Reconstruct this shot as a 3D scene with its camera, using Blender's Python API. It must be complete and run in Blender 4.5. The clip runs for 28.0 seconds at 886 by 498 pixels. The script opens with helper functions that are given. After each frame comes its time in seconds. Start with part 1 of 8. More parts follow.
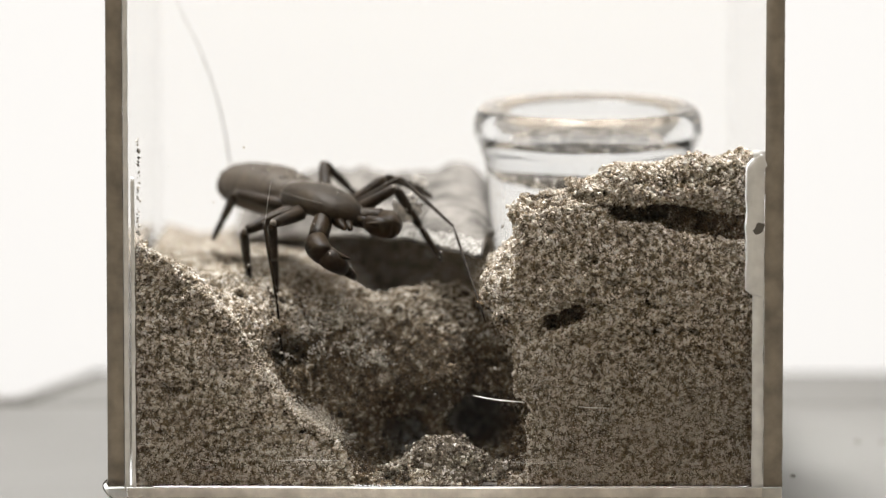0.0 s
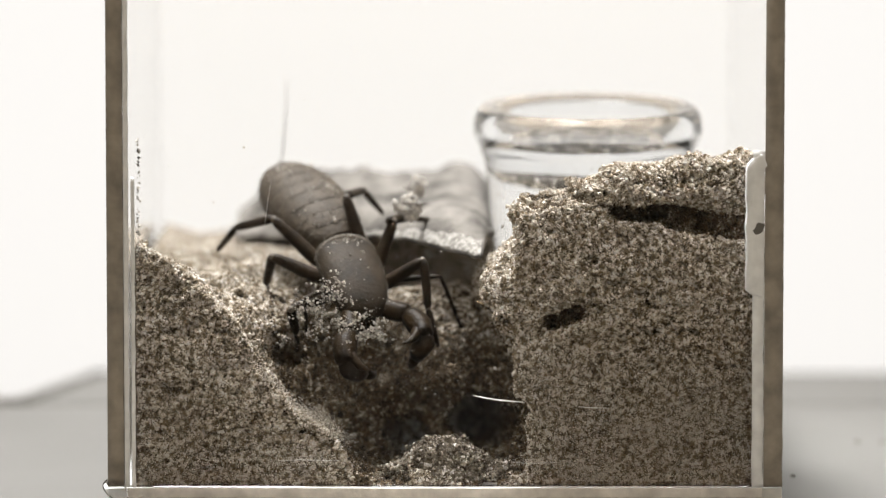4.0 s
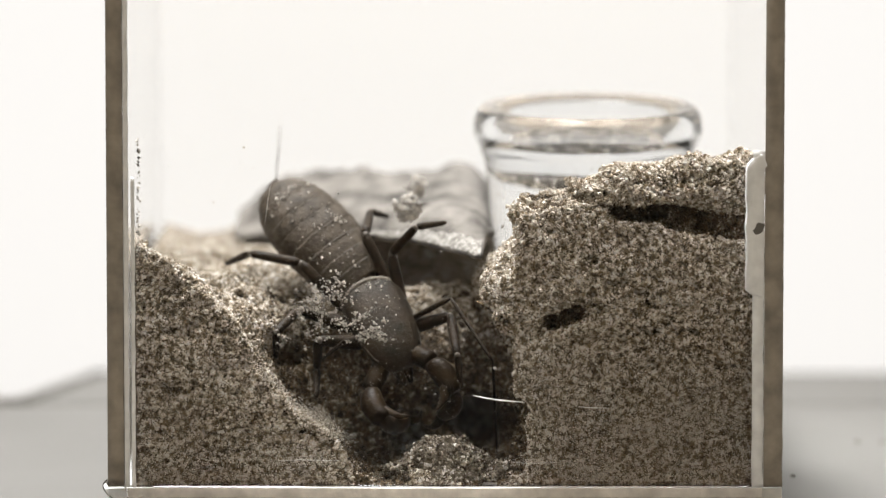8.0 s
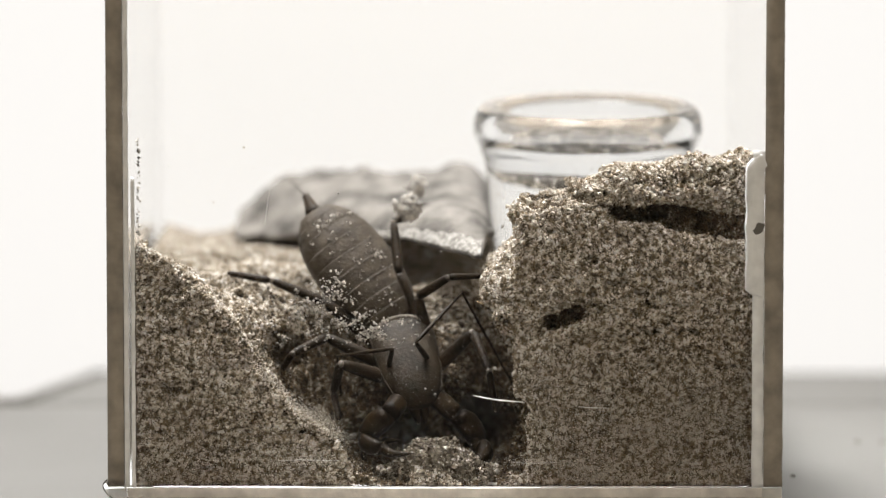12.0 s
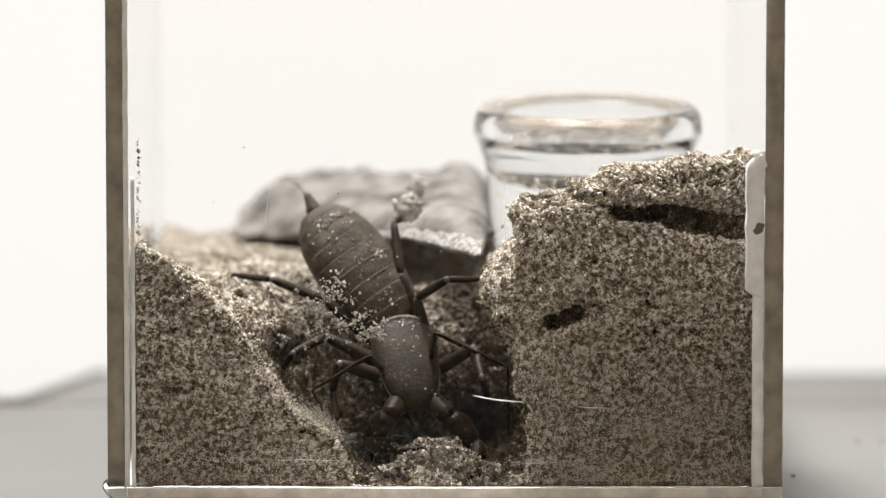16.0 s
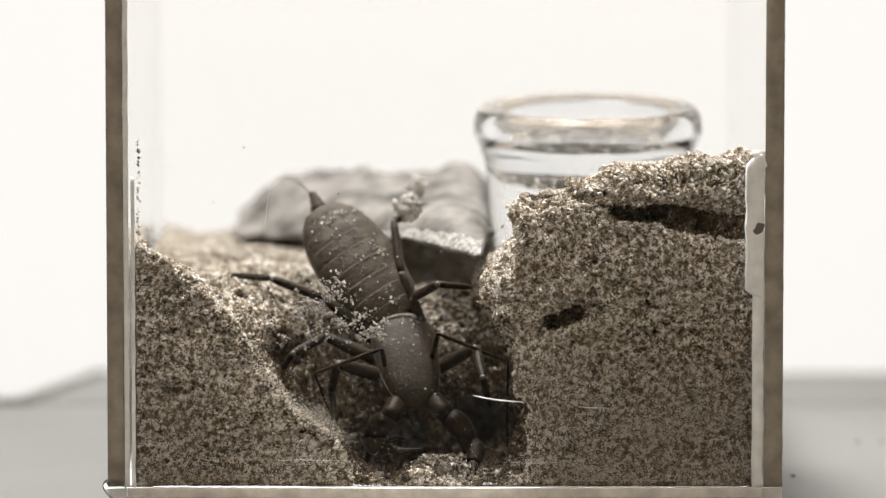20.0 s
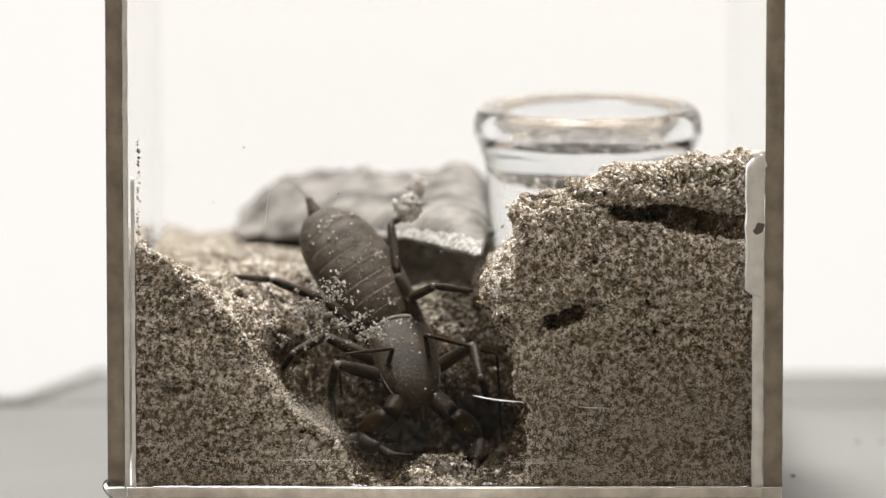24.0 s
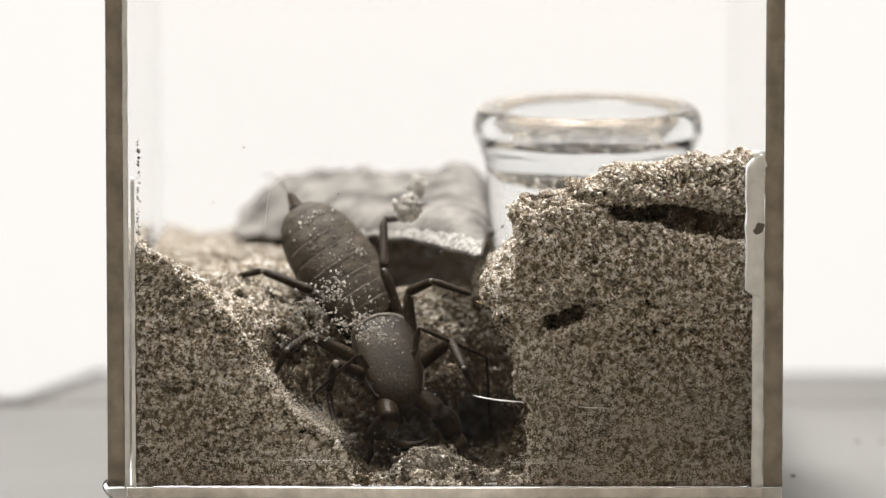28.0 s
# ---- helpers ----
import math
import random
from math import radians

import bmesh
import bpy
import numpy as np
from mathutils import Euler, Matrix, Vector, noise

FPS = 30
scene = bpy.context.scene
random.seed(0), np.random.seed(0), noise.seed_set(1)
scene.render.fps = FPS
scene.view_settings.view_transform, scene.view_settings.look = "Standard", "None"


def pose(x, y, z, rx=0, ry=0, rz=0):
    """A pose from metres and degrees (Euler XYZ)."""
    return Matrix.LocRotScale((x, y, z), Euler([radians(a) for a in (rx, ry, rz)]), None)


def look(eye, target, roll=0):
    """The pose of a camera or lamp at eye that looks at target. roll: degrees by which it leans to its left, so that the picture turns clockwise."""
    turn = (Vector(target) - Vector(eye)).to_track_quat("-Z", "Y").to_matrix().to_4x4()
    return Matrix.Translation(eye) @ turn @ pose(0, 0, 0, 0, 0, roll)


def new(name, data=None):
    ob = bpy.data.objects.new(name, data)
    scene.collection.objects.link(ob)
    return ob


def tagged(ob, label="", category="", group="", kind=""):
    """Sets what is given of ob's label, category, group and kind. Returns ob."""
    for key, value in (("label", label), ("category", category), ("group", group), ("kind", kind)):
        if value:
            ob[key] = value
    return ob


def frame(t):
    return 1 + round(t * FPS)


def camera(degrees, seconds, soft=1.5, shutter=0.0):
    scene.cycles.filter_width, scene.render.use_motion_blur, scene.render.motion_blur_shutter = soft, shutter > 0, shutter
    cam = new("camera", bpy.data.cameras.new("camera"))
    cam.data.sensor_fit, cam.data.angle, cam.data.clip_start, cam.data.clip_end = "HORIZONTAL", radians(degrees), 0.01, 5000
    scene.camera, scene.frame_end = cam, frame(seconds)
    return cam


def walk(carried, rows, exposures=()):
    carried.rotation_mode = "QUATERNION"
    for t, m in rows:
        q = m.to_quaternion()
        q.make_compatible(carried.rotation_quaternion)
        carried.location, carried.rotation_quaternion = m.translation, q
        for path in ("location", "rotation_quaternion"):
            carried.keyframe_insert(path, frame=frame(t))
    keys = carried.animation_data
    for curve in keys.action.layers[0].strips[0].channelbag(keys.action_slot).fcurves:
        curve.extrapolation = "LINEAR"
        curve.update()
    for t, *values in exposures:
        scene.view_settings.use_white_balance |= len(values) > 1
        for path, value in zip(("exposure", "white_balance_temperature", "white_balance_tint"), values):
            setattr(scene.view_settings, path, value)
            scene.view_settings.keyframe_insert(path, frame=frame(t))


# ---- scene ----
cam = camera(9.96, 28.0, soft=1.15)
cam.data.dof.use_dof, cam.data.dof.focus_distance, cam.data.dof.aperture_fstop = True, 0.757, 11.0
walk(cam, [(0.0, pose(-0.0003, -0.7466, 0.1093, 84.5, 0, 0)), (28.0, pose(-0.0003, -0.7466, 0.1093, 84.5, 0, 0))])

# ---- light ----
world = bpy.data.worlds.new("studio")
scene.world = world
world.use_nodes = True
world.node_tree.nodes["Background"].inputs[0].default_value = (1.0, 0.945, 0.865, 1)
world.node_tree.nodes["Background"].inputs[1].default_value = 0.73


def area_lamp(name, size_x, size_y, power, m, colour=(0.98, 0.985, 0.99)):
    data = bpy.data.lights.new(name, "AREA")
    data.shape, data.size, data.size_y, data.energy, data.color = "RECTANGLE", size_x, size_y, power, colour
    lamp = new(name, data)
    lamp.matrix_world = m
    return lamp


area_lamp("overhead_softbox", 0.12, 0.12, 3.55, look((-0.05, 0.085, 0.38), (0.0, 0.035, 0.03)))
scene.view_settings.exposure = 0.0

# ---- materials ----
MM = 0.001


def material(name, base, rough=0.6, vary=0.25, scale=400.0, bump=0.2, bump_scale=1500.0, dark=None, metallic=0.0,
             island=None, coat=0.0, spec=0.5, sparkle=None):
    """A surface with two scales of colour variation and a fine relief; island: how much each loose piece has its own
    tone, how much it follows its neighbours, and an offset."""
    mat = bpy.data.materials.new(name)
    mat.use_nodes = True
    n, l = mat.node_tree.nodes, mat.node_tree.links
    bsdf = n["Principled BSDF"]
    bsdf.inputs["Roughness"].default_value = rough
    bsdf.inputs["Metallic"].default_value = metallic
    bsdf.inputs["Coat Weight"].default_value = coat
    bsdf.inputs["Specular IOR Level"].default_value = spec
    dark = dark or tuple(c * (1 - vary) for c in base)
    light = tuple(min(1, c * (1 + vary)) for c in base)
    co = n.new("ShaderNodeTexCoord")
    ramp = n.new("ShaderNodeValToRGB")
    ramp.color_ramp.elements[0].position, ramp.color_ramp.elements[1].position = 0.3, 0.7
    ramp.color_ramp.elements[0].color, ramp.color_ramp.elements[1].color = (*dark, 1), (*light, 1)
    big = n.new("ShaderNodeTexNoise")
    big.inputs["Scale"].default_value, big.inputs["Detail"].default_value = scale, 6
    l.new(co.outputs["Object"], big.inputs["Vector"])
    # glints on the grains, painted as a paler top tone
    if sparkle:
        top = ramp.color_ramp.elements.new(0.83)
        top.color = (*sparkle, 1)
    if island:
        geo = n.new("ShaderNodeNewGeometry")
        mix = n.new("ShaderNodeMath")
        mix.operation = "MULTIPLY_ADD"
        l.new(geo.outputs["Random Per Island"], mix.inputs[0])
        mix.inputs[1].default_value = island[0]
        half = n.new("ShaderNodeMath")
        half.operation = "MULTIPLY_ADD"
        half.inputs[1].default_value, half.inputs[2].default_value = island[1], island[2]
        l.new(big.outputs["Fac"], half.inputs[0])
        l.new(half.outputs[0], mix.inputs[2])
        l.new(mix.outputs[0], ramp.inputs[0])
    else:
        l.new(big.outputs["Fac"], ramp.inputs[0])
    l.new(ramp.outputs[0], bsdf.inputs["Base Color"])
    if bump:
        fine = n.new("ShaderNodeTexNoise")
        fine.inputs["Scale"].default_value, fine.inputs["Detail"].default_value = bump_scale, 4
        l.new(co.outputs["Object"], fine.inputs["Vector"])
        b = n.new("ShaderNodeBump")
        b.inputs["Strength"].default_value, b.inputs["Distance"].default_value = bump, 0.0004
        l.new(fine.outputs["Fac"], b.inputs["Height"])
        l.new(b.outputs[0], bsdf.inputs["Normal"])
    return mat


def glass(name, ior=1.49, tint=(1, 1, 1), rough=0.0):
    mat = bpy.data.materials.new(name)
    mat.use_nodes = True
    bsdf = mat.node_tree.nodes["Principled BSDF"]
    bsdf.inputs["Base Color"].default_value = (*tint, 1)
    bsdf.inputs["Transmission Weight"].default_value = 1
    bsdf.inputs["Roughness"].default_value = rough
    bsdf.inputs["IOR"].default_value = ior
    return mat


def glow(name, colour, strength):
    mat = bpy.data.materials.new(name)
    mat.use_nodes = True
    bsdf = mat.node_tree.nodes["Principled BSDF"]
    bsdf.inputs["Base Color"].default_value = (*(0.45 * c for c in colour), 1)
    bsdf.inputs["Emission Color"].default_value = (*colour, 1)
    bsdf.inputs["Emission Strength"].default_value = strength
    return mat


# the lit paper's brightness is given as emission; it is no lamp
GLOW_PAPER = glow("glowing_backdrop_paper", (1, 0.998, 1.0), 0.59)
TABLE = material("grey_laminate", (0.131, 0.125, 0.114), 0.55, 0.08, 25, 0.04, 600)
SEAM = material("dark_grey_edging", (0.10, 0.092, 0.08), 0.6, 0.2, 80)
BOUNCE = material("bounce_wall_beige", (0.86, 0.74, 0.57), 0.9, 0.05, 3, 0.05, 60)
ACRYLIC = glass("clear_acrylic", 1.49, (0.99, 0.985, 0.97))
CUT_EDGE = material("reflection_toned_edge", (0.245, 0.212, 0.168), 0.5, 0.35, 260, 0.15, 900)
FROSTED = material("cloudy_solvent_glue", (0.70, 0.70, 0.69), 0.4, 0.16, 320, 0.3, 700)
GLUE_SANDY = material("sandy_dried_glue", (0.78, 0.74, 0.68), 0.5, 0.2, 350, 0.5, 900)
CLUMPED, LOOSE = (0.35, 1.95, -0.63), (0.75, 0.25, 0.0)
SAND = material("packed_sand", (0.19, 0.163, 0.128), 0.95, 0.35, 1100, 1.0, 3200, dark=(0.052, 0.036, 0.019))
GRAIN = material("sand_grain", (0.475, 0.43, 0.368), 0.9, 0.27, 1100, 0.0, 5000, dark=(0.188, 0.142, 0.088), island=CLUMPED, sparkle=(0.62, 0.595, 0.56))
# darker copy of the sand grain: the mound's shade is put into colour
MOUND_GRAIN = material("shade_toned_mound_grain", (0.215, 0.184, 0.144), 0.8, 0.35, 900, 0.0, 5000, dark=(0.070, 0.052, 0.032), island=CLUMPED, sparkle=(0.5, 0.47, 0.43))
# dark grain tone that carries the shade of the burrow and hollows
SHADE_GRAIN = material("shade_toned_grain", (0.100, 0.066, 0.031), 0.75, 0.45, 900, 0.0, 5000, dark=(0.024, 0.014, 0.0045), island=CLUMPED, sparkle=(0.5, 0.45, 0.38))
# settled sand toned dark to stand for the low light down there
SILT = material("shade_toned_silt", (0.05, 0.043, 0.034), 0.8, 0.5, 700, 0.0, 5000, island=LOOSE, sparkle=(0.5, 0.47, 0.42))
GRAIN_PALE = material("dry_pale_sand", (0.46, 0.435, 0.40), 0.8, 0.4, 900, 0.3, 5000, island=LOOSE)
BARK = material("weathered_bark", (0.138, 0.126, 0.112), 0.9, 0.55, 190, 0.9, 420, dark=(0.030, 0.026, 0.021))
BARK_SANDY = material("sandy_bark_edge", (0.31, 0.295, 0.272), 0.9, 0.5, 1300, 0.9, 2200, dark=(0.10, 0.09, 0.075))
THIN = glass("clear_front_acrylic", 1.2, (0.995, 0.992, 0.985))
GLASS = glass("dish_glass", 1.38, (0.952, 0.96, 0.968), 0.05)
WATER = glass("water", 1.33)
CUTICLE = material("dark_brown_leg_cuticle", (0.019, 0.0116, 0.0054), 0.55, 0.6, 330, 0.45, 1500, dark=(0.0075, 0.0044, 0.0018), spec=0.16)
CUTICLE_BACK = material("dull_brown_back_cuticle", (0.064, 0.050, 0.036), 0.62, 0.25, 520, 0.4, 1700, dark=(0.034, 0.0255, 0.0165), spec=0.22)
CUTICLE_SHIELD = material("dark_brown_shield_cuticle", (0.026, 0.0182, 0.0105), 0.6, 0.45, 300, 0.35, 1700, dark=(0.010, 0.0066, 0.0032), spec=0.16)
CUTICLE_RIM = material("pale_brown_cuticle_rim", (0.13, 0.105, 0.08), 0.45, 0.4, 500, 0.25, 2500)
CUTICLE_HEM = material("brown_cuticle_hem", (0.082, 0.066, 0.050), 0.5, 0.5, 700, 0.25, 2500)
CUTICLE_PALP = material("black_brown_claw_cuticle", (0.0155, 0.0092, 0.0036), 0.45, 0.5, 420, 0.35, 1900, dark=(0.005, 0.0026, 0.0009), spec=0.1)
EYE = material("black_eye", (0.004, 0.004, 0.004), 0.08, 0.1, 100, 0)
HAZE = material("pale_fine_dust", (0.60, 0.555, 0.49), 0.9, 0.3, 900, 0.3, 3000, island=LOOSE)
DUST = material("pale_dust", (0.40, 0.37, 0.33), 0.9, 0.4, 900, 0.3, 3000, island=LOOSE)

# ---- mesh helpers ----


def link(name, bm, mat, smooth=True):
    mesh = bpy.data.meshes.new(name)
    bm.to_mesh(mesh)
    bm.free()
    mesh.materials.append(mat)
    if smooth:
        mesh.polygons.foreach_set("use_smooth", [True] * len(mesh.polygons))
    return new(name, mesh)


def part(name, bm, mat, parent, label="", smooth=True, m=None):
    ob = link(name, bm, mat, smooth)
    ob.parent = parent
    if m is not None:
        ob.matrix_basis = m
    if label:
        tagged(ob, label=label)
    return ob


def array_mesh(name, verts, faces, mat, smooth=False):
    """A mesh object from numpy arrays of places in mm and triangles or quads."""
    k = faces.shape[1]
    mesh = bpy.data.meshes.new(name)
    mesh.vertices.add(len(verts))
    mesh.vertices.foreach_set("co", (np.asarray(verts, dtype=np.float32) * MM).ravel())
    mesh.loops.add(faces.size)
    mesh.loops.foreach_set("vertex_index", faces.astype(np.int32).ravel())
    mesh.polygons.add(len(faces))
    mesh.polygons.foreach_set("loop_start", np.arange(0, faces.size, k, dtype=np.int32))
    mesh.polygons.foreach_set("loop_total", np.full(len(faces), k, dtype=np.int32))
    mesh.polygons.foreach_set("use_smooth", np.full(len(faces), smooth))
    mesh.update()
    mesh.materials.append(mat)
    return new(name, mesh)


def slab(x0, x1, y0, y1, z0, z1, bevel=0.2):
    """A bevelled block, in mm."""
    bm = bmesh.new()
    bmesh.ops.create_cube(bm, size=1, matrix=Matrix.LocRotScale(
        Vector(((x0 + x1) / 2, (y0 + y1) / 2, (z0 + z1) / 2)) * MM, None, Vector((x1 - x0, y1 - y0, z1 - z0)) * MM))
    if bevel:
        bmesh.ops.bevel(bm, geom=bm.edges, offset=bevel * MM, segments=2, affect="EDGES", profile=0.5)
    return bm


def loft(stations, around=20, power=2.3, flat=0.75):
    """A closed body along +Y. Stations, in mm: y, half width, half height, z and, where given, x of the middle. flat: how deep the underside is."""
    bm = bmesh.new()
    rings = []
    for y, w, h, zc, *xc in stations:
        ring = []
        xm = xc[0] if xc else 0.0
        for i in range(around):
            a = 2 * math.pi * i / around
            c, s = math.cos(a), math.sin(a)
            x = math.copysign(abs(c) ** (2 / power), c) * w
            z = math.copysign(abs(s) ** (2 / power), s) * h
            ring.append(bm.verts.new(Vector((xm + x, y, zc + (z if z > 0 else z * flat))) * MM))
        rings.append(ring)
    for a, b in zip(rings, rings[1:]):
        for i in range(around):
            j = (i + 1) % around
            bm.faces.new((a[i], a[j], b[j], b[i]))
    bm.faces.new(rings[0])
    bm.faces.new(rings[-1][::-1])
    bmesh.ops.recalc_face_normals(bm, faces=bm.faces)
    return bm


def limb(length, r0, r1, swell=1.15, around=10, bow=0.0, blunt=0.55, sweep=0.0):
    """One leg joint along +Y: rounded ends, a slight swelling; bow and sweep curve it in z and x, in mm."""
    stations = []
    for i in range(11):
        t = i / 10
        r = (r0 + (r1 - r0) * t) * (1 + (swell - 1) * math.sin(math.pi * min(1, t * 1.25)))
        end = min(t, 1 - t)
        r *= blunt + (1 - blunt) * min(1, end * 9) ** 0.5
        stations.append((t * length, r, r, bow * math.sin(math.pi * t), sweep * math.sin(math.pi * t)))
    return loft(stations, around, 2.0, 1.0)


def lathe(profile, around=64):
    """A turned form round z from (radius, z) pairs in mm, closed where the radius is nought."""
    bm = bmesh.new()
    rings = []
    for r, z in profile:
        if r < 1e-6:
            rings.append([bm.verts.new((0, 0, z * MM))])
        else:
            rings.append([bm.verts.new(Vector((r * math.cos(2 * math.pi * i / around), r * math.sin(2 * math.pi * i / around), z)) * MM)
                          for i in range(around)])
    for a, b in zip(rings, rings[1:]):
        for i in range(around):
            j = (i + 1) % around
            loop = [a[i % len(a)], a[j % len(a)], b[j % len(b)], b[i % len(b)]]
            seen = []
            for v in loop:
                if v not in seen:
                    seen.append(v)
            bm.faces.new(seen)
    bmesh.ops.recalc_face_normals(bm, faces=bm.faces)
    return bm


def value_noise(x, y, z, size, seed):
    """Smooth lattice noise from -1 to 1 for arrays of places; size: its grain in mm."""
    rng = np.random.default_rng(seed)
    table = rng.uniform(-1, 1, (32, 32, 32))
    p = [np.asarray(c) / size + 500 for c in (x, y, z)]
    i = [np.floor(c).astype(int) for c in p]
    f = [c - k for c, k in zip(p, i)]
    f = [c * c * (3 - 2 * c) for c in f]
    total = 0
    for dx in (0, 1):
        for dy in (0, 1):
            for dz in (0, 1):
                w = (f[0] if dx else 1 - f[0]) * (f[1] if dy else 1 - f[1]) * (f[2] if dz else 1 - f[2])
                total = total + w * table[(i[0] + dx) % 32, (i[1] + dy) % 32, (i[2] + dz) % 32]
    return total


def surface_net(phi, origin, step):
    """The skin of phi < 0 on a regular grid: places and quads."""
    inside = phi < 0
    nx, ny, nz = phi.shape
    cells = (nx - 1, ny - 1, nz - 1)
    acc, count = np.zeros((*cells, 3)), np.zeros(cells)
    corners = [(a, b, c) for a in (0, 1) for b in (0, 1) for c in (0, 1)]
    cut = lambda arr, o: arr[o[0]:o[0] + cells[0], o[1]:o[1] + cells[1], o[2]:o[2] + cells[2]]
    for o in corners:
        for axis in range(3):
            if o[axis]:
                continue
            q = list(o)
            q[axis] = 1
            pa, pb = cut(phi, o), cut(phi, q)
            cross = (pa < 0) != (pb < 0)
            t = np.where(cross, pa / np.where(cross, pa - pb, 1), 0)
            for k in range(3):
                acc[..., k] += np.where(cross, o[k] + (t if k == axis else 0), 0)
            count += cross
    used = count > 0
    index = np.full(cells, -1)
    index[used] = np.arange(used.sum())
    base = np.argwhere(used)
    verts = (base + acc[used] / count[used][:, None]) * step + np.array(origin)
    quads = []
    for axis in range(3):
        u, v = (axis + 1) % 3, (axis + 2) % 3
        a = np.take(inside, range(0, inside.shape[axis] - 1), axis)
        b = np.take(inside, range(1, inside.shape[axis]), axis)
        where = np.argwhere(a != b)
        ok = (where[:, u] > 0) & (where[:, v] > 0) & (where[:, u] < cells[u]) & (where[:, v] < cells[v])
        where = where[ok]
        flip = a[tuple(where.T)]
        ids = []
        for du, dv in ((-1, -1), (0, -1), (0, 0), (-1, 0)):
            w = where.copy()
            w[:, u] += du
            w[:, v] += dv
            ids.append(index[tuple(w.T)])
        q = np.stack(ids, 1)
        q[~flip] = q[~flip][:, ::-1]
        quads.append(q)
    return verts, np.concatenate(quads)


OCT_V = np.array([(1, 0, 0), (-1, 0, 0), (0, 1, 0), (0, -1, 0), (0, 0, 1), (0, 0, -1)], dtype=float)
OCT_F = np.array([(0, 2, 4), (2, 1, 4), (1, 3, 4), (3, 0, 4), (2, 0, 5), (1, 2, 5), (3, 1, 5), (0, 3, 5)])


def grains(places, radii, rng):
    """Angular grains at the places given, as one set of vertices and triangles."""
    n = len(places)
    q = rng.normal(size=(n, 4))
    q /= np.linalg.norm(q, axis=1)[:, None]
    w, x, y, z = q.T
    turn = np.stack([np.stack([1 - 2 * (y * y + z * z), 2 * (x * y - z * w), 2 * (x * z + y * w)], 1),
                     np.stack([2 * (x * y + z * w), 1 - 2 * (x * x + z * z), 2 * (y * z - x * w)], 1),
                     np.stack([2 * (x * z - y * w), 2 * (y * z + x * w), 1 - 2 * (x * x + y * y)], 1)], 1)
    shape = OCT_V[None] * rng.uniform(0.85, 1.45, (n, len(OCT_V), 1)) * rng.uniform(0.75, 1.25, (n, 1, 3)) + rng.uniform(-0.25, 0.25, (n, len(OCT_V), 3))
    verts = np.einsum("nij,nkj->nki", turn, shape) * radii[:, None, None] + places[:, None]
    faces = OCT_F[None] + (np.arange(n) * len(OCT_V))[:, None, None]
    return verts, faces.reshape(-1, 3)


# ---- table and backdrop ----
table = new("table")
tagged(table, "pale grey laminate table top under the box", "table", kind="structure")
part("table_top", slab(-600, 600, -1100, 113, -22, 0, 1.0), TABLE, table)


def prism(corners, z0, z1):
    """An upright block over a ground plan, in mm."""
    bm = bmesh.new()
    low = [bm.verts.new(Vector((x, y, z0)) * MM) for x, y in corners]
    top = [bm.verts.new(Vector((x, y, z1)) * MM) for x, y in corners]
    bm.faces.new(low[::-1]), bm.faces.new(top)
    for i in range(len(corners)):
        j = (i + 1) % len(corners)
        bm.faces.new((low[i], low[j], top[j], top[i]))
    bmesh.ops.recalc_face_normals(bm, faces=bm.faces)
    return bm


part("table_top_extension", prism([(-71, 113.4), (600, 113.4), (600, 158), (-60.4, 158)], -22, 0), TABLE, table, smooth=False)
edging = new("edging_strip")
tagged(edging, "dark grey strip along the table's back edge", "edging")
part("strip", prism([(-300, 113.6), (-71.3, 113.6), (-72.2, 119), (-300, 119)], -20, 0.5), SEAM, edging, smooth=False)
part("strip_return", prism([(-71.2, 113.6), (-60.6, 158), (-61.6, 159.5), (-73.2, 119)], -20, 0.5), SEAM, edging, smooth=False)
# unseen wall, added to set the pane's reflections and bounce light onto the sand
wall = link("unseen_bounce_wall", slab(-2500, 2500, -1400, -1360, -800, 1600, 0), BOUNCE)
tagged(wall, "unseen beige wall added behind the camera for reflections and front light", "wall", kind="structure")
backdrop = link("backdrop", slab(-1500, 1500, 600, 604, -700, 1300, 0), GLOW_PAPER)
tagged(backdrop, "white paper backdrop behind the table, its brightness made by glow", "backdrop", kind="structure")

# ---- the acrylic box ----
box = new("acrylic_box")
tagged(box, "open clear acrylic box half filled with sand", "terrarium")
for name, bm in (("front_pane", slab(-47.4, 47.4, 0.3, 3.0, 1.9, 96, 0.15)),
                 ("back_pane", slab(-47.4, 47.4, 97.0, 99.7, 1.9, 96, 0.15)),
                 ("side_wall", slab(-50, -47.5, 0.5, 100, 2.0, 96, 0.15)),
                 ("side_wall", slab(47.5, 50, 0.5, 100, 2.0, 96, 0.15))):
    part(name, bm, THIN if "pane" in name else ACRYLIC, box, smooth=False).visible_shadow = False
part("bottom_plate", slab(-50, 50, 0.6, 100, 0.0, 1.8, 0.2), FROSTED, box, "cloudy bottom plate", smooth=False)


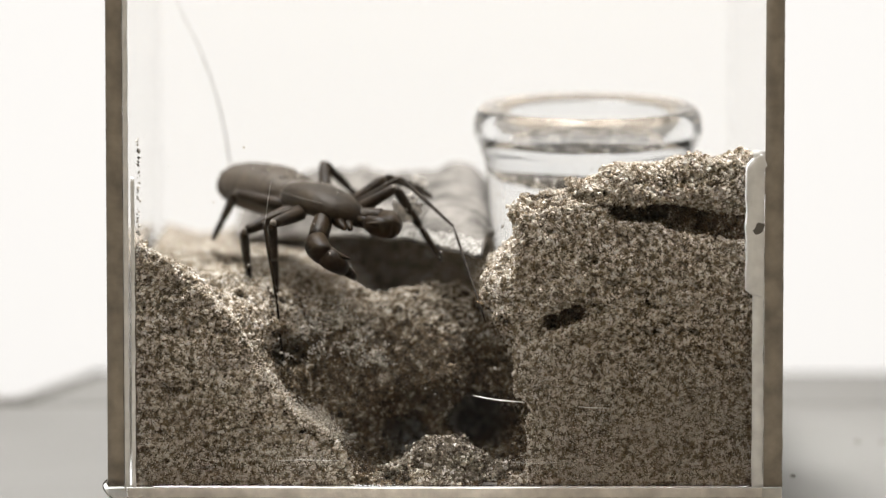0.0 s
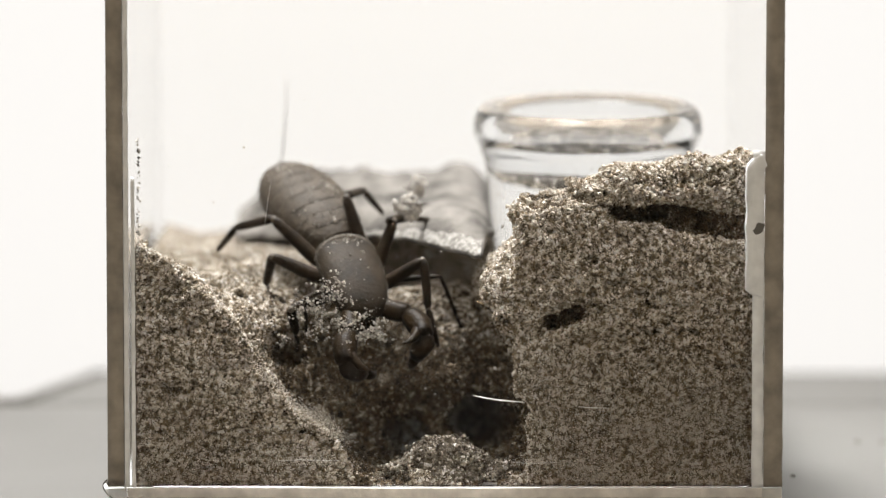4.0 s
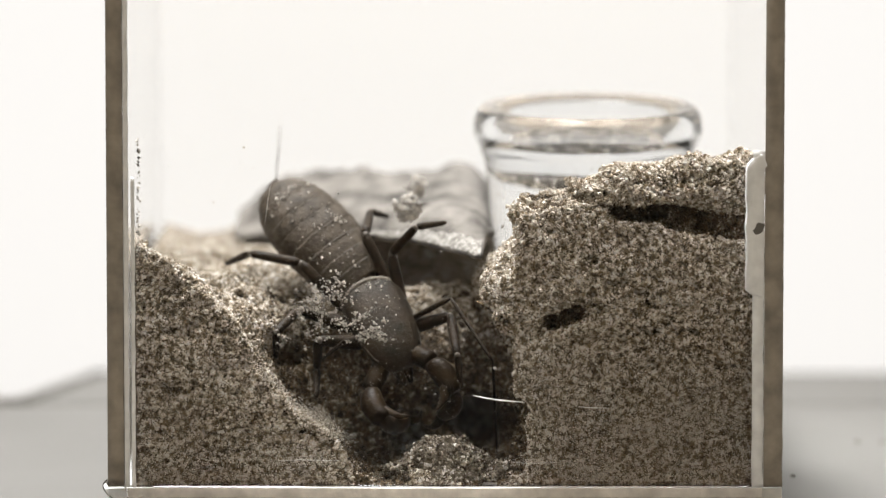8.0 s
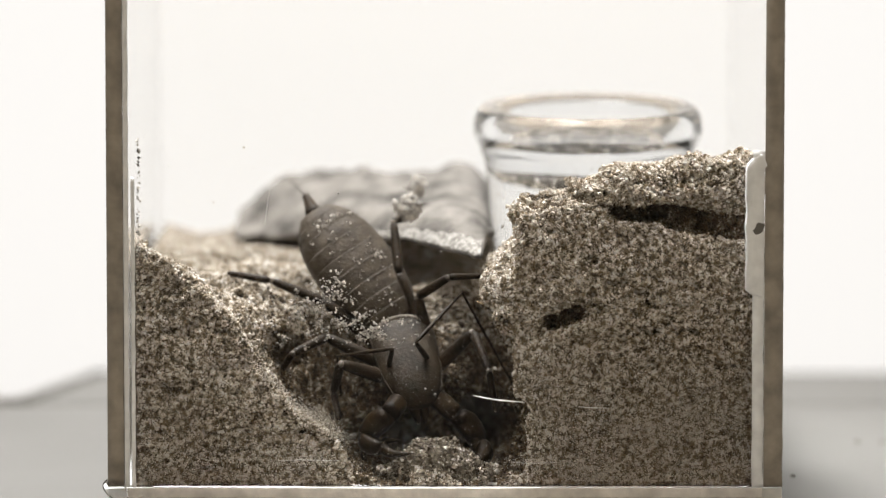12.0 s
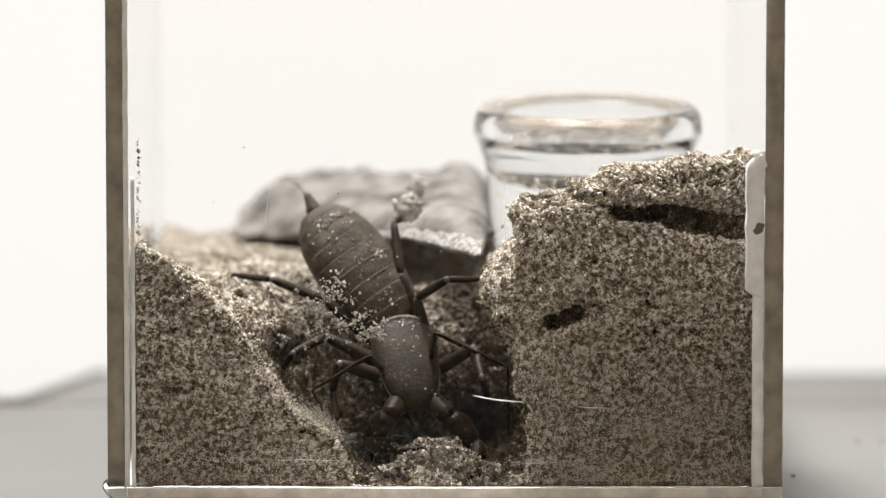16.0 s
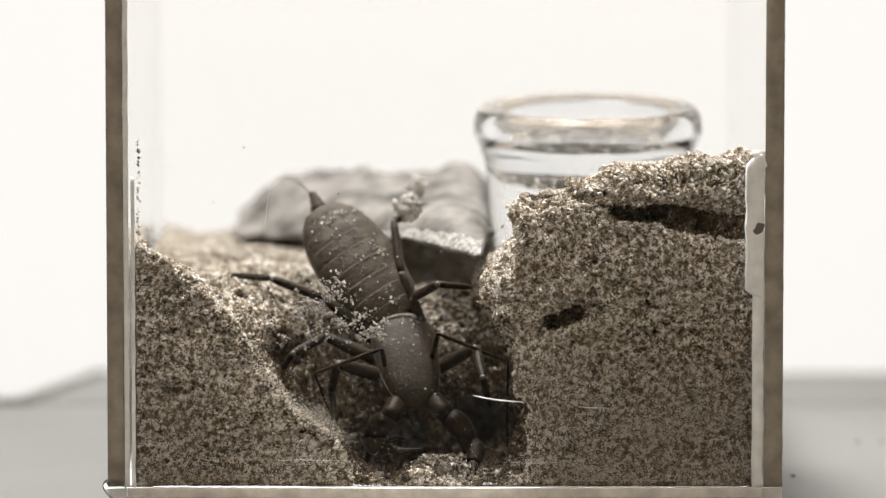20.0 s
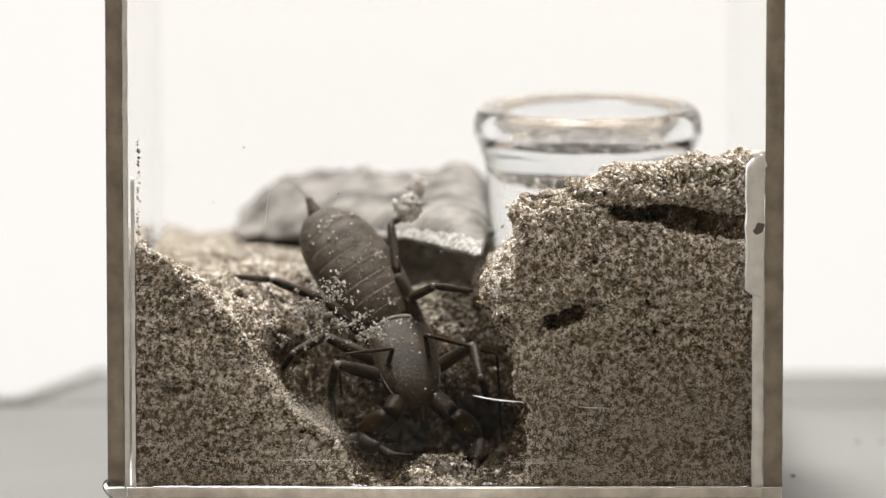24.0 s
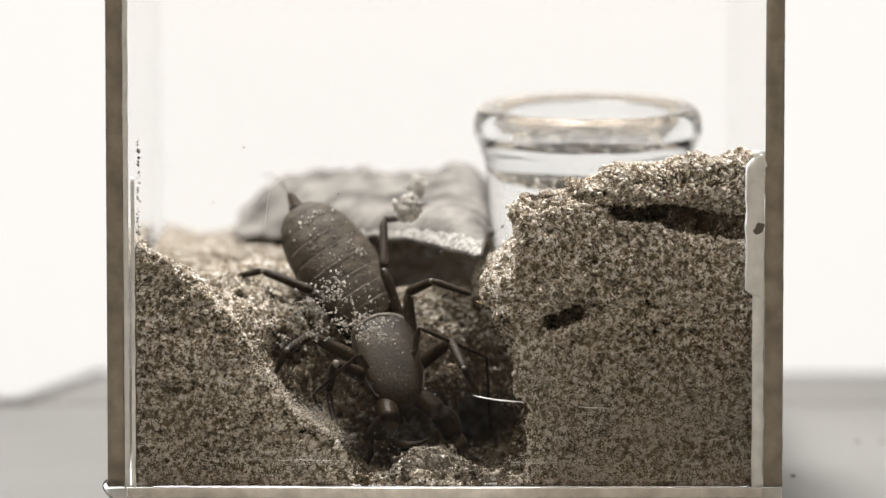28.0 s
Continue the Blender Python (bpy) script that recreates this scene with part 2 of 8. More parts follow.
def bead(x0, x1, y0, y1, z0, z1, seed, wobble=0.25):
    """An upright seam of dried glue with a wavering edge."""
    bm = bmesh.new()
    rows = []
    count = 60
    for i in range(count + 1):
        z = z0 + (z1 - z0) * i / count
        a = wobble * noise.noise((seed, z * 0.25, 0))
        b = wobble * noise.noise((seed + 9, z * 0.3, 0))
        rows.append([bm.verts.new(Vector(p) * MM) for p in
                     ((x0 + a * 0.4, y0, z), (x1 + b, y0, z), (x1 + b, y1, z), (x0 + a * 0.4, y1, z))])
    for p, q in zip(rows, rows[1:]):
        for k in range(4):
            bm.faces.new((p[k], p[(k + 1) % 4], q[(k + 1) % 4], q[k]))
    bm.faces.new(rows[0]), bm.faces.new(rows[-1])
    bmesh.ops.recalc_face_normals(bm, faces=bm.faces)
    return bm


# clear edges given a flat brown-grey for the dark reflections inside them
part("wall_front_edge", bead(-49.95, -47.55, 0.02, 0.48, 2.0, 96, 1, 0.1), CUT_EDGE, box, "front edge of the side wall, inner reflections painted brown-grey")
part("wall_front_edge", bead(47.2, 49.95, 0.02, 0.48, 2.0, 96, 2, 0.1), CUT_EDGE, box, "front edge of the side wall, inner reflections painted brown-grey")
part("glue_seam", bead(-47.45, -46.7, 0.05, 0.29, 1.9, 96, 3, 0.12), FROSTED, box, "cloudy dried glue")
part("glue_seam", bead(-46.35, -45.8, 0.05, 0.29, 1.9, 48, 4, 0.15), FROSTED, box, "cloudy dried glue")
part("glue_seam", bead(45.4, 47.1, 0.05, 0.29, 1.9, 52, 5, 0.25), FROSTED, box, "cloudy dried glue")
part("bottom_seam", bead(-47.0, 47.0, 0.0, 0.28, 0.4, 1.8, 6, 0.0), GLUE_SANDY, box, "cloudy dried glue")
bm = bmesh.new()
bmesh.ops.create_icosphere(bm, subdivisions=3, radius=1, matrix=Matrix.LocRotScale(Vector((-48.8, 0.2, 1.5)) * MM, Euler((0, 0.6, 0)), Vector((2.2, 0.6, 1.4)) * MM))
part("glue_drop", bm, ACRYLIC, box, "clear hardened drop of glue").visible_shadow = False

# ---- sand ----
FRONT = 3.6


def sand_field(x, y, z):
    """Below nought inside the packed sand; places in mm."""
    warp = value_noise(x, y, z, 5.0, 3) * 0.9 + value_noise(x, y, z, 2.0, 4) * 0.55 + value_noise(x, y, z, 1.3, 8) * 0.35
    left = np.interp(x, [-46, -44, -40, -35, -31, -29, -25, -19, -16, -14.2, -12], [37.6, 36.8, 34.5, 30.5, 26, 22.5, 16, 11, 8.5, 5.0, 2.4])
    left = left - np.clip((y - 7) * 0.5, 0, 6)
    xr = x + np.clip(y - FRONT, 0, 25) * 0.26 * np.clip((z - 20) / 8, 0, 1) * np.clip((38 - z) / 5, 0, 1)
    right = np.interp(xr, [9.3, 9.9, 10.3, 10.6, 11.4, 14, 18, 24, 30, 38, 46], [2.4, 8, 26, 40.2, 42.8, 43.0, 43.4, 47.2, 48.1, 48.9, 49.6])
    right = right - np.clip((y - 16 - 8 * np.clip((x - 20) / 5, 0, 1)) * 0.9, 0, 19)
    back = y + np.clip(-19 - x, 0, 12) * 1.25
    slope = np.interp(back, [3, 14, 16, 18.8, 22.3, 27, 34, 46, 60, 97], [2.4, 2.6, 6, 13.0, 20.5, 26, 28.8, 30.6, 31.2, 31])
    cave = np.exp(-(np.abs(x + 3) / 10) ** 4) * (np.clip((y - 34) / 6, 0, 1) * 12.0 - np.clip((y - 64) / 4, 0, 1) * 16.0)
    slope = slope + 3.6 * np.exp(-((x + 22) / 11.5) ** 4) * np.clip((y - 73) / 4, 0, 1)
    top = np.logaddexp(np.logaddexp(left / 1.1, right / 1.1), (slope - cave) / 1.1) * 1.1
    phi = (z - top) * 0.6 + warp * (0.6 + 0.55 * np.clip((y - 5) / 4, 0, 1) * np.clip((40 - y) / 8, 0, 1))
    pocket = np.clip(value_noise(x, y * 0.4, z * 1.6, 2.2, 12) * 0.9 + value_noise(x, y * 0.4, z * 1.5, 1.0, 13) * 0.7 - 0.14, 0, 1) * 2.1
    crust = np.clip((z - np.interp(x, [9, 18, 26, 46], [41.5, 43.3, 43.8, 42.2])) / 1.2, 0, 1) * np.clip(x - 8, 0, 1)
    phi = np.maximum(phi, FRONT + pocket + crust * (1.6 + 1.2 * value_noise(x, y * 0, z, 2.5, 15)) - y)

    def capsule(a, b, r):
        a, b = np.array(a), np.array(b)
        d = b - a
        t = np.clip(((x - a[0]) * d[0] + (y - a[1]) * d[1] + (z - a[2]) * d[2]) / (d @ d), 0, 1)
        return np.sqrt((x - a[0] - t * d[0]) ** 2 + (y - a[1] - t * d[1]) ** 2 + (z - a[2] - t * d[2]) ** 2) - r + warp * 0.4 + (rough * 0.5 if r > 4 else 0)
    rough = value_noise(x, y, z, 3.2, 21) * 1.6 + warp
    bulge = np.sqrt((x - 9.2) ** 2 + ((y - 9) * 0.7) ** 2 + ((z - 30) * 0.65) ** 2) - 3.6 + rough * 0.7
    phi = np.maximum(np.minimum(phi, bulge), FRONT + pocket - y)
    # the gap below the crust, the small tunnel, the notch and the undercuts of the burrow
    for a, b, r in (((21.4, 4.6, 45.0), (24.6, 4.6, 42.8), 0.8), ((25.2, 4, 42.6), (35, 4, 42.0), 1.75), ((34, 4, 42.0), (46, 4, 39.8), 2.5), ((25.6, 7.5, 42.3), (46, 7.5, 39.6), 2.5), ((27, 13, 41.8), (46, 13, 39.2), 3.1), ((28, 19, 41.0), (46, 19, 38.8), 3.3),
                    ((12.4, 4.0, 24.2), (17, 4.2, 26.0), 1.1), ((15.6, 4.2, 26.0), (19.6, 4.4, 27.2), 1.75), ((22.6, 3.9, 21.2), (25.2, 3.9, 20.9), 0.85), ((24.2, 3.8, 19.3), (25.6, 3.8, 18.9), 0.7), ((22.3, 3.8, 15.1), (22.8, 3.8, 15.5), 0.7), ((16.4, 7.4, 25.9), (18.8, 7.8, 26.8), 2.0), ((-27.0, 7.5, 22.0), (-23.2, 9.5, 19.4), 3.6), ((-24.6, 11, 22.3), (-23.8, 20, 19.6), 3.0), ((6.6, 19, 14), (8.0, 20, 22.5), 4.4),
                    ((9.0, 6, 4.6), (10.2, 6, 12.4), 3.2), ((7.6, 9, 19), (8.2, 9.5, 26), 3.6),
                    ((-11, 14, 6.5), (-3, 17, 9.0), 6.2), ((-3, 17, 9.0), (8, 15, 9.0), 7.2), ((4, 16, 12), (8, 14, 15), 5.0), ((6.5, 14, 8.5), (4, 44, 9), 5.2), ((-7, 15, 5.5), (-5, 36, 6), 4.1), ((-11.0, 9, 6), (-9, 9, 9), 2.6), ((-10.2, 5.5, 3.9), (-7.4, 5.5, 3.8), 2.0), ((2.0, 5.5, 4.2), (8.2, 5.5, 4.4), 2.7)):
        phi = np.maximum(phi, -capsule(a, b, r))
    pits = np.exp(-((x + 9.6) / 3.2) ** 4) + np.exp(-((x - 5.4) / 4.0) ** 4)
    phi = np.maximum(np.minimum(phi, z - 2.9 + 0.9 * pits + warp * 0.3), FRONT - y)
    for wall in (x - 46.2, -46.6 - x, y - 96.8, 1.9 - z):
        phi = np.maximum(phi, wall)
    return phi


STEP = 0.5
gx, gy, gz = np.arange(-47.5, 47.2, STEP), np.arange(FRONT - 1.2, 98.5, STEP), np.arange(1.0, 55.5, STEP)
PHI = sand_field(*np.meshgrid(gx, gy, gz, indexing="ij"))
sand_v, sand_q = surface_net(PHI, (gx[0], gy[0], gz[0]), STEP)
sand = array_mesh("sand", sand_v, sand_q, SAND, True)
tagged(sand, "packed brown sand with a dug-out burrow against the pane", "sand", kind="stuff")

rng = np.random.default_rng(7)
tri = np.concatenate([sand_q[:, [0, 1, 2]], sand_q[:, [0, 2, 3]]])
e1, e2 = sand_v[tri[:, 1]] - sand_v[tri[:, 0]], sand_v[tri[:, 2]] - sand_v[tri[:, 0]]
nrm = np.cross(e1, e2)
area = np.linalg.norm(nrm, axis=1) / 2
nrm /= np.maximum(2 * area, 1e-9)[:, None]
mid = sand_v[tri].mean(1)
weight = area * ((mid[:, 1] < 92) & (np.abs(mid[:, 0]) < 45.6) & (mid[:, 2] > 1.5)) * np.where(nrm[:, 1] < 0.35, 1, 0.1) * np.where(mid[:, 1] < 4.2, 1.6, np.where(mid[:, 1] < 42, 1, 0.5))
pick = rng.choice(len(tri), 275000, p=weight / weight.sum())
r1, r2 = np.sqrt(rng.random(len(pick))), rng.random(len(pick))
spots = (1 - r1)[:, None] * sand_v[tri[pick, 0]] + (r1 * (1 - r2))[:, None] * sand_v[tri[pick, 1]] + (r1 * r2)[:, None] * sand_v[tri[pick, 2]]
size = np.clip(rng.lognormal(-1.95, 0.36, len(pick)), 0.09, 0.45)
spots = spots + nrm[pick] * (rng.uniform(-0.1, 0.75, len(pick)) * size)[:, None]
spots[:, 1] = np.maximum(spots[:, 1], 3.06 + size * 1.15)
gv, gf = grains(spots, size, rng)
gv[..., 1] = np.maximum(gv[..., 1], 3.03 + rng.random(gv.shape[:2]) * 0.05)
spoil = area * ((mid[:, 0] > -29) & (mid[:, 0] < 10) & (mid[:, 1] > 4.5) & (mid[:, 1] < 33) & (mid[:, 2] > 2.5) & (mid[:, 2] < 29))
lumps = mid[rng.choice(len(tri), 620, p=spoil / spoil.sum())]
heap = (lumps[:, None] + rng.normal(0, 1, (620, 18, 3)) * rng.uniform(0.2, 0.55, (620, 1, 1))).reshape(-1, 3)
heap[:, 1] = np.maximum(heap[:, 1], 3.5)
hv, hf = grains(heap, np.clip(rng.lognormal(-1.75, 0.35, len(heap)), 0.1, 0.45), rng)
# these crumbs carry the burrow's shade in their colour too
spoil_ob = array_mesh("spoil_crumbs", hv.reshape(-1, 3), hf, SHADE_GRAIN)
spoil_ob.parent = sand
tagged(spoil_ob, "loose crumbs of dug-out sand", kind="stuff")
# shade put into colour: darker grains in burrow, front pits and the block's hollows
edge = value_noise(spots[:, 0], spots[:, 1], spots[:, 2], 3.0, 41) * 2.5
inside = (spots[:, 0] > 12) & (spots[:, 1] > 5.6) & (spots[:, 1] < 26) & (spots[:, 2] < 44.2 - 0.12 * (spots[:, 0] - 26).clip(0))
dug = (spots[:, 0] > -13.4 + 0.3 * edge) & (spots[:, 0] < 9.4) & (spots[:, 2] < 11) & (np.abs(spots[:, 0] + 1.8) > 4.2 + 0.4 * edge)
shaded = inside | dug | (spots[:, 1] > 5.2) & (spots[:, 1] < 32 + edge) & (spots[:, 0] > -27 + edge) & (spots[:, 0] < 12) & (spots[:, 2] < 22.5 + edge)
for name, keep, mat, label in (("sand_grains", ~shaded, GRAIN, "loose angular sand grains"), ("shade_toned_grains", shaded, SHADE_GRAIN, "grains coloured darker for the shade in burrow, pits and hollows")):
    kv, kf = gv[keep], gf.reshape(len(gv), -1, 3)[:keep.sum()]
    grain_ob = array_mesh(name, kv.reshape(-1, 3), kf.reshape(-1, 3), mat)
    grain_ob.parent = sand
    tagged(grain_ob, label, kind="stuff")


def clod(name, place, radii, count, seed, label, mat=GRAIN):
    """A crumb of sand: a lump of stuck-together grains."""
    rng = np.random.default_rng(seed)
    d = rng.normal(size=(count, 3))
    d /= np.linalg.norm(d, axis=1)[:, None]
    d *= (rng.random(count) ** 0.25 * (1 + 0.25 * value_noise(d[:, 0] * 2, d[:, 1] * 2, d[:, 2] * 2, 0.8, seed)))[:, None]
    count = int(count * 2.6)
    d = np.concatenate([d] * 3)[:count] + rng.normal(0, 0.12, (count, 3))
    s = np.clip(rng.lognormal(-1.62, 0.40, count), 0.10, 0.46)
    v, f = grains(d * np.array(radii), s, rng)
    ob = array_mesh(name, v.reshape(-1, 3), f, mat)
    ob.location = Vector(place) * MM
    return tagged(ob, label, "sand clod", "sand clods")


# the loose mound before the burrow, which the claws press down
mound = new("sand_mound")
tagged(mound, "small loose mound of sand below the digging claws", "sand mound")
bm = bmesh.new()
bmesh.ops.create_icosphere(bm, subdivisions=4, radius=1, matrix=Matrix.Diagonal((0.0055, 0.0026, 0.0050, 1)))
for v in bm.verts:
    v.co += v.co.normalized() * 0.0006 * (noise.noise(v.co * 900) + 0.5 * noise.noise(v.co * 2200))
    v.co.z = max(v.co.z, -0.0012)
part("core", bm, SAND, mound)
rng = np.random.default_rng(17)
d = rng.normal(size=(2600, 3))
d /= np.linalg.norm(d, axis=1)[:, None]
d /= ((np.abs(d) ** 2.3).sum(1) ** (1 / 2.3))[:, None]
d *= (1 + 0.13 * value_noise(d[:, 0], d[:, 1], d[:, 2], 0.45, 5) + rng.uniform(-0.06, 0.05, len(d)))[:, None]
d *= (1 + 0.14 * value_noise(d[:, 0], d[:, 1], d[:, 2], 0.22, 6))[:, None]
heap = np.concatenate([d * np.array((6.0, 2.75, 5.4)), d[:1300] * np.array((8.6, 2.7, 2.6)) + np.array((0.3, 0, 0.2))])
heap = heap[heap[:, 2] > -1.2]
v, f = grains(heap, np.clip(rng.lognormal(-1.75, 0.4, len(heap)), 0.1, 0.45), rng)
grain_ob = array_mesh("loose_grains", v.reshape(-1, 3), f, MOUND_GRAIN)
grain_ob.parent = mound
tagged(grain_ob, "loose angular sand grains", kind="stuff")
mound.location = Vector((-0.2, 6.4, 3.3)) * MM

for place, radii, count, seed in (((20.5, 7, 45.8), (2.2, 2.4, 1.4), 260, 1), ((25.5, 6.5, 47.4), (2.8, 2.4, 1.8), 330, 2), ((30.5, 7, 47.9), (2.6, 2.5, 1.5), 300, 3),
                                  ((36.8, 6, 48.9), (2.7, 2.2, 1.9), 330, 4), ((43.4, 6, 49.2), (2.2, 2.2, 2.0), 300, 5), ((10.9, 6, 42.2), (1.5, 1.6, 1.6), 160, 6),
                                  ((38.3, 4.9, 45.4), (4.2, 1.5, 1.6), 340, 7), ((29.6, 4.7, 45.2), (3.9, 1.5, 1.5), 320, 8), ((24.0, 4.8, 45.4), (1.9, 1.4, 1.7), 200, 9)):
    clod("sand_clod", place, radii, count, seed, "crumbly clod of sand on the mound")

# ---- bark ----
def bark_slab(u0=0.0, u1=1.0, v1=1.0, lift=0.0):
    """A curved, ragged plate: from its sandy front lip up to its ridge."""
    bm = bmesh.new()
    nu, nv = 70, 26
    top, low = [], []
    for i in range(nu + 1):
        u = u0 + (u1 - u0) * i / nu
        x0 = -34.0 + 39.6 * u
        lip = Vector((x0, np.interp(u, [0, 0.45, 0.8, 1], [70, 52, 30, 17]), np.interp(u, [0, 0.15, 0.45, 0.68, 0.8, 0.9, 1], [32.9, 33.8, 36.6, 37.8, 37.5, 36.9, 36.6])))
        ridge = Vector((-33.0 + 41.5 * u, np.interp(u, [0, 1], [84, 72]),
                        np.interp(u, [0, 0.06, 0.14, 0.3, 0.45, 0.6, 0.76, 0.84, 0.9, 0.96, 1], [36.0, 38.5, 41.3, 42.8, 43.0, 42.6, 43.0, 45.0, 44.4, 42.0, 36.5])))
        a, b = [], []
        for j in range(nv + 1):
            v = v1 * j / nv * (1.0 if v1 == 1 else 0.18 + 0.85 * max(0.0, (u - 0.55) / 0.45) ** 1.3 + 0.12 * noise.noise((x0 * 0.9, 5, 2)))
            p = lip.lerp(ridge, v)
            p.z += 1.3 * math.sin(math.pi * v) + 0.5 * noise.noise(p * 0.3) + 0.3 * noise.noise(p * 0.9)
            p.z -= 2.0 * (1 - min(1, v / 0.16)) ** 1.6 * min(1, u * 2)
            rag = noise.noise((x0 * 0.35, 3, 1)) * 1.2 + noise.noise((x0 * 1.1, 7, 1)) * 0.25
            p.y += rag * (1 - v) ** 3
            p.z += noise.noise((x0 * 0.5, 11, 4)) * 0.8 * v ** 3
            thick = 0.5 + 1.6 * min(1, v * 5) * min(1, (1 - v) * 8 + 0.3)
            p.z += lift
            a.append(bm.verts.new(p * MM))
            b.append(bm.verts.new((p - Vector((0, -0.2, thick))) * MM))
        top.append(a)
        low.append(b)
    for i in range(nu):
        for j in range(nv):
            bm.faces.new((top[i][j], top[i + 1][j], top[i + 1][j + 1], top[i][j + 1]))
            bm.faces.new((low[i][j], low[i][j + 1], low[i + 1][j + 1], low[i + 1][j]))
    for i in range(nu):
        bm.faces.new((top[i][0], low[i][0], low[i + 1][0], top[i + 1][0]))
        bm.faces.new((top[i][nv], top[i + 1][nv], low[i + 1][nv], low[i][nv]))
    for j in range(nv):
        bm.faces.new((top[0][j], top[0][j + 1], low[0][j + 1], low[0][j]))
        bm.faces.new((top[nu][j], low[nu][j], low[nu][j + 1], top[nu][j + 1]))
    bmesh.ops.recalc_face_normals(bm, faces=bm.faces)
    return bm


bark = link("bark_piece", bark_slab(), BARK)
part("sandy_lip", bark_slab(0.38, 0.995, 0.085, 0.22), BARK_SANDY, bark, "pale sand-crusted front edge")
bm = bmesh.new()
bmesh.ops.create_icosphere(bm, subdivisions=3, radius=1, matrix=Matrix.LocRotScale(Vector((6.0, 33.0, 37.0)) * MM, Euler((0.3, 0.5, 0.2)), Vector((1.7, 1.6, 1.0)) * MM))
for v in bm.verts:
    v.co += (v.co - Vector((0.0060, 0.0330, 0.0370))).normalized() * 0.0011 * noise.noise(v.co * 700)
part("broken_corner", bm, BARK, bark, "dark broken corner")
tagged(bark, "weathered piece of bark lying over a hollow in the sand", "bark")
for x, z, r in ((25.2, 48.6, 0.8), (24.2, 48.2, 0.6), (28.3, 48.6, 0.7), (31.6, 49.0, 0.6), (36.0, 49.9, 0.8), (37.3, 50.5, 0.8), (38.6, 50.0, 0.7), (40.4, 49.6, 0.6), (42.2, 50.5, 0.8),
                (43.6, 50.9, 0.7), (45.2, 50.5, 0.8), (12.0, 43.6, 0.7), (14.4, 43.5, 0.5), (16.8, 44.0, 0.6), (18.7, 46.6, 0.8), (22.0, 46.6, 0.7), (33.6, 49.2, 0.6)):
    clod("sand_clod", (x, 8 - 0.04 * x, z), (r, r, r * 1.1), 60, int(x * 10), "small crumbly clod of sand on the mound")
clod("sand_clod", (-5.7, 29.0, 40.9), (1.9, 1.6, 2.0), 260, 21, "pale crumb of sand lying on the bark", GRAIN_PALE)
clod("sand_clod", (-4.4, 44.0, 42.8), (1.3, 1.2, 1.6), 120, 22, "pale crumb of sand lying on the bark", GRAIN_PALE)

# ---- glass dish ----
dish = new("glass_dish")
dish.matrix_world = pose(0.0224, 0.050, 0.0291, 3.5, 0.0, 0)
tagged(dish, "thick clear glass dish with a little water, sunk in the sand", "dish")
outer = [(0, 0), (13.6, 0), (14.6, 0.9), (15.2, 8), (15.9, 16), (16.4, 18.4), (17.1, 19.8), (17.7, 21.2), (17.95, 22.8), (17.8, 24.4), (17.3, 25.6), (16.6, 26.2)]
inner = [(15.7, 26.2), (14.6, 25.8), (13.5, 25.1), (12.7, 24.1), (12.2, 22.9), (12.1, 21.6), (12.4, 20.2), (12.5, 18.0), (10.8, 15.8), (6.5, 14.3), (0, 14.0)]
part("bowl", lathe(outer + inner), GLASS, dish).visible_shadow = False
part("water", lathe([(0, 13.9), (6.6, 14.2), (10.9, 15.7), (12.6, 17.9), (12.5, 20.2), (12.2, 21.8), (11.8, 21.5), (11.0, 21.3), (0, 21.3)]), WATER, dish, "clear still water").visible_shadow = False
rng = np.random.default_rng(71)
r, a = 10.5 * np.sqrt(rng.random(2600)), rng.uniform(0, 2 * math.pi, 2600)
v, f = grains(np.stack([r * np.cos(a), r * np.sin(a), 14.35 + 1.3 * (r / 10.5) ** 3 + rng.uniform(0, 0.9, 2600)], 1), np.clip(rng.lognormal(-1.4, 0.35, 2600), 0.12, 0.5), rng)
silt = array_mesh("sediment", v.reshape(-1, 3), f, SILT)
silt.parent = dish
tagged(silt, "sand settled under the water, low light put into its dark colour", kind="stuff")

# ---- the whip scorpion ----
scorpion = new("whip_scorpion")
tagged(scorpion, "dark brown whip scorpion digging head-down in the sand", "whip scorpion")


def bone(ax, ay, az, bx, by, bz, nx=0.0, ny=0.0, nz=1.0):
    """The pose of a joint that starts at a and points its +Y at b, its top turned towards n; places in mm."""
    a, d = Vector((ax, ay, az)), Vector((bx - ax, by - ay, bz - az)).normalized()
    s = d.cross(Vector((nx, ny, nz))).normalized()
    m = Matrix((s, d, s.cross(d))).transposed().to_4x4()
    m.translation = a * MM
    return m


carapace = part("carapace", loft([(-0.6, 2.2, 1.4, 0), (0.0, 3.6, 2.2, 0), (1.0, 4.5, 2.7, 0.1), (3.0, 4.9, 2.9, 0.2), (6.5, 4.9, 2.9, 0.3), (10, 4.6, 2.7, 0.2), (13, 3.9, 2.3, 0),
                                  (14.6, 2.9, 1.7, -0.2), (15.4, 1.7, 1.0, -0.3)], 28, 2.5, 0.7), CUTICLE_SHIELD, scorpion, "dull dark brown head shield")
rim = bmesh.new()
for i in range(25):
    t = -1 + 2 * i / 24
    c = Vector((4.55 * t, 0.55 + 1.6 * t * t, 2.55 * (1 - abs(t) ** 3) ** 0.6 + 0.1)) * MM
    bmesh.ops.create_icosphere(rim, subdivisions=1, radius=0.42 * MM, matrix=Matrix.Translation(c))
part("hind_rim", rim, CUTICLE_RIM, carapace, "pale raised rim")
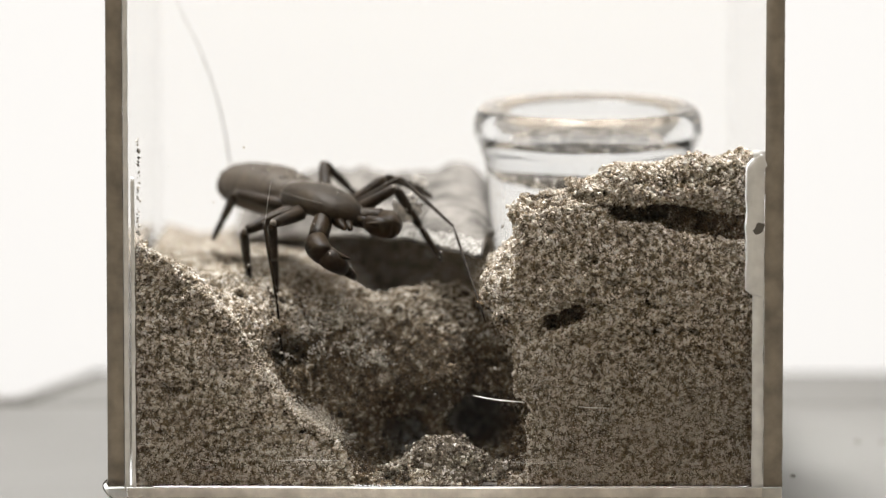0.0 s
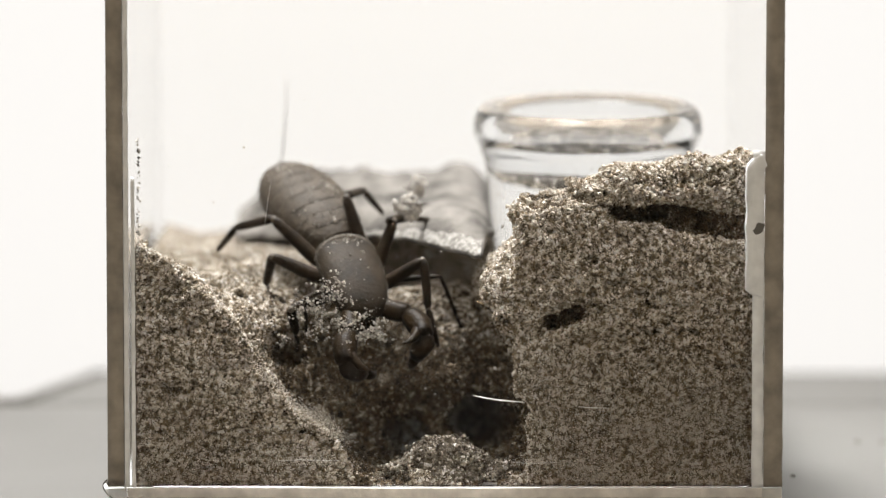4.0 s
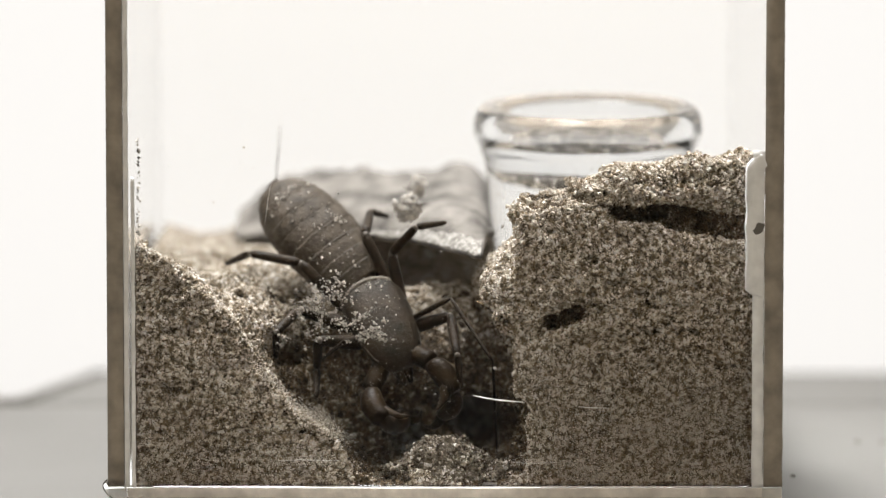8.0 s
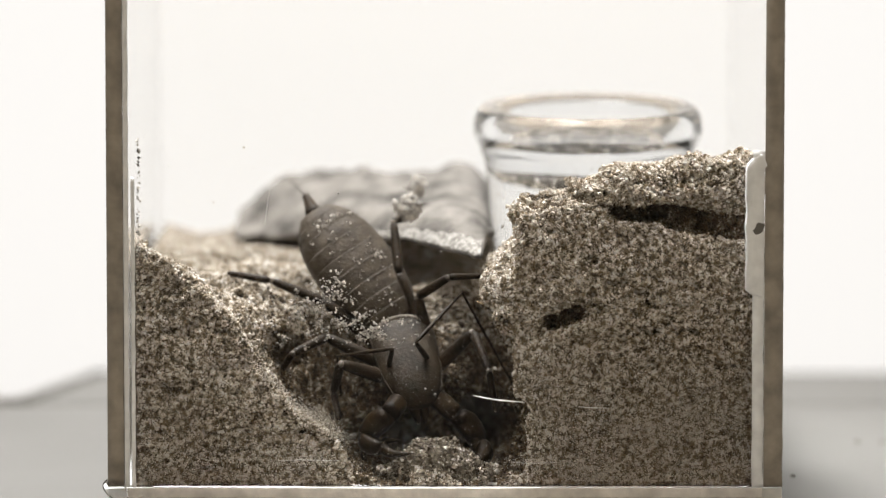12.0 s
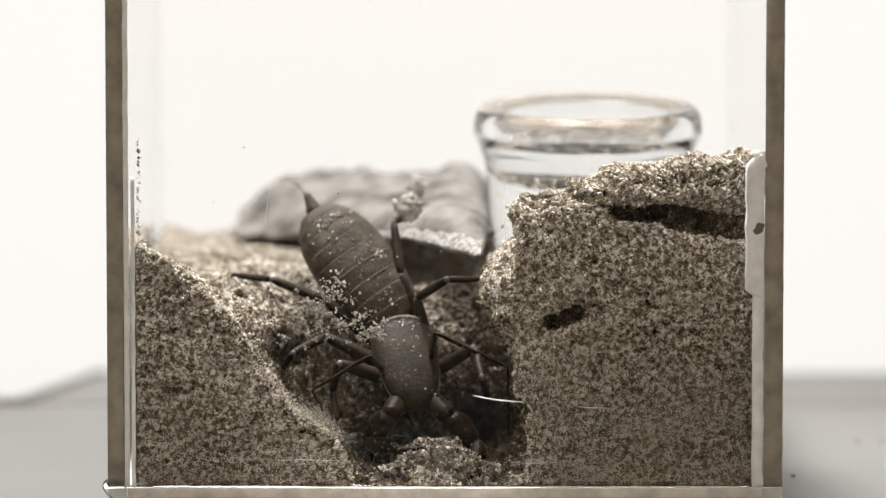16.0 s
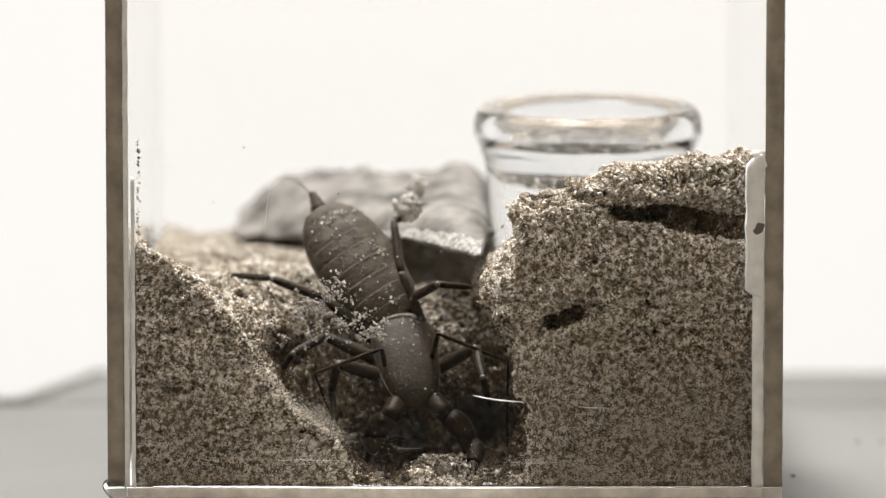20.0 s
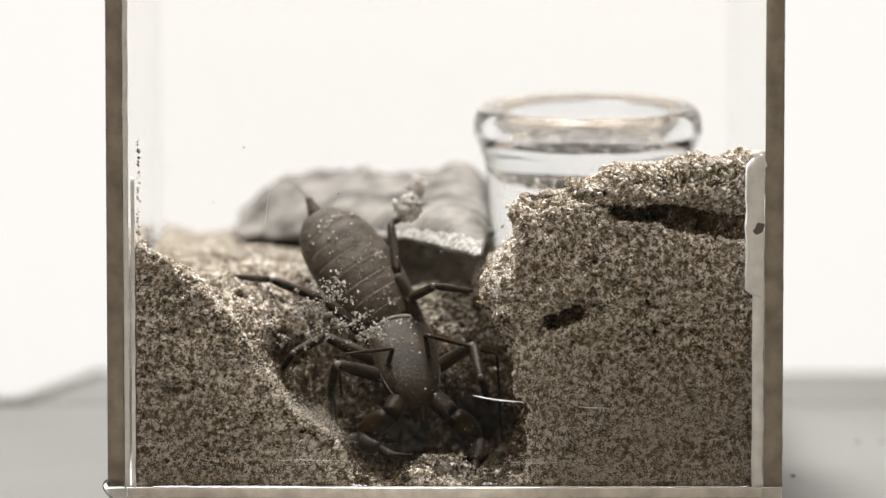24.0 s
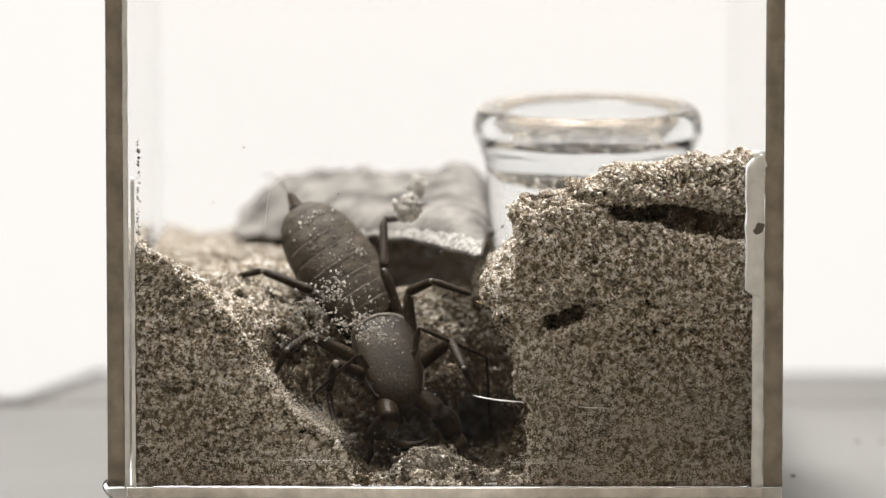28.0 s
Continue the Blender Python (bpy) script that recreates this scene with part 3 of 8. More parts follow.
for sx in (-1, 1):
    # the shield's edge highlight, painted as a thin line of paler beads
    ridge = bmesh.new()
    for i in range(60):
        y = 1.5 + 12.0 * i / 59
        w = float(np.interp(y, [0, 1, 3, 6.5, 10, 13, 14.6], [3.6, 4.5, 4.9, 4.9, 4.6, 3.9, 2.9])) * 0.975
        bmesh.ops.create_icosphere(ridge, subdivisions=1, radius=(0.11 + 0.07 * noise.noise((y * 2.1, sx, 4))) * MM, matrix=Matrix.LocRotScale(Vector((sx * w, y, 0.95)) * MM, None, Vector((1, 1.5, 1))))
    part("edge_highlight", ridge, CUTICLE_HEM, carapace, "edge highlight drawn as a fine paler rim")
    bm = bmesh.new()
    bmesh.ops.create_icosphere(bm, subdivisions=2, radius=0.3 * MM, matrix=Matrix.Translation(Vector((sx * 0.45, 13.6, 1.62)) * MM))
    part("eye", bm, EYE, carapace, "small black eye")
    part("chelicera", limb(4.2, 1.0, 0.4, 1.2, 10), CUTICLE_PALP, carapace, "glossy black mouth claw",
         m=bone(sx * 0.9, 13.2, -0.9, sx * 0.5, 17.0, -2.2))

abdomen = part("abdomen", loft([(-0.4, 1.6, 1.2, 0), (1.0, 3.4, 2.2, -0.2), (4, 5.0, 3.0, -0.3), (9, 6.0, 3.3, -0.3), (14, 5.8, 3.2, -0.3), (18, 4.4, 2.6, -0.2), (20.5, 2.6, 1.9, 0), (21.6, 1.2, 1.0, 0)],
                               24, 2.2, 0.9), CUTICLE_BACK, scorpion, "softer dark brown belly")
HALF = lambda y: np.interp(y, [0, 1.2, 3.5, 6.5, 10, 13, 16, 18.5, 20.5, 21.8], [2.9, 4.3, 5.3, 5.9, 6.2, 6.2, 5.8, 5.1, 3.9, 2.5])
TALL = lambda y: np.interp(y, [0, 3.5, 10, 16, 20.5, 21.8], [2.3, 3.6, 4.3, 4.0, 2.9, 1.9])
cuts = [0.0, 2.2, 4.6, 7.2, 9.9, 12.6, 15.2, 17.6, 19.8, 21.6]
for a, b in zip(cuts, cuts[1:]):
    part("tergite", loft([(y, HALF(min(y, 21.8)) * s, TALL(min(y, 21.8)) * s, 0) for y, s in
                          ((a + 0.05, 0.985), (a + 0.3, 0.997), ((a + b) / 2, 1.0), (b - 0.15, 1.006), (b + 0.08, 1.003), (b + 0.14, 0.985))], 28, 2.3, 0.85), CUTICLE_BACK, abdomen)
    hem = bmesh.new()
    for i in range(31):
        if noise.noise((i * 0.33, b * 1.7, 2.0)) < -0.12:
            continue
        u = -0.9 + 1.8 * i / 30
        w, h = HALF(b) * 1.012, TALL(b) * 1.012
        zz = h * max(0.0, 1 - abs(u) ** 2.3) ** (1 / 2.3)
        bmesh.ops.create_icosphere(hem, subdivisions=1, radius=0.105 * MM, matrix=Matrix.LocRotScale(Vector((u * w, b - 0.12, zz)) * MM, None, Vector((2.4, 0.8, 0.8))))
    part("tergite_hem", hem, CUTICLE_HEM, abdomen, "thin paler hind edge")
tail = part("tail_stub", loft([(0, 1.35, 1.2, 0), (1.3, 1.25, 1.1, 0), (1.4, 0.95, 0.9, 0), (2.6, 0.9, 0.85, 0), (2.7, 0.7, 0.65, 0), (4.0, 0.6, 0.55, 0)], 14, 2, 1), CUTICLE, scorpion, "short ringed tail base")
whip = part("whip", limb(29, 0.11, 0.04, 1.0, 6, 1.6), CUTICLE, scorpion, "thin thread-like tail")

LEGS = {}


def leg(key, lengths, radii, mat, names, label):
    LEGS[key] = [part(n, limb(l, r[0], r[1], 1.12 if i == 0 else 1.05, 10), mat, scorpion, label) for i, (n, l, r) in enumerate(zip(names, lengths, radii))]


WALK = ("femur", "tibia", "tarsus")
for side in "lr":
    leg(side + "1", (10.0, 12.5, 18.5), ((0.42, 0.36), (0.33, 0.22), (0.22, 0.12)), CUTICLE, ("feeler_femur", "feeler_tibia", "feeler_tarsus"), "")
    for n, s in (("2", 0.95), ("3", 0.95), ("4", 1.1)):
        leg(side + n, (9.5 * s, 8.0 * s, 6.5 * s), ((1.05, 0.8), (0.74, 0.62), (0.56, 0.4)), CUTICLE, WALK, "")
    arm = LEGS[side + "p"] = []
    sx = 1 if side == "l" else -1
    arm.append(part("palp_femur", limb(5.5, 1.25, 1.6, 1.12, 14, 0.0, 0.8), CUTICLE_PALP, scorpion, "stout dark claw arm"))
    arm.append(part("palp_patella", limb(6.0, 1.45, 1.75, 1.2, 14, 0.0, 0.75, sx * 0.5), CUTICLE_PALP, scorpion, "stout dark claw arm"))
    arm.append(part("palp_hand", limb(5.0, 1.5, 1.15, 1.15, 14, 0.0, 0.75, sx * 0.7), CUTICLE_PALP, scorpion, "curved dark claw hand"))
    part("spine", limb(4.4, 1.05, 0.15, 1.15, 10, 0.0, 0.6, sx * 0.5), CUTICLE_PALP, arm[1], "pointed inner spine", m=bone(-sx * 0.4, 4.4, 0.3, -sx * 3.6, 6.8, 0.5))
    part("finger", limb(6.0, 0.95, 0.14, 1.1, 10, 0.0, 0.6, sx * 1.0), CUTICLE_PALP, arm[2], "curved claw finger", m=bone(0, 4.3, 0, -sx * 1.9, 9.8, 0.0))
    part("thumb", limb(2.8, 0.7, 0.1, 1.1, 8, 0.3), CUTICLE_PALP, arm[2], "short claw thumb", m=bone(-sx * 0.7, 3.6, 0.1, -sx * 2.4, 5.6, 0.2))
    for n in "234":
        for joint, spot in zip(LEGS[side + n][:2], (0.98, 0.985)):
            bm = bmesh.new()
            wide, long = (0.6, 9.5) if joint.name.startswith("femur") else (0.5, 8.0)
            bmesh.ops.create_icosphere(bm, subdivisions=2, radius=1, matrix=Matrix.LocRotScale(Vector((0, long * spot * (1.1 if n == "4" else 0.95), 0)) * MM, None, Vector((wide, wide * 0.8, wide)) * MM))
            part("knee", bm, CUTICLE_HEM, joint, "paler joint skin")


def dusting(parent, spots, seed, label):
    """Grains of sand that cling to a part; spots: middle, spread and count of each patch, on the part's upper side."""
    rng = np.random.default_rng(seed)
    places = []
    for x, y, sx, sy, count, tall, half in spots:
        px, py = rng.normal(x, sx, count), rng.normal(y, sy, count)
        h = np.array([tall(q) for q in py])
        w = np.array([half(q) for q in py])
        ok = np.abs(px) < w * 0.93
        z = h * (1 - np.clip(np.abs(px) / w, 0, 0.98) ** 2.3) ** (1 / 2.3) + 0.02
        places.append(np.stack([px, py, z], 1)[ok])
    places = np.concatenate(places)
    near = rng.integers(0, len(places) // 3, len(places))
    places[len(places) // 2:] = places[near[len(places) // 2:]] + rng.normal(0, 0.16, (len(places) - len(places) // 2, 3))
    v, f = grains(places, np.clip(rng.lognormal(-2.45, 0.55, len(places)), 0.03, 0.24), rng)
    ob = array_mesh("clinging_sand", v.reshape(-1, 3), f, DUST)
    ob.parent = parent
    return tagged(ob, label, kind="stuff")


dusting(abdomen, ((0.5, 18.5, 1.2, 0.6, 22, TALL, HALF), (3.0, 9.5, 0.8, 0.5, 14, TALL, HALF), (-1, 10, 3.5, 6, 110, TALL, HALF), (-3, 15, 1.0, 0.8, 40, TALL, HALF), (-3.5, 6, 1.3, 1.0, 45, TALL, HALF), (2.2, 13.5, 0.9, 1.2, 30, TALL, HALF), (2.0, 2.0, 2.0, 0.8, 25, TALL, HALF)), 61, "pale sand grains clinging to the back")
CARA_T = lambda y: float(np.interp(y, [0, 1, 3, 6.5, 10, 13, 15], [2.2, 2.8, 3.1, 3.2, 2.8, 2.1, 1.2]))
CARA_H = lambda y: float(np.interp(y, [0, 1, 3, 6.5, 10, 13, 15], [3.6, 4.5, 4.9, 4.9, 4.4, 3.3, 1.8]))
dusting(carapace, ((1.0, 1.2, 2.5, 0.7, 40, CARA_T, CARA_H), (0, 6, 2.5, 4, 40, CARA_T, CARA_H), (2.2, 4.5, 0.8, 1.0, 35, CARA_T, CARA_H), (-1.5, 14, 0.8, 0.6, 14, CARA_T, CARA_H)), 62, "pale sand grains clinging to the shield")

# ---- crumbs, dust and scratches on the panes ----


def crumbs(name, spread, count, seed, sizes, label, mat=DUST):
    """A loose group of grains stuck to the pane, spread in x and z round its middle; sizes in mm."""
    rng = np.random.default_rng(seed)
    hubs = np.stack([rng.normal(0, spread[0], count // 9), rng.uniform(0, 0.3, count // 9), rng.normal(0, spread[1], count // 9)], 1)
    tight = rng.uniform(0.15, 0.55, count // 9)
    home = rng.integers(0, count // 9, count)
    p = hubs[home] + rng.normal(0, 1, (count, 3)) * tight[home][:, None] * np.array((1.2, 0.4, 0.8))
    p[:, 1] = np.abs(p[:, 1])
    v, f = grains(p, np.clip(rng.lognormal(-1.95, 0.45, count), *sizes), rng)
    ob = array_mesh(name, v.reshape(-1, 3), f, mat)
    return tagged(ob, label, "sand crumbs")


CRUMBS = []
for place, spread, count, seed in (((-17.0, 3.5, 31.2), (1.5, 1.5), 170, 31), ((-13.5, 3.5, 26.0), (2.6, 1.2), 240, 32), ((-10.6, 3.5, 24.2), (1.6, 0.8), 150, 33),
                                   ((-19.5, 3.5, 28.6), (2.4, 1.3), 190, 34), ((-21.5, 3.5, 24.5), (2.0, 2.0), 130, 35)):
    ob = crumbs("sand_crumbs", spread, count, seed, (0.05, 0.23), "pale crumbs of sand flung against the pane")
    ob.location = Vector(place) * MM
    CRUMBS.append(ob)

rng = np.random.default_rng(55)
spots = np.stack([rng.uniform(-45, 45, 130), np.full(130, 3.06), rng.uniform(3, 60, 130)], 1)
v, f = grains(spots, np.clip(rng.lognormal(-2.3, 0.5, 130), 0.05, 0.28), rng)
specks = array_mesh("dust_specks", v.reshape(-1, 3), f, DUST)
tagged(specks, "tiny dust specks stuck on the clear pane", "dust", kind="stuff")
spots = np.stack([rng.normal(-45.4, 0.12, 70), np.full(70, 3.1), rng.uniform(36, 54, 70)], 1)
v, f = grains(spots, np.clip(rng.lognormal(-1.9, 0.4, 70), 0.06, 0.26), rng)
tagged(array_mesh("dust_specks", v.reshape(-1, 3), f, DUST), "tiny dust specks stuck in the pane's corner", "dust", kind="stuff")


# fine dust that dims the pane, thickest low down beside the burrow and in smears before it
for count, x0, x1, z0, z1, fade, seed in ((5000, 12, 45, 2.5, 22, 1.0, 81), (1600, -45, -16, 2.5, 8, 1.0, 82), (900, -26, 10, 6, 30, 0.0, 83)):
    rng = np.random.default_rng(seed)
    x, z = rng.uniform(x0, x1, count * 3), z0 + (z1 - z0) * rng.random(count * 3) ** (1 + 0.8 * fade)
    patch = value_noise(x * 0.35, x * 0, z, 2.6, seed) + 0.5 * value_noise(x * 0.6, x * 0, z, 1.0, seed + 9)
    keep = rng.random(count * 3) < np.clip(0.28 + 0.5 * patch, 0.03, 1)
    p = np.stack([x, np.full(count * 3, 3.05), z], 1)[keep][:count]
    v, f = grains(p, rng.uniform(0.03, 0.08 if fade == 0 else 0.11, len(p)), rng)
    tagged(array_mesh("dust_film", v.reshape(-1, 3), f, HAZE if fade else DUST), "film of fine dust on the inner face of the pane", "dust", kind="stuff")


# smears where the claws have wiped the pane
for x, z, wide, tall, lean, count, seed in ((-20.5, 12.6, 2.6, 0.8, -0.75, 1500, 85), (-17.2, 11.2, 1.6, 0.9, -0.7, 700, 86), (-25.5, 17.5, 1.6, 0.6, -0.9, 600, 87), (-21.0, 5.6, 3.2, 0.35, 0.0, 500, 88), (13.0, 5.4, 3.0, 0.3, 0.0, 400, 89), (33, 12, 4, 2.6, 0.2, 1800, 90)):
    rng = np.random.default_rng(seed)
    a, b = rng.normal(0, wide, count), rng.normal(0, tall, count)
    v, f = grains(np.stack([x + a - 0.3 * b, np.full(count, 3.05), z + lean * a + b], 1), rng.uniform(0.025, 0.075, count), rng)
    tagged(array_mesh("dust_smear", v.reshape(-1, 3), f, HAZE), "wiped smear of pale dust on the pane", "dust", kind="stuff")


def hair(points, radius):
    """A thin thread through the points, in mm."""
    bm = bmesh.new()
    rings = []
    for i, p in enumerate(points):
        r = radius * (0.25 + 0.75 * math.sin(math.pi * (i + 0.3) / (len(points) - 0.4)))
        rings.append([bm.verts.new(Vector((p[0] + (0.3 * r if k % 2 else 0), p[1] + r * math.cos(k * math.pi / 3), p[2] + r * math.sin(k * math.pi / 3))) * MM) for k in range(6)])
    for a, b in zip(rings, rings[1:]):
        for k in range(6):
            bm.faces.new((a[k], a[(k + 1) % 6], b[(k + 1) % 6], b[k]))
    bmesh.ops.recalc_face_normals(bm, faces=bm.faces)
    return bm


SCRATCH = material("bright_scratch", (0.85, 0.84, 0.82), 0.3, 0.05, 300, 0)
for pts, r, w in (([(4.2, 0.25, 15.6), (6.0, 0.25, 15.2), (8.0, 0.25, 14.9), (10.2, 0.25, 14.7), (11.8, 0.25, 14.6)], 0.13, "a"),
               ([(19.8, 0.25, 13.9), (21.6, 0.25, 13.8), (24.2, 0.25, 13.7)], 0.08, "b"),
               ([(-24.6, 0.25, 5.9), (-21, 0.25, 6.0), (-17, 0.25, 5.9), (-15.4, 0.25, 5.9)], 0.035, "d"),
               ([(10.0, 0.25, 5.6), (13, 0.25, 5.5), (17, 0.25, 5.6)], 0.03, "e"),
               ([(-25.6, 0.25, 47.5), (-26.1, 0.25, 44.8), (-26.6, 0.25, 41.2)], 0.07, "c")):
    tagged(link("scratch", hair(pts, r), SCRATCH), "fine bright scratch across the clear pane", "scratch")

# glue on the far seam: a swollen patch with a dark fleck
bm = bmesh.new()
rows = []
for i in range(41):
    t = i / 40
    z = 30.2 + 21.2 * t
    inner = 44.3 + 0.25 * noise.noise((t * 9, 3, 1)) + 2.2 * max(0.0, 1 - t / 0.06) ** 2 + 2.0 * max(0.0, (t - 0.9) / 0.1) ** 2
    outer = 47.15 + 0.2 * noise.noise((t * 7, 8, 2)) + 0.7 * max(0.0, 1 - abs(t - 0.93) / 0.05)
    bulge = 0.14 + 0.06 * noise.noise((t * 5, 1, 6))
    rows.append([bm.verts.new(Vector(p) * MM) for p in ((inner, 0.22, z), (inner + 0.25, -bulge * 0.6, z), ((inner + outer) / 2, -bulge, z), (outer - 0.25, -bulge * 0.6, z), (outer, 0.22, z))])
for p, q in zip(rows, rows[1:]):
    for k in range(4):
        bm.faces.new((p[k], p[k + 1], q[k + 1], q[k]))
    bm.faces.new((p[4], p[0], q[0], q[4]))
bm.faces.new(rows[0]), bm.faces.new(rows[-1])
bmesh.ops.recalc_face_normals(bm, faces=bm.faces)
part("glue_patch", bm, FROSTED, box, "wide cloudy patch of glue")
bm = bmesh.new()
bmesh.ops.create_icosphere(bm, subdivisions=3, radius=1, matrix=Matrix.LocRotScale(Vector((46.2, -0.18, 40.4)) * MM, Euler((0, 0.5, 0)), Vector((0.62, 0.1, 1.0)) * MM))
for v in bm.verts:
    v.co.x += 0.0005 * noise.noise(v.co * 1500)
    v.co.z += 0.0004 * noise.noise(v.co * 1200 + Vector((5, 0, 0)))
part("dark_fleck", bm, SEAM, box, "dark fleck in the glue")
for x, y, r in ((53.3, 25, 0.4), (66.3, 64, 0.4), (70.3, 64, 0.35)):
    bm = bmesh.new()
    bmesh.ops.create_icosphere(bm, subdivisions=2, radius=1, matrix=Matrix.LocRotScale(Vector((x, y, 0.1)) * MM, None, Vector((r, r * 1.5, 0.3)) * MM))
    tagged(link("dirt_speck", bm, SEAM), "small dark speck of dirt on the table", "dirt")


# fine cracks in the table's coating
for pts in ([(54, 1.5, 0.02), (57, 0.6, 0.02), (60, 1.4, 0.02)], [(62, 1.8, 0.02), (65, 1.2, 0.02), (67.5, 2.2, 0.02), (69, 1.0, 0.02), (72, 1.6, 0.02)]):
    part("crack", hair(pts, 0.08), SEAM, table, "hair crack in the coating")


def motions():
    """The animal walks down into the burrow and digs; its limbs are keyed on its body."""
    walk(scorpion, [
        (0.0, bone(-22.0, 34.0, 41.9, -15.0, 20.2, 40.9, 0.2, -0.1, 0.9)), (0.5, bone(-21.5, 34.0, 42.3, -15.9, 19.6, 40.9, 0.2, -0.1, 0.9)), (1.0, bone(-21.4, 34.0, 41.9, -16.3, 19.7, 38.6, 0.2, -0.4, 0.9)),
        (1.5, bone(-21.5, 33.5, 42.0, -16.6, 19.7, 36.9, 0.2, -0.7, 0.7)), (2.0, bone(-21.1, 33.0, 41.8, -16.3, 19.3, 36.5, 0.2, -0.7, 0.7)), (2.5, bone(-20.6, 32.5, 41.4, -16.0, 18.7, 36.0, 0.2, -0.7, 0.7)),
        (3.0, bone(-19.0, 31.0, 40.3, -14.8, 17.9, 33.2, 0.2, -0.8, 0.6)), (3.5, bone(-17.3, 29.0, 38.0, -13.4, 16.3, 29.9, 0.2, -0.8, 0.6)), (4.2, bone(-15.3, 26.0, 34.1, -10.9, 15.1, 24.1, 0.2, -0.8, 0.6)),
        (5.5, bone(-13.2, 21.0, 29.4, -6.9, 11.8, 18.6, 0.1, -0.9, 0.5)), (6.0, bone(-13.2, 21.0, 29.3, -6.7, 11.8, 18.6, 0.1, -0.9, 0.5)), (7.0, bone(-12.8, 21.0, 29.4, -6.4, 12.2, 18.4, 0.1, -0.9, 0.5)),
        (8.0, bone(-12.2, 21.0, 29.6, -6.1, 12.2, 18.4, 0.1, -0.9, 0.5)), (9.0, bone(-12.0, 20.8, 28.0, -6.1, 12.6, 16.2, 0.1, -0.9, 0.5)), (9.5, bone(-8.5, 20.5, 25.6, -4.0, 11.2, 14.1, 0.1, -0.9, 0.5)),
        (10.0, bone(-7.8, 20.5, 25.2, -3.8, 11.0, 13.6, 0.1, -0.9, 0.5)), (11.0, bone(-7.1, 20.5, 24.3, -3.2, 11.2, 12.6, 0.1, -0.9, 0.5)), (12.0, bone(-7.1, 20.5, 23.9, -3.7, 10.2, 12.9, 0.1, -0.9, 0.5)),
        (15.0, bone(-6.8, 20.5, 23.9, -4.0, 10.4, 12.5, 0.1, -0.9, 0.5)), (16.0, bone(-7.0, 20.5, 24.0, -4.2, 10.7, 12.3, 0.1, -0.9, 0.5)), (17.0, bone(-7.3, 20.5, 24.7, -3.6, 11.1, 12.9, 0.1, -0.9, 0.5)),
        (18.0, bone(-7.2, 20.5, 24.3, -3.9, 10.3, 13.2, 0.1, -0.9, 0.5)), (19.0, bone(-7.0, 20.5, 24.5, -3.9, 9.8, 13.8, 0.1, -0.9, 0.5)), (20.0, bone(-7.0, 20.5, 24.2, -4.2, 10.5, 12.6, 0.1, -0.9, 0.5)),
        (21.0, bone(-7.1, 20.5, 24.1, -4.2, 10.5, 12.6, 0.1, -0.9, 0.5)), (24.0, bone(-7.3, 20.5, 23.9, -4.0, 9.9, 13.1, 0.1, -0.9, 0.5)), (25.0, bone(-7.2, 20.5, 24.0, -3.7, 10.8, 12.4, 0.1, -0.9, 0.5)),
        (26.0, bone(-7.8, 20.5, 23.6, -4.4, 10.6, 12.2, 0.1, -0.9, 0.5)), (27.0, bone(-7.5, 20.5, 23.8, -3.9, 10.6, 12.5, 0.1, -0.9, 0.5)), (27.5, bone(-8.4, 20.5, 24.0, -4.9, 10.5, 12.6, 0.1, -0.9, 0.5)),
        (28.0, bone(-10.2, 20.5, 24.3, -6.3, 11.0, 12.8, 0.1, -0.9, 0.5))])
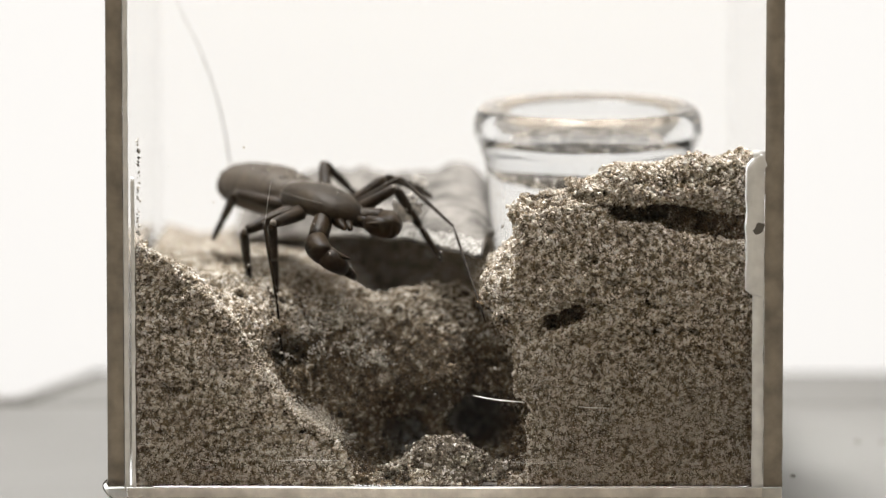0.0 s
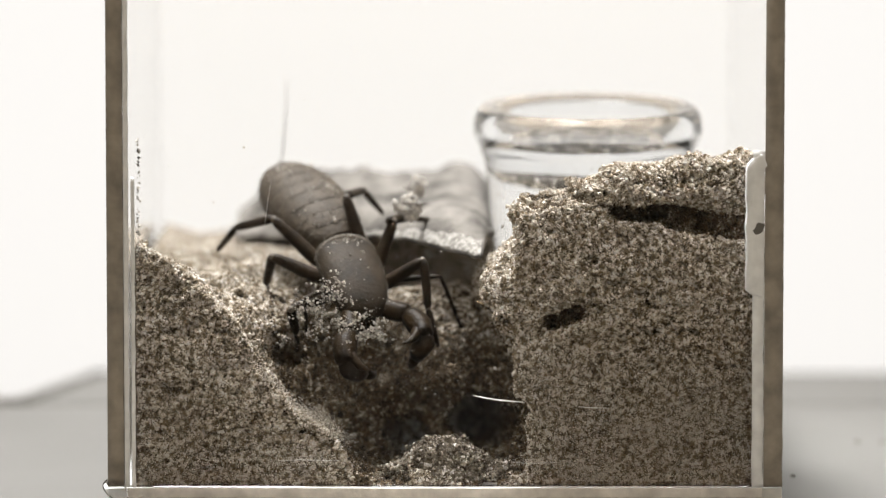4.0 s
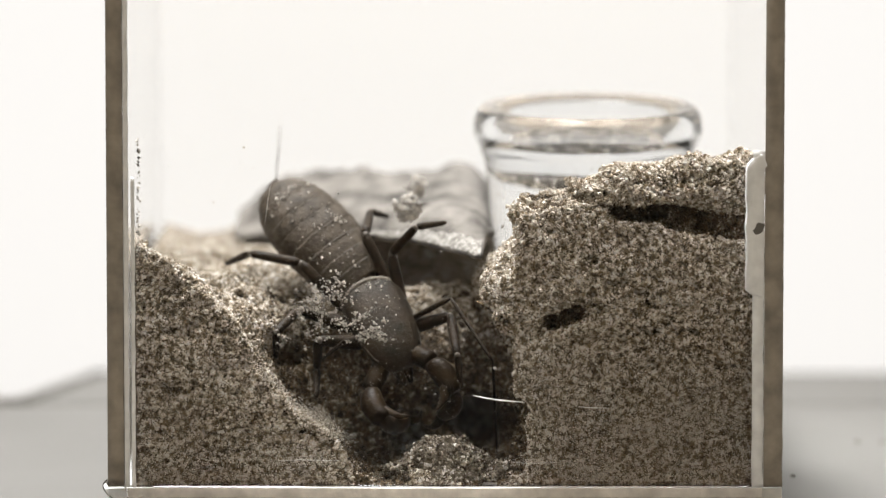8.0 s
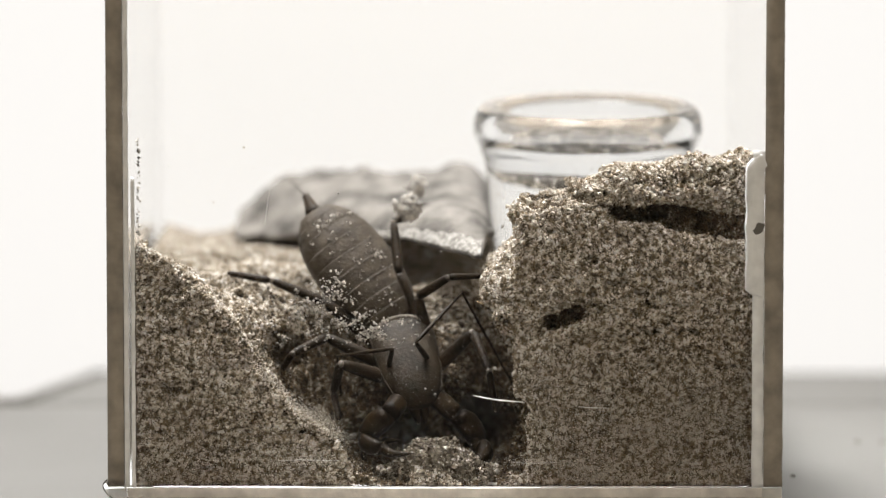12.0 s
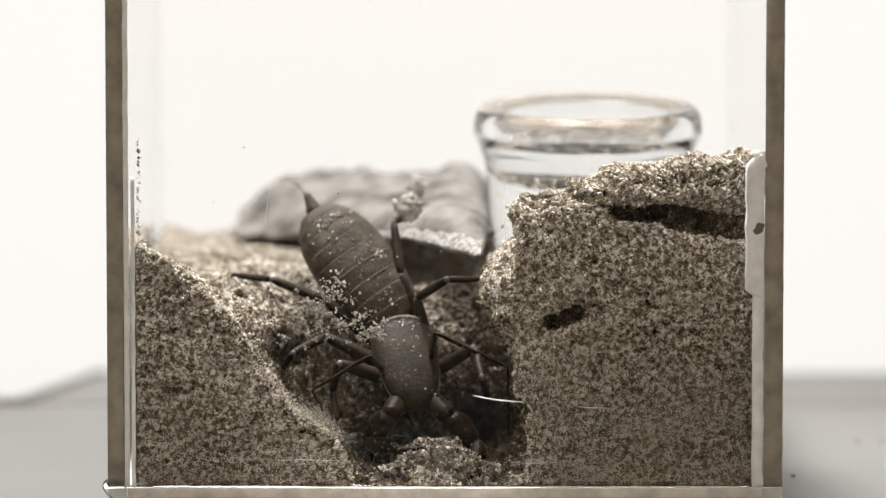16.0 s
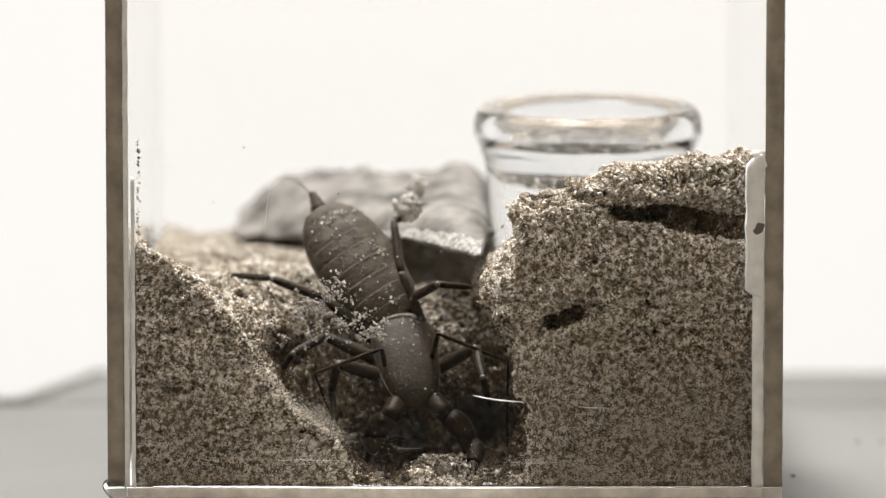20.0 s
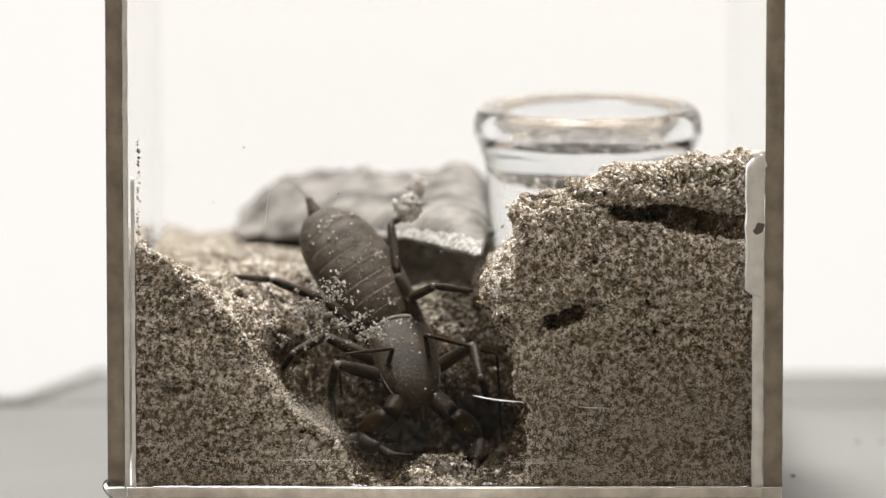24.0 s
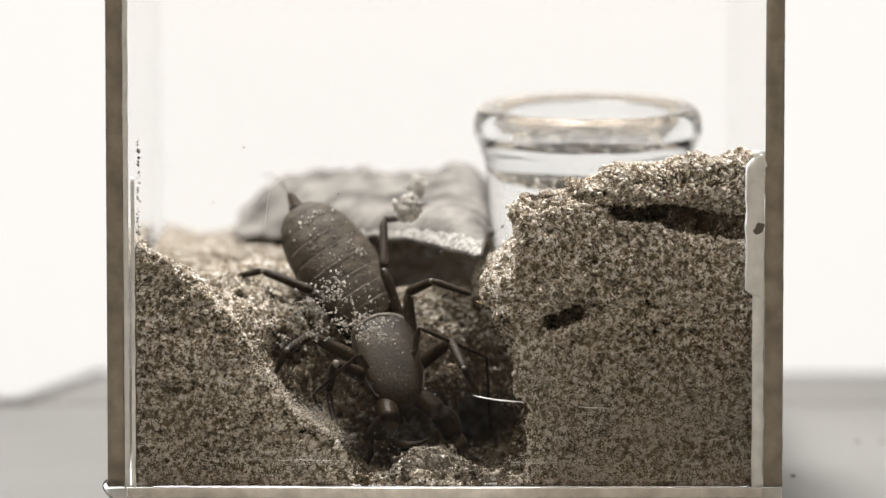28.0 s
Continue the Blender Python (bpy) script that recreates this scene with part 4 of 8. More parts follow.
    walk(abdomen, [
        (0.0, bone(0.0, -0.4, 0.0, 1.0, -21.5, -0.9, 0.0, 0.1, 1.0)), (0.5, bone(0.0, -0.4, 0.0, 2.7, -21.3, -0.9, 0.0, 0.1, 1.0)), (1.0, bone(0.0, -0.4, 0.0, 2.4, -21.2, -2.6, 0.0, 0.2, 0.9)),
        (1.5, bone(0.0, -0.4, 0.0, 1.3, -21.0, -4.3, 0.0, 0.5, 0.9)), (2.0, bone(0.0, -0.4, 0.0, 1.4, -21.0, -4.6, 0.0, 0.4, 0.9)), (2.5, bone(0.0, -0.4, 0.0, 1.7, -21.1, -3.8, 0.0, 0.4, 0.9)),
        (3.0, bone(0.0, -0.4, 0.0, 1.7, -20.8, -5.3, 0.0, 0.5, 0.9)), (3.5, bone(0.0, -0.4, 0.0, 3.2, -20.8, -4.5, 0.0, 0.4, 0.9)), (4.2, bone(0.0, -0.4, 0.0, 3.9, -20.8, -3.5, 0.0, 0.2, 1.0)),
        (5.5, bone(0.0, -0.4, 0.0, 3.9, -21.1, 1.4, 0.0, 0.3, 1.0)), (6.0, bone(0.0, -0.4, 0.0, 3.8, -21.1, 1.9, 0.0, 0.3, 1.0)), (7.0, bone(0.0, -0.4, 0.0, 4.8, -20.9, 1.0, 0.0, 0.3, 1.0)),
        (8.0, bone(0.0, -0.4, 0.0, 6.2, -20.6, 0.6, 0.0, 0.2, 1.0)), (9.0, bone(0.0, -0.4, 0.0, 6.3, -20.5, 1.8, 0.0, 0.2, 1.0)), (9.5, bone(0.0, -0.4, 0.0, 8.6, -19.3, 3.8, 0.0, 0.3, 1.0)),
        (10.0, bone(0.0, -0.4, 0.0, 7.6, -20.0, 2.1, 0.0, 0.3, 1.0)), (11.0, bone(0.0, -0.4, 0.0, 7.8, -19.8, 2.9, 0.0, 0.2, 1.0)), (12.0, bone(0.0, -0.4, 0.0, 8.9, -19.0, 4.8, 0.0, 0.3, 1.0)),
        (15.0, bone(0.0, -0.4, 0.0, 9.4, -18.9, 4.2, 0.0, 0.3, 1.0)), (16.0, bone(0.0, -0.4, 0.0, 9.6, -18.8, 3.8, 0.0, 0.3, 1.0)), (17.0, bone(0.0, -0.4, 0.0, 8.6, -19.4, 3.6, 0.0, 0.2, 1.0)),
        (18.0, bone(0.0, -0.4, 0.0, 8.4, -19.3, 4.2, 0.0, 0.3, 1.0)), (19.0, bone(0.0, -0.4, 0.0, 8.8, -18.8, 5.4, 0.0, 0.3, 1.0)), (20.0, bone(0.0, -0.4, 0.0, 8.8, -19.4, 3.2, 0.0, 0.3, 1.0)),
        (21.0, bone(0.0, -0.4, 0.0, 8.4, -19.6, 2.8, 0.0, 0.3, 1.0)), (24.0, bone(0.0, -0.4, 0.0, 8.3, -19.5, 3.7, 0.0, 0.3, 1.0)), (25.0, bone(0.0, -0.4, 0.0, 8.1, -19.7, 3.1, 0.0, 0.3, 1.0)),
        (26.0, bone(0.0, -0.4, 0.0, 7.9, -19.9, 2.5, 0.0, 0.3, 1.0)), (27.0, bone(0.0, -0.4, 0.0, 7.7, -19.8, 3.2, 0.0, 0.3, 1.0)), (27.5, bone(0.0, -0.4, 0.0, 8.2, -19.5, 3.9, 0.0, 0.3, 1.0)),
        (28.0, bone(0.0, -0.4, 0.0, 7.4, -19.9, 3.1, 0.0, 0.3, 1.0))])
    walk(tail, [
        (0.0, bone(1.0, -21.9, -0.9, 0.6, -25.1, 0.6, 0.0, 0.1, 1.0)), (0.5, bone(2.7, -21.7, -0.9, 2.5, -25.0, 0.6, 0.0, 0.1, 1.0)), (1.0, bone(2.4, -21.6, -2.6, 2.1, -25.0, -1.5, 0.0, 0.2, 0.9)),
        (1.5, bone(1.3, -21.4, -4.3, 0.7, -24.9, -3.7, 0.0, 0.5, 0.9)), (2.0, bone(1.4, -21.4, -4.6, 0.6, -24.8, -4.0, 0.0, 0.4, 0.9)), (2.5, bone(1.7, -21.5, -3.8, 0.7, -24.9, -3.4, 0.0, 0.4, 0.9)),
        (3.0, bone(1.7, -21.2, -5.3, 0.5, -24.6, -5.6, 0.0, 0.5, 0.9)), (3.5, bone(3.2, -21.2, -4.5, 2.0, -24.6, -5.1, 0.0, 0.4, 0.9)), (4.2, bone(3.9, -21.2, -3.5, 2.6, -24.4, -4.8, 0.0, 0.2, 1.0)),
        (5.5, bone(3.9, -21.5, 1.4, 2.6, -24.2, -0.8, 0.0, 0.3, 1.0)), (6.0, bone(3.8, -21.5, 1.9, 2.4, -24.2, -0.2, 0.0, 0.3, 1.0)), (7.0, bone(4.8, -21.3, 1.0, 3.4, -24.0, -1.2, 0.0, 0.3, 1.0)),
        (8.0, bone(6.2, -21.0, 0.6, 4.9, -23.7, -1.5, 0.0, 0.2, 1.0)), (9.0, bone(6.3, -20.9, 1.8, 5.1, -24.1, 0.6, 0.0, 0.2, 1.0)), (9.5, bone(8.6, -19.7, 3.8, 8.5, -23.3, 3.7, 0.0, 0.3, 1.0)),
        (10.0, bone(7.6, -20.4, 2.1, 8.0, -24.0, 2.2, 0.0, 0.3, 1.0)), (11.0, bone(7.8, -20.2, 2.9, 8.3, -23.8, 2.8, 0.0, 0.2, 1.0)), (12.0, bone(8.9, -19.4, 4.8, 9.5, -22.9, 5.0, 0.0, 0.3, 1.0)),
        (15.0, bone(9.4, -19.3, 4.2, 10.1, -22.8, 4.2, 0.0, 0.3, 1.0)), (16.0, bone(9.6, -19.2, 3.8, 10.3, -22.8, 3.6, 0.0, 0.3, 1.0)), (17.0, bone(8.6, -19.8, 3.6, 9.0, -23.3, 3.3, 0.0, 0.2, 1.0)),
        (18.0, bone(8.4, -19.7, 4.2, 9.0, -23.3, 4.1, 0.0, 0.3, 1.0)), (19.0, bone(8.8, -19.2, 5.4, 9.4, -22.8, 5.5, 0.0, 0.3, 1.0)), (20.0, bone(8.8, -19.8, 3.2, 9.4, -23.3, 3.0, 0.0, 0.3, 1.0)),
        (21.0, bone(8.4, -20.0, 2.8, 9.0, -23.5, 2.5, 0.0, 0.3, 1.0)), (24.0, bone(8.3, -19.9, 3.7, 8.8, -23.5, 3.5, 0.0, 0.3, 1.0)), (25.0, bone(8.1, -20.1, 3.1, 8.5, -23.6, 2.6, 0.0, 0.3, 1.0)),
        (26.0, bone(7.9, -20.3, 2.5, 8.2, -23.8, 2.0, 0.0, 0.3, 1.0)), (27.0, bone(7.7, -20.2, 3.2, 8.0, -23.8, 2.8, 0.0, 0.3, 1.0)), (27.5, bone(8.2, -19.9, 3.9, 8.6, -23.4, 3.4, 0.0, 0.3, 1.0)),
        (28.0, bone(7.4, -20.3, 3.1, 7.7, -23.9, 2.5, 0.0, 0.3, 1.0))])
    walk(whip, [
        (0.0, bone(0.6, -25.1, 0.6, 11.6, -31.6, 25.6, 0.0, 0.1, 1.0)), (0.5, bone(2.5, -25.0, 0.6, 9.4, -38.8, 24.0, 0.0, 0.1, 1.0)), (1.0, bone(2.1, -25.0, -1.5, 4.0, -43.4, 19.5, 0.0, 0.2, 0.9)),
        (1.5, bone(0.7, -24.9, -3.7, 0.3, -46.7, 13.9, 0.0, 0.5, 0.9)), (2.0, bone(0.6, -24.8, -4.0, -1.3, -48.3, 11.2, 0.0, 0.4, 0.9)), (2.5, bone(0.7, -24.9, -3.4, -3.0, -50.2, 8.0, 0.0, 0.4, 0.9)),
        (3.0, bone(0.5, -24.6, -5.6, -10.1, -50.4, -3.2, 0.0, 0.5, 0.9)), (3.5, bone(2.0, -24.6, -5.1, -5.4, -51.6, -6.1, 0.0, 0.4, 0.9)), (4.2, bone(2.6, -24.4, -4.8, -6.1, -49.8, -12.7, 0.0, 0.2, 1.0)),
        (5.5, bone(2.6, -24.2, -0.8, -7.3, -46.9, -13.8, 0.0, 0.3, 1.0)), (6.0, bone(2.4, -24.2, -0.2, -7.6, -46.5, -13.9, 0.0, 0.3, 1.0)), (7.0, bone(3.4, -24.0, -1.2, -6.3, -44.9, -17.0, 0.0, 0.3, 1.0)),
        (8.0, bone(4.9, -23.7, -1.5, -4.2, -44.4, -18.0, 0.0, 0.2, 1.0)), (9.0, bone(5.1, -24.1, 0.6, -2.2, -42.1, -19.6, 0.0, 0.2, 1.0)), (9.5, bone(8.5, -23.3, 3.7, 5.3, -44.2, -14.7, 0.0, 0.3, 1.0)),
        (10.0, bone(8.0, -24.0, 2.2, 6.7, -45.6, -15.5, 0.0, 0.3, 1.0)), (11.0, bone(8.3, -23.8, 2.8, 8.8, -41.7, -18.7, 0.0, 0.2, 1.0)), (12.0, bone(9.5, -22.9, 5.0, 10.4, -42.7, -14.8, 0.0, 0.3, 1.0)),
        (15.0, bone(10.1, -22.8, 4.2, 12.0, -41.9, -16.3, 0.0, 0.3, 1.0)), (16.0, bone(10.3, -22.8, 3.6, 11.7, -41.2, -17.4, 0.0, 0.3, 1.0)), (17.0, bone(9.0, -23.3, 3.3, 9.1, -41.1, -18.3, 0.0, 0.2, 1.0)),
        (18.0, bone(9.0, -23.3, 4.1, 10.1, -42.7, -16.1, 0.0, 0.3, 1.0)), (19.0, bone(9.4, -22.8, 5.5, 11.0, -42.6, -14.2, 0.0, 0.3, 1.0)), (20.0, bone(9.4, -23.3, 3.0, 11.5, -42.1, -17.7, 0.0, 0.3, 1.0)),
        (21.0, bone(9.0, -23.5, 2.5, 11.1, -42.5, -18.0, 0.0, 0.3, 1.0)), (24.0, bone(8.8, -23.5, 3.5, 9.9, -43.9, -15.6, 0.0, 0.3, 1.0)), (25.0, bone(8.5, -23.6, 2.6, 9.5, -42.6, -17.9, 0.0, 0.3, 1.0)),
        (26.0, bone(8.2, -23.8, 2.0, 8.7, -43.3, -18.1, 0.0, 0.3, 1.0)), (27.0, bone(8.0, -23.8, 2.8, 8.9, -43.3, -17.3, 0.0, 0.3, 1.0)), (27.5, bone(8.6, -23.4, 3.4, 9.3, -42.8, -16.7, 0.0, 0.3, 1.0)),
        (28.0, bone(7.7, -23.9, 2.5, 7.5, -42.7, -18.2, 0.0, 0.3, 1.0))])
    walk(LEGS["l1"][0], [
        (0.0, bone(3.4, 8.0, -0.2, 12.0, 12.5, -2.7)), (0.5, bone(3.4, 8.0, -0.2, 11.5, 13.2, -2.9)), (1.0, bone(3.4, 8.0, -0.2, 11.8, 13.4, -0.9)),
        (1.5, bone(3.4, 8.0, -0.2, 11.6, 13.7, -0.9)), (2.0, bone(3.4, 8.0, -0.2, 11.6, 13.4, -2.4)), (2.5, bone(3.4, 8.0, -0.2, 11.6, 13.3, -2.2)),
        (3.0, bone(3.4, 8.0, -0.2, 11.4, 14.0, -0.7)), (3.5, bone(3.4, 8.0, -0.2, 9.9, 15.4, 1.3)), (4.2, bone(3.4, 8.0, -0.2, 9.9, 13.7, 4.9)),
        (5.5, bone(3.4, 8.0, -0.2, 7.4, 12.8, 7.6)), (6.0, bone(3.4, 8.0, -0.2, 7.6, 12.6, 7.6)), (7.0, bone(3.4, 8.0, -0.2, 7.8, 12.2, 7.7)),
        (8.0, bone(3.4, 8.0, -0.2, 8.2, 12.1, 7.6)), (9.0, bone(3.4, 8.0, -0.2, 7.1, 10.9, 8.6)), (9.5, bone(3.4, 8.0, -0.2, 7.2, 11.0, 8.6)),
        (10.0, bone(3.4, 8.0, -0.2, 3.5, 11.1, 9.3)), (11.0, bone(3.4, 8.0, -0.2, 3.5, 10.5, 9.5)), (12.0, bone(3.4, 8.0, -0.2, 3.6, 11.0, 9.3)),
        (15.0, bone(3.4, 8.0, -0.2, 4.4, 11.0, 9.3)), (16.0, bone(3.4, 8.0, -0.2, 6.8, 10.8, 8.8)), (17.0, bone(3.4, 8.0, -0.2, 4.4, 10.5, 9.4)),
        (18.0, bone(3.4, 8.0, -0.2, 3.9, 11.3, 9.2)), (19.0, bone(3.4, 8.0, -0.2, 4.4, 11.2, 9.2)), (20.0, bone(3.4, 8.0, -0.2, 5.0, 10.6, 9.3)),
        (21.0, bone(3.4, 8.0, -0.2, 4.2, 10.6, 9.4)), (24.0, bone(3.4, 8.0, -0.2, 3.3, 11.4, 9.2)), (25.0, bone(3.4, 8.0, -0.2, 3.9, 10.3, 9.5)),
        (26.0, bone(3.4, 8.0, -0.2, 5.0, 10.8, 9.3)), (27.0, bone(3.4, 8.0, -0.2, 4.1, 10.6, 9.4)), (27.5, bone(3.4, 8.0, -0.2, 5.4, 10.9, 9.2)),
        (28.0, bone(3.4, 8.0, -0.2, 5.9, 10.8, 9.1))])
    walk(LEGS["l1"][1], [
        (0.0, bone(12.0, 12.5, -2.7, 9.1, 15.4, -14.5)), (0.5, bone(11.5, 13.2, -2.9, 11.7, 23.1, -10.5)), (1.0, bone(11.8, 13.4, -0.9, 10.9, 22.9, -9.0)),
        (1.5, bone(11.6, 13.7, -0.9, 9.7, 24.6, -6.7)), (2.0, bone(11.6, 13.4, -2.4, 10.9, 25.4, -5.9)), (2.5, bone(11.6, 13.3, -2.2, 10.4, 25.0, -6.5)),
        (3.0, bone(11.4, 14.0, -0.7, 12.1, 26.5, -1.0)), (3.5, bone(9.9, 15.4, 1.3, 5.7, 12.1, -10.0)), (4.2, bone(9.9, 13.7, 4.9, 7.5, 10.5, -7.0)),
        (5.5, bone(7.4, 12.8, 7.6, 10.1, 7.8, -3.6)), (6.0, bone(7.6, 12.6, 7.6, 10.2, 7.5, -3.5)), (7.0, bone(7.8, 12.2, 7.7, 10.5, 7.5, -3.5)),
        (8.0, bone(8.2, 12.1, 7.6, 10.9, 7.6, -3.8)), (9.0, bone(7.1, 10.9, 8.6, 10.7, 6.9, -2.7)), (9.5, bone(7.2, 11.0, 8.6, 13.3, 6.8, -1.5)),
        (10.0, bone(3.5, 11.1, 9.3, 12.8, 7.4, 1.7)), (11.0, bone(3.5, 10.5, 9.5, 11.4, 4.4, 1.9)), (12.0, bone(3.6, 11.0, 9.3, 10.5, 4.8, 1.0)),
        (15.0, bone(4.4, 11.0, 9.3, 11.3, 5.8, 0.2)), (16.0, bone(6.8, 10.8, 8.8, 15.0, 9.7, -0.5)), (17.0, bone(4.4, 10.5, 9.4, 12.2, 5.9, 0.8)),
        (18.0, bone(3.9, 11.3, 9.2, 13.5, 7.2, 2.3)), (19.0, bone(4.4, 11.2, 9.2, 11.7, 3.6, 2.6)), (20.0, bone(5.0, 10.6, 9.3, 14.4, 8.3, 1.4)),
        (21.0, bone(4.2, 10.6, 9.4, 10.5, 6.7, -0.6)), (24.0, bone(3.3, 11.4, 9.2, 10.2, 4.9, 1.1)), (25.0, bone(3.9, 10.3, 9.5, 12.3, 5.9, 1.3)),
        (26.0, bone(5.0, 10.8, 9.3, 14.1, 7.3, 1.4)), (27.0, bone(4.1, 10.6, 9.4, 12.5, 6.1, 1.3)), (27.5, bone(5.4, 10.9, 9.2, 12.8, 7.8, -0.4)),
        (28.0, bone(5.9, 10.8, 9.1, 12.5, 9.6, -1.5))])
    walk(LEGS["l1"][2], [
        (0.0, bone(9.1, 15.4, -14.5, 1.8, 9.6, -30.6)), (0.5, bone(11.7, 23.1, -10.5, 0.2, 22.5, -25.0)), (1.0, bone(10.9, 22.9, -9.0, 4.6, 24.3, -26.4)),
        (1.5, bone(9.7, 24.6, -6.7, -2.0, 17.8, -19.4)), (2.0, bone(10.9, 25.4, -5.9, 3.3, 34.9, -19.7)), (2.5, bone(10.4, 25.0, -6.5, -1.5, 30.9, -19.4)),
        (3.0, bone(12.1, 26.5, -1.0, 1.5, 23.9, -15.9)), (3.5, bone(5.7, 12.1, -10.0, -3.3, 14.6, -25.9)), (4.2, bone(7.5, 10.5, -7.0, 0.0, 10.2, -23.8)),
        (5.5, bone(10.1, 7.8, -3.6, 7.7, 1.7, -20.8)), (6.0, bone(10.2, 7.5, -3.5, 7.8, 1.3, -20.7)), (7.0, bone(10.5, 7.5, -3.5, 8.0, 1.9, -21.0)),
        (8.0, bone(10.9, 7.6, -3.8, 8.5, 2.1, -21.3)), (9.0, bone(10.7, 6.9, -2.7, 8.3, 4.7, -20.9)), (9.5, bone(13.3, 6.8, -1.5, 10.4, 6.9, -19.8)),
        (10.0, bone(12.8, 7.4, 1.7, 10.8, 9.7, -16.5)), (11.0, bone(11.4, 4.4, 1.9, 10.8, 10.7, -15.5)), (12.0, bone(10.5, 4.8, 1.0, 9.6, 9.6, -16.9)),
        (15.0, bone(11.3, 5.8, 0.2, 9.0, 9.1, -17.8)), (16.0, bone(15.0, 9.7, -0.5, 9.2, 9.3, -18.1)), (17.0, bone(12.2, 5.9, 0.8, 9.7, 10.4, -17.0)),
        (18.0, bone(13.5, 7.2, 2.3, 9.8, 10.7, -15.4)), (19.0, bone(11.7, 3.6, 2.6, 9.8, 9.0, -15.0)), (20.0, bone(14.4, 8.3, 1.4, 9.6, 10.5, -16.3)),
        (21.0, bone(10.5, 6.7, -0.6, 8.6, 8.7, -18.9)), (24.0, bone(10.2, 4.9, 1.1, 9.3, 9.6, -16.8)), (25.0, bone(12.3, 5.9, 1.3, 9.7, 10.4, -16.4)),
        (26.0, bone(14.1, 7.3, 1.4, 8.6, 10.3, -16.1)), (27.0, bone(12.5, 6.1, 1.3, 9.3, 9.9, -16.5)), (27.5, bone(12.8, 7.8, -0.4, 8.2, 8.9, -18.3)),
        (28.0, bone(12.5, 9.6, -1.5, 6.9, 8.9, -19.1))])
    walk(LEGS["l2"][0], [
        (0.0, bone(3.6, 8.6, -1.2, 11.0, 13.5, -3.0)), (0.5, bone(3.6, 8.6, -1.2, 10.4, 14.0, -3.5)), (1.0, bone(3.6, 8.6, -1.2, 10.9, 13.9, -0.8)),
        (1.5, bone(3.6, 8.6, -1.2, 10.4, 14.2, 0.5)), (2.0, bone(3.6, 8.6, -1.2, 10.3, 14.5, -0.2)), (2.5, bone(3.6, 8.6, -1.2, 10.4, 14.5, -1.7)),
        (3.0, bone(3.6, 8.6, -1.2, 11.4, 13.2, -1.0)), (3.5, bone(3.6, 8.6, -1.2, 10.8, 13.9, -1.9)), (4.2, bone(3.6, 8.6, -1.2, 11.5, 11.8, 1.6)),
        (5.5, bone(3.6, 8.6, -1.2, 10.5, 9.3, 4.6)), (6.0, bone(3.6, 8.6, -1.2, 10.5, 9.0, 4.6)), (7.0, bone(3.6, 8.6, -1.2, 10.7, 8.6, 4.3)),
        (8.0, bone(3.6, 8.6, -1.2, 11.1, 8.4, 3.9)), (9.0, bone(3.6, 8.6, -1.2, 10.1, 8.5, 5.0)), (9.5, bone(3.6, 8.6, -1.2, 11.2, 6.2, 3.0)),
        (10.0, bone(3.6, 8.6, -1.2, 11.3, 6.8, 3.2)), (11.0, bone(3.6, 8.6, -1.2, 11.0, 7.6, 3.8)), (12.0, bone(3.6, 8.6, -1.2, 10.9, 8.5, 4.1)),
        (15.0, bone(3.6, 8.6, -1.2, 11.0, 8.6, 4.0)), (16.0, bone(3.6, 8.6, -1.2, 10.9, 8.4, 4.1)), (17.0, bone(3.6, 8.6, -1.2, 11.1, 8.1, 3.8)),
        (18.0, bone(3.6, 8.6, -1.2, 11.1, 8.7, 3.8)), (19.0, bone(3.6, 8.6, -1.2, 11.3, 9.3, 3.5)), (20.0, bone(3.6, 8.6, -1.2, 11.1, 8.6, 3.8)),
        (21.0, bone(3.6, 8.6, -1.2, 11.1, 8.5, 3.8)), (24.0, bone(3.6, 8.6, -1.2, 11.2, 8.5, 3.7)), (25.0, bone(3.6, 8.6, -1.2, 11.3, 7.4, 3.3)),
        (26.0, bone(3.6, 8.6, -1.2, 10.8, 7.8, 4.2)), (27.0, bone(3.6, 8.6, -1.2, 11.2, 7.4, 3.6)), (27.5, bone(3.6, 8.6, -1.2, 10.5, 8.6, 4.6)),
        (28.0, bone(3.6, 8.6, -1.2, 9.2, 9.5, 5.8))])
